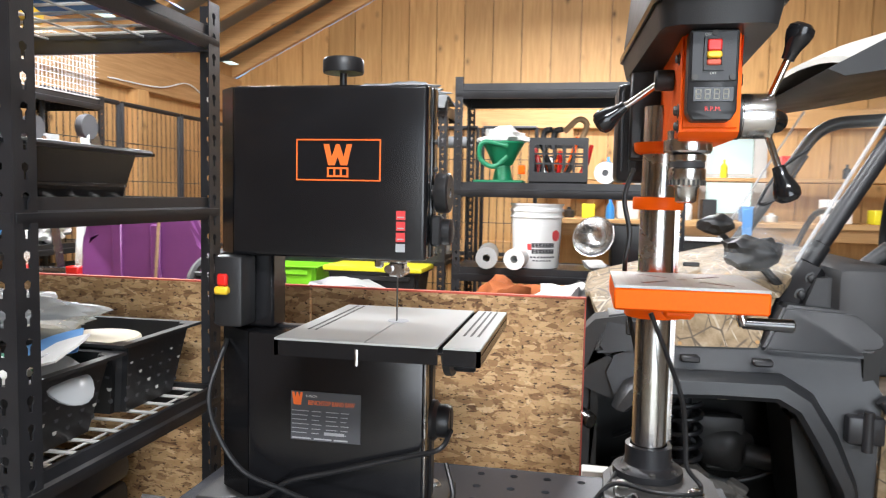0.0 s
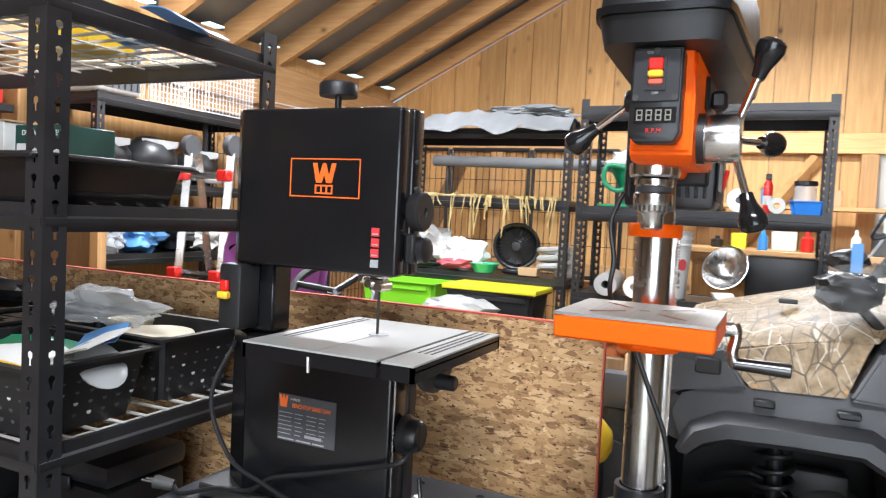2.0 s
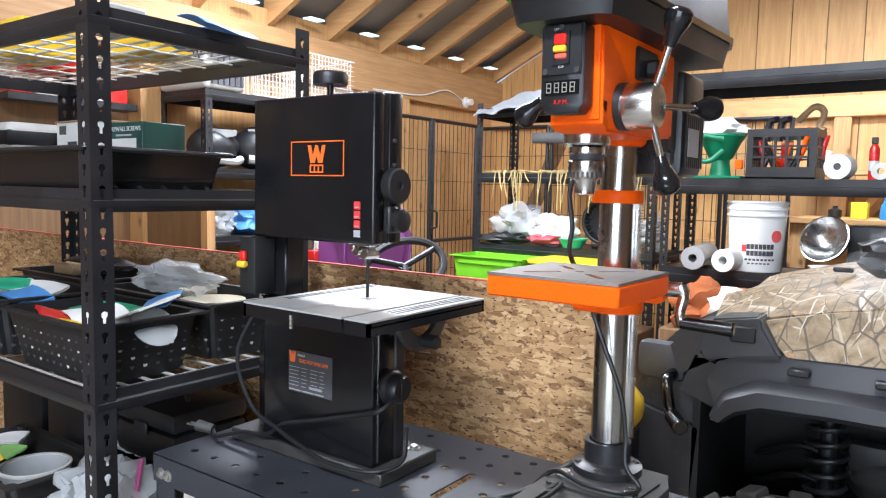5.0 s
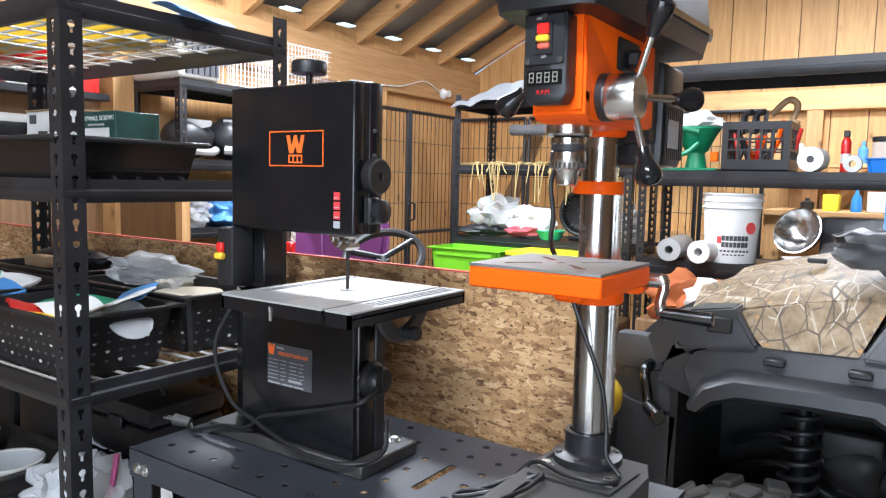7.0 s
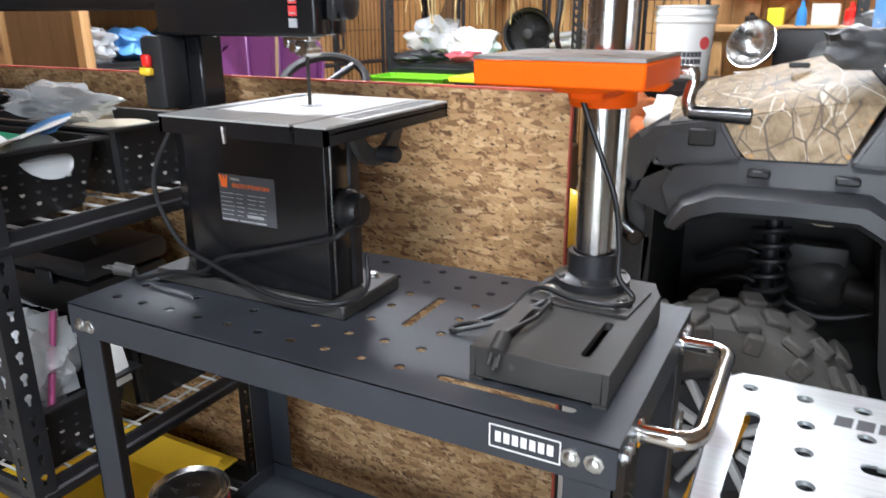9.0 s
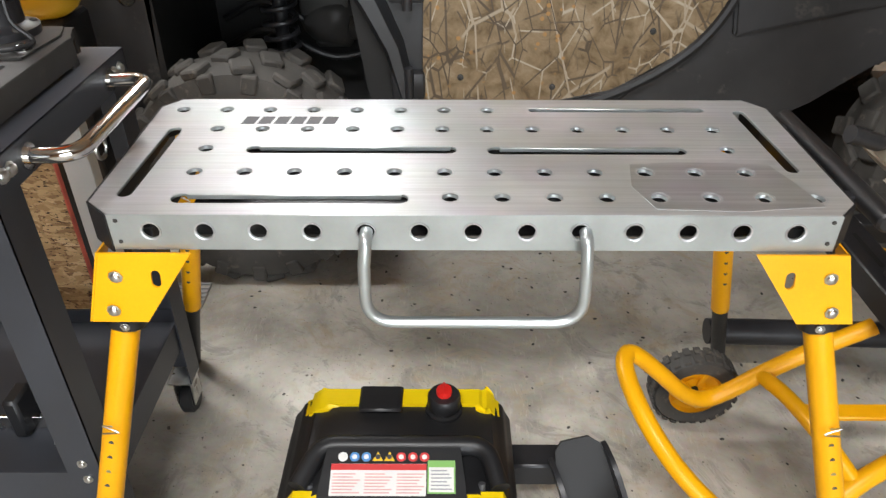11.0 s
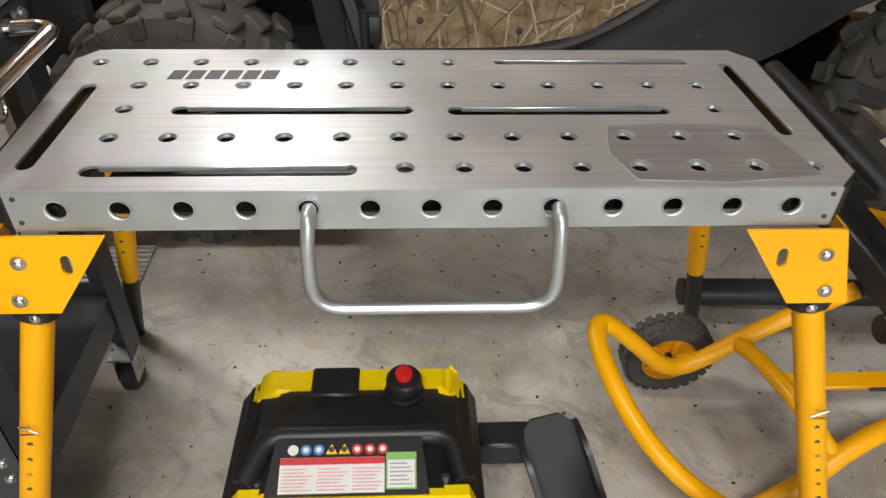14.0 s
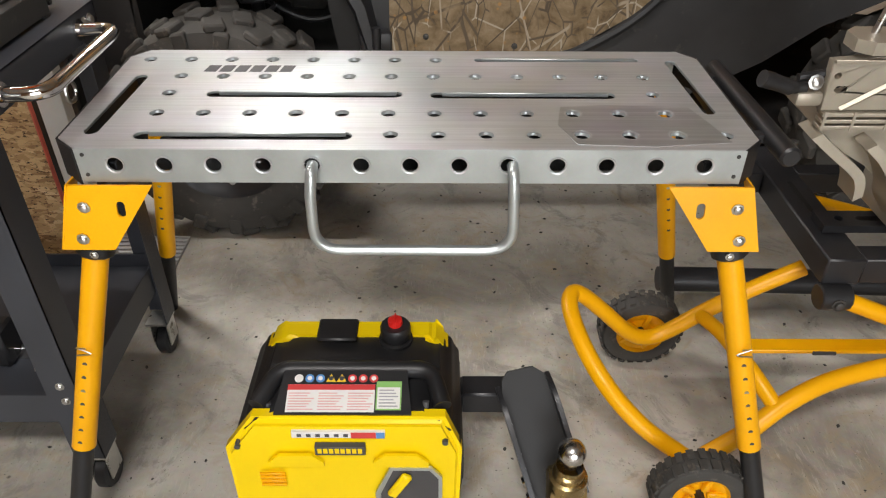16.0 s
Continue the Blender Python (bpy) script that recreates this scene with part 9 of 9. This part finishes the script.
for k in range(6):
    z = 0.25 + k * 0.27
    y = 3.0 + 0.12 * z / 1.72
    part("rung", cyl((-2.60, y - 0.01, z), (-2.32, y - 0.01, z), 0.02, seg=8), MACHINED, ld)
    for dx in (0.0, 0.30):
        part("rung_cap", box(-2.645 + dx, -2.575 + dx, y - 0.055, y + 0.0, z - 0.03, z + 0.03, 0.006), RED, ld, "red rung bracket")
pt = thing("sled_tub", (-1.95, 3.3, 0.7), "purple plastic sled tub standing on end", "tub")
bm = plate([(-2.34, 0.60), (-1.70, 0.60), (-1.62, 1.20), (-1.72, 1.40), (-1.85, 1.42), (-2.2, 1.38), (-2.28, 1.25)], [], (0, 3.05, 0), (1, 0, 0), (0, 0, 1), 0.06)
bmesh.ops.bevel(bm, geom=bm.edges[:], offset=0.02, segments=2, affect="EDGES")
part("tub_shell", bm, PURPLE, pt)
for x in (-2.1, -1.9):
    part("tub_rib", box(x, x + 0.05, 3.03, 3.0495, 0.7, 1.30, 0.005), PURPLE, pt)
part("tub_rope", sweep(smooth_line([(-1.85, 3.03, 1.36), (-1.87, 3.02, 1.0), (-1.90, 3.02, 0.75)], 5), 0.008, 6), CARDBOARD, pt)
solid("tub_stand", box(-2.4, -1.6, 2.98, 3.2, 0.0, 0.599, 0.01), BROWNBOARD, "dark crate under the tub", "crate")
mv = thing("ride_on_mower", (-1.2, 2.5, 0), "small ride-on machine with a black steering wheel", "mower")
wheel_c = Vector((-1.18, 2.48, 1.13))
_, wu, wv = axes(Vector((0.25, -0.55, 0.8)))
part("steering_wheel", sweep([wheel_c + (wu * math.cos(a) + wv * math.sin(a)) * 0.165 for a in [2 * math.pi * i / 32 for i in range(32)]], 0.017, 8, None, True), BLACKPLASTIC, mv)
for a in (0.2, 2.3, 4.4):
    part("wheel_spoke", cyl(wheel_c, wheel_c + (wu * math.cos(a) + wv * math.sin(a)) * 0.16, 0.014, seg=8), BLACKPLASTIC, mv)
part("steering_column", cyl(wheel_c, (-1.25, 2.6, 0.7), 0.03, seg=10), BLACKPLASTIC, mv)
part("mower_body", box(-1.6, -0.7, 2.35, 2.9, 0.0, 0.8, 0.06, seg=2), BLACKPLASTIC, mv)
fl2 = solid("pale_board", box(0.10, 0.16, 1.58, 1.62, 0.0, 0.86, 0.002), PALEGREY, "pale board on edge beside the flake board", "board")
fp = thing("fluted_mat", (0.12, 1.9, 0), "grey fluted rubber mat on the floor", "mat")
part("mat_base", box(-0.40, 0.24, 1.60, 1.92, 0.0, 0.008), GREYPLASTIC, fp)
for i in range(15):
    part("mat_rib", box(-0.40, 0.24, 1.61 + i * 0.021, 1.62 + i * 0.021, 0.0082, 0.014, 0.002), GREYPLASTIC, fp)
yg = thing("yellow_guard", (-0.05, 2.05, 0.0), "yellow plastic machine hood behind the flake board", "machine hood")
part("hood_shell", blob((-0.09, 2.0, 0.87), (0.13, 0.09, 0.09), 140, 0.08, 3), YELLOWKEY, yg)
part("machine_post", box(-0.16, 0.0, 1.95, 2.1, 0.0, 0.80, 0.01), BLACKSTEEL, yg)
hp = solid("hung_goods", box(-3.32, -3.18, 1.8, 2.5, 1.86, 1.90, 0.004), BLACKSTEEL, "dark shelf on the side wall", "shelf")
for i in range(5):
    solid("wall_box", box(-3.30, -3.20, 1.82 + i * 0.13, 1.93 + i * 0.13, 1.9005, 1.96 + 0.03 * (i % 3), 0.004), (RED, PALEGREY, BLACKPLASTIC, PAPER, RED)[i], ("red", "grey", "black", "white", "red")[i] + " box on the side wall shelf", "box", "wall boxes")
rnd = random.Random(31)
bm = bmesh.new()
for i in range(260):
    x, y, r = rnd.uniform(0.1, 2.1), rnd.uniform(0.7, 2.3), rnd.uniform(0.0012, 0.0045)
    own = bmesh.new()
    bmesh.ops.create_icosphere(own, subdivisions=1, radius=r)
    own.transform(pose(x, y, r * 0.3, 0, 0, rnd.uniform(0, 180)) @ Matrix.Diagonal((1.6, 1.0, 0.5, 1)))
    join(bm, own)
solid("grit", bm, RUBBER, "dark crumbs of dirt scattered on the concrete", "grit", kind="stuff")
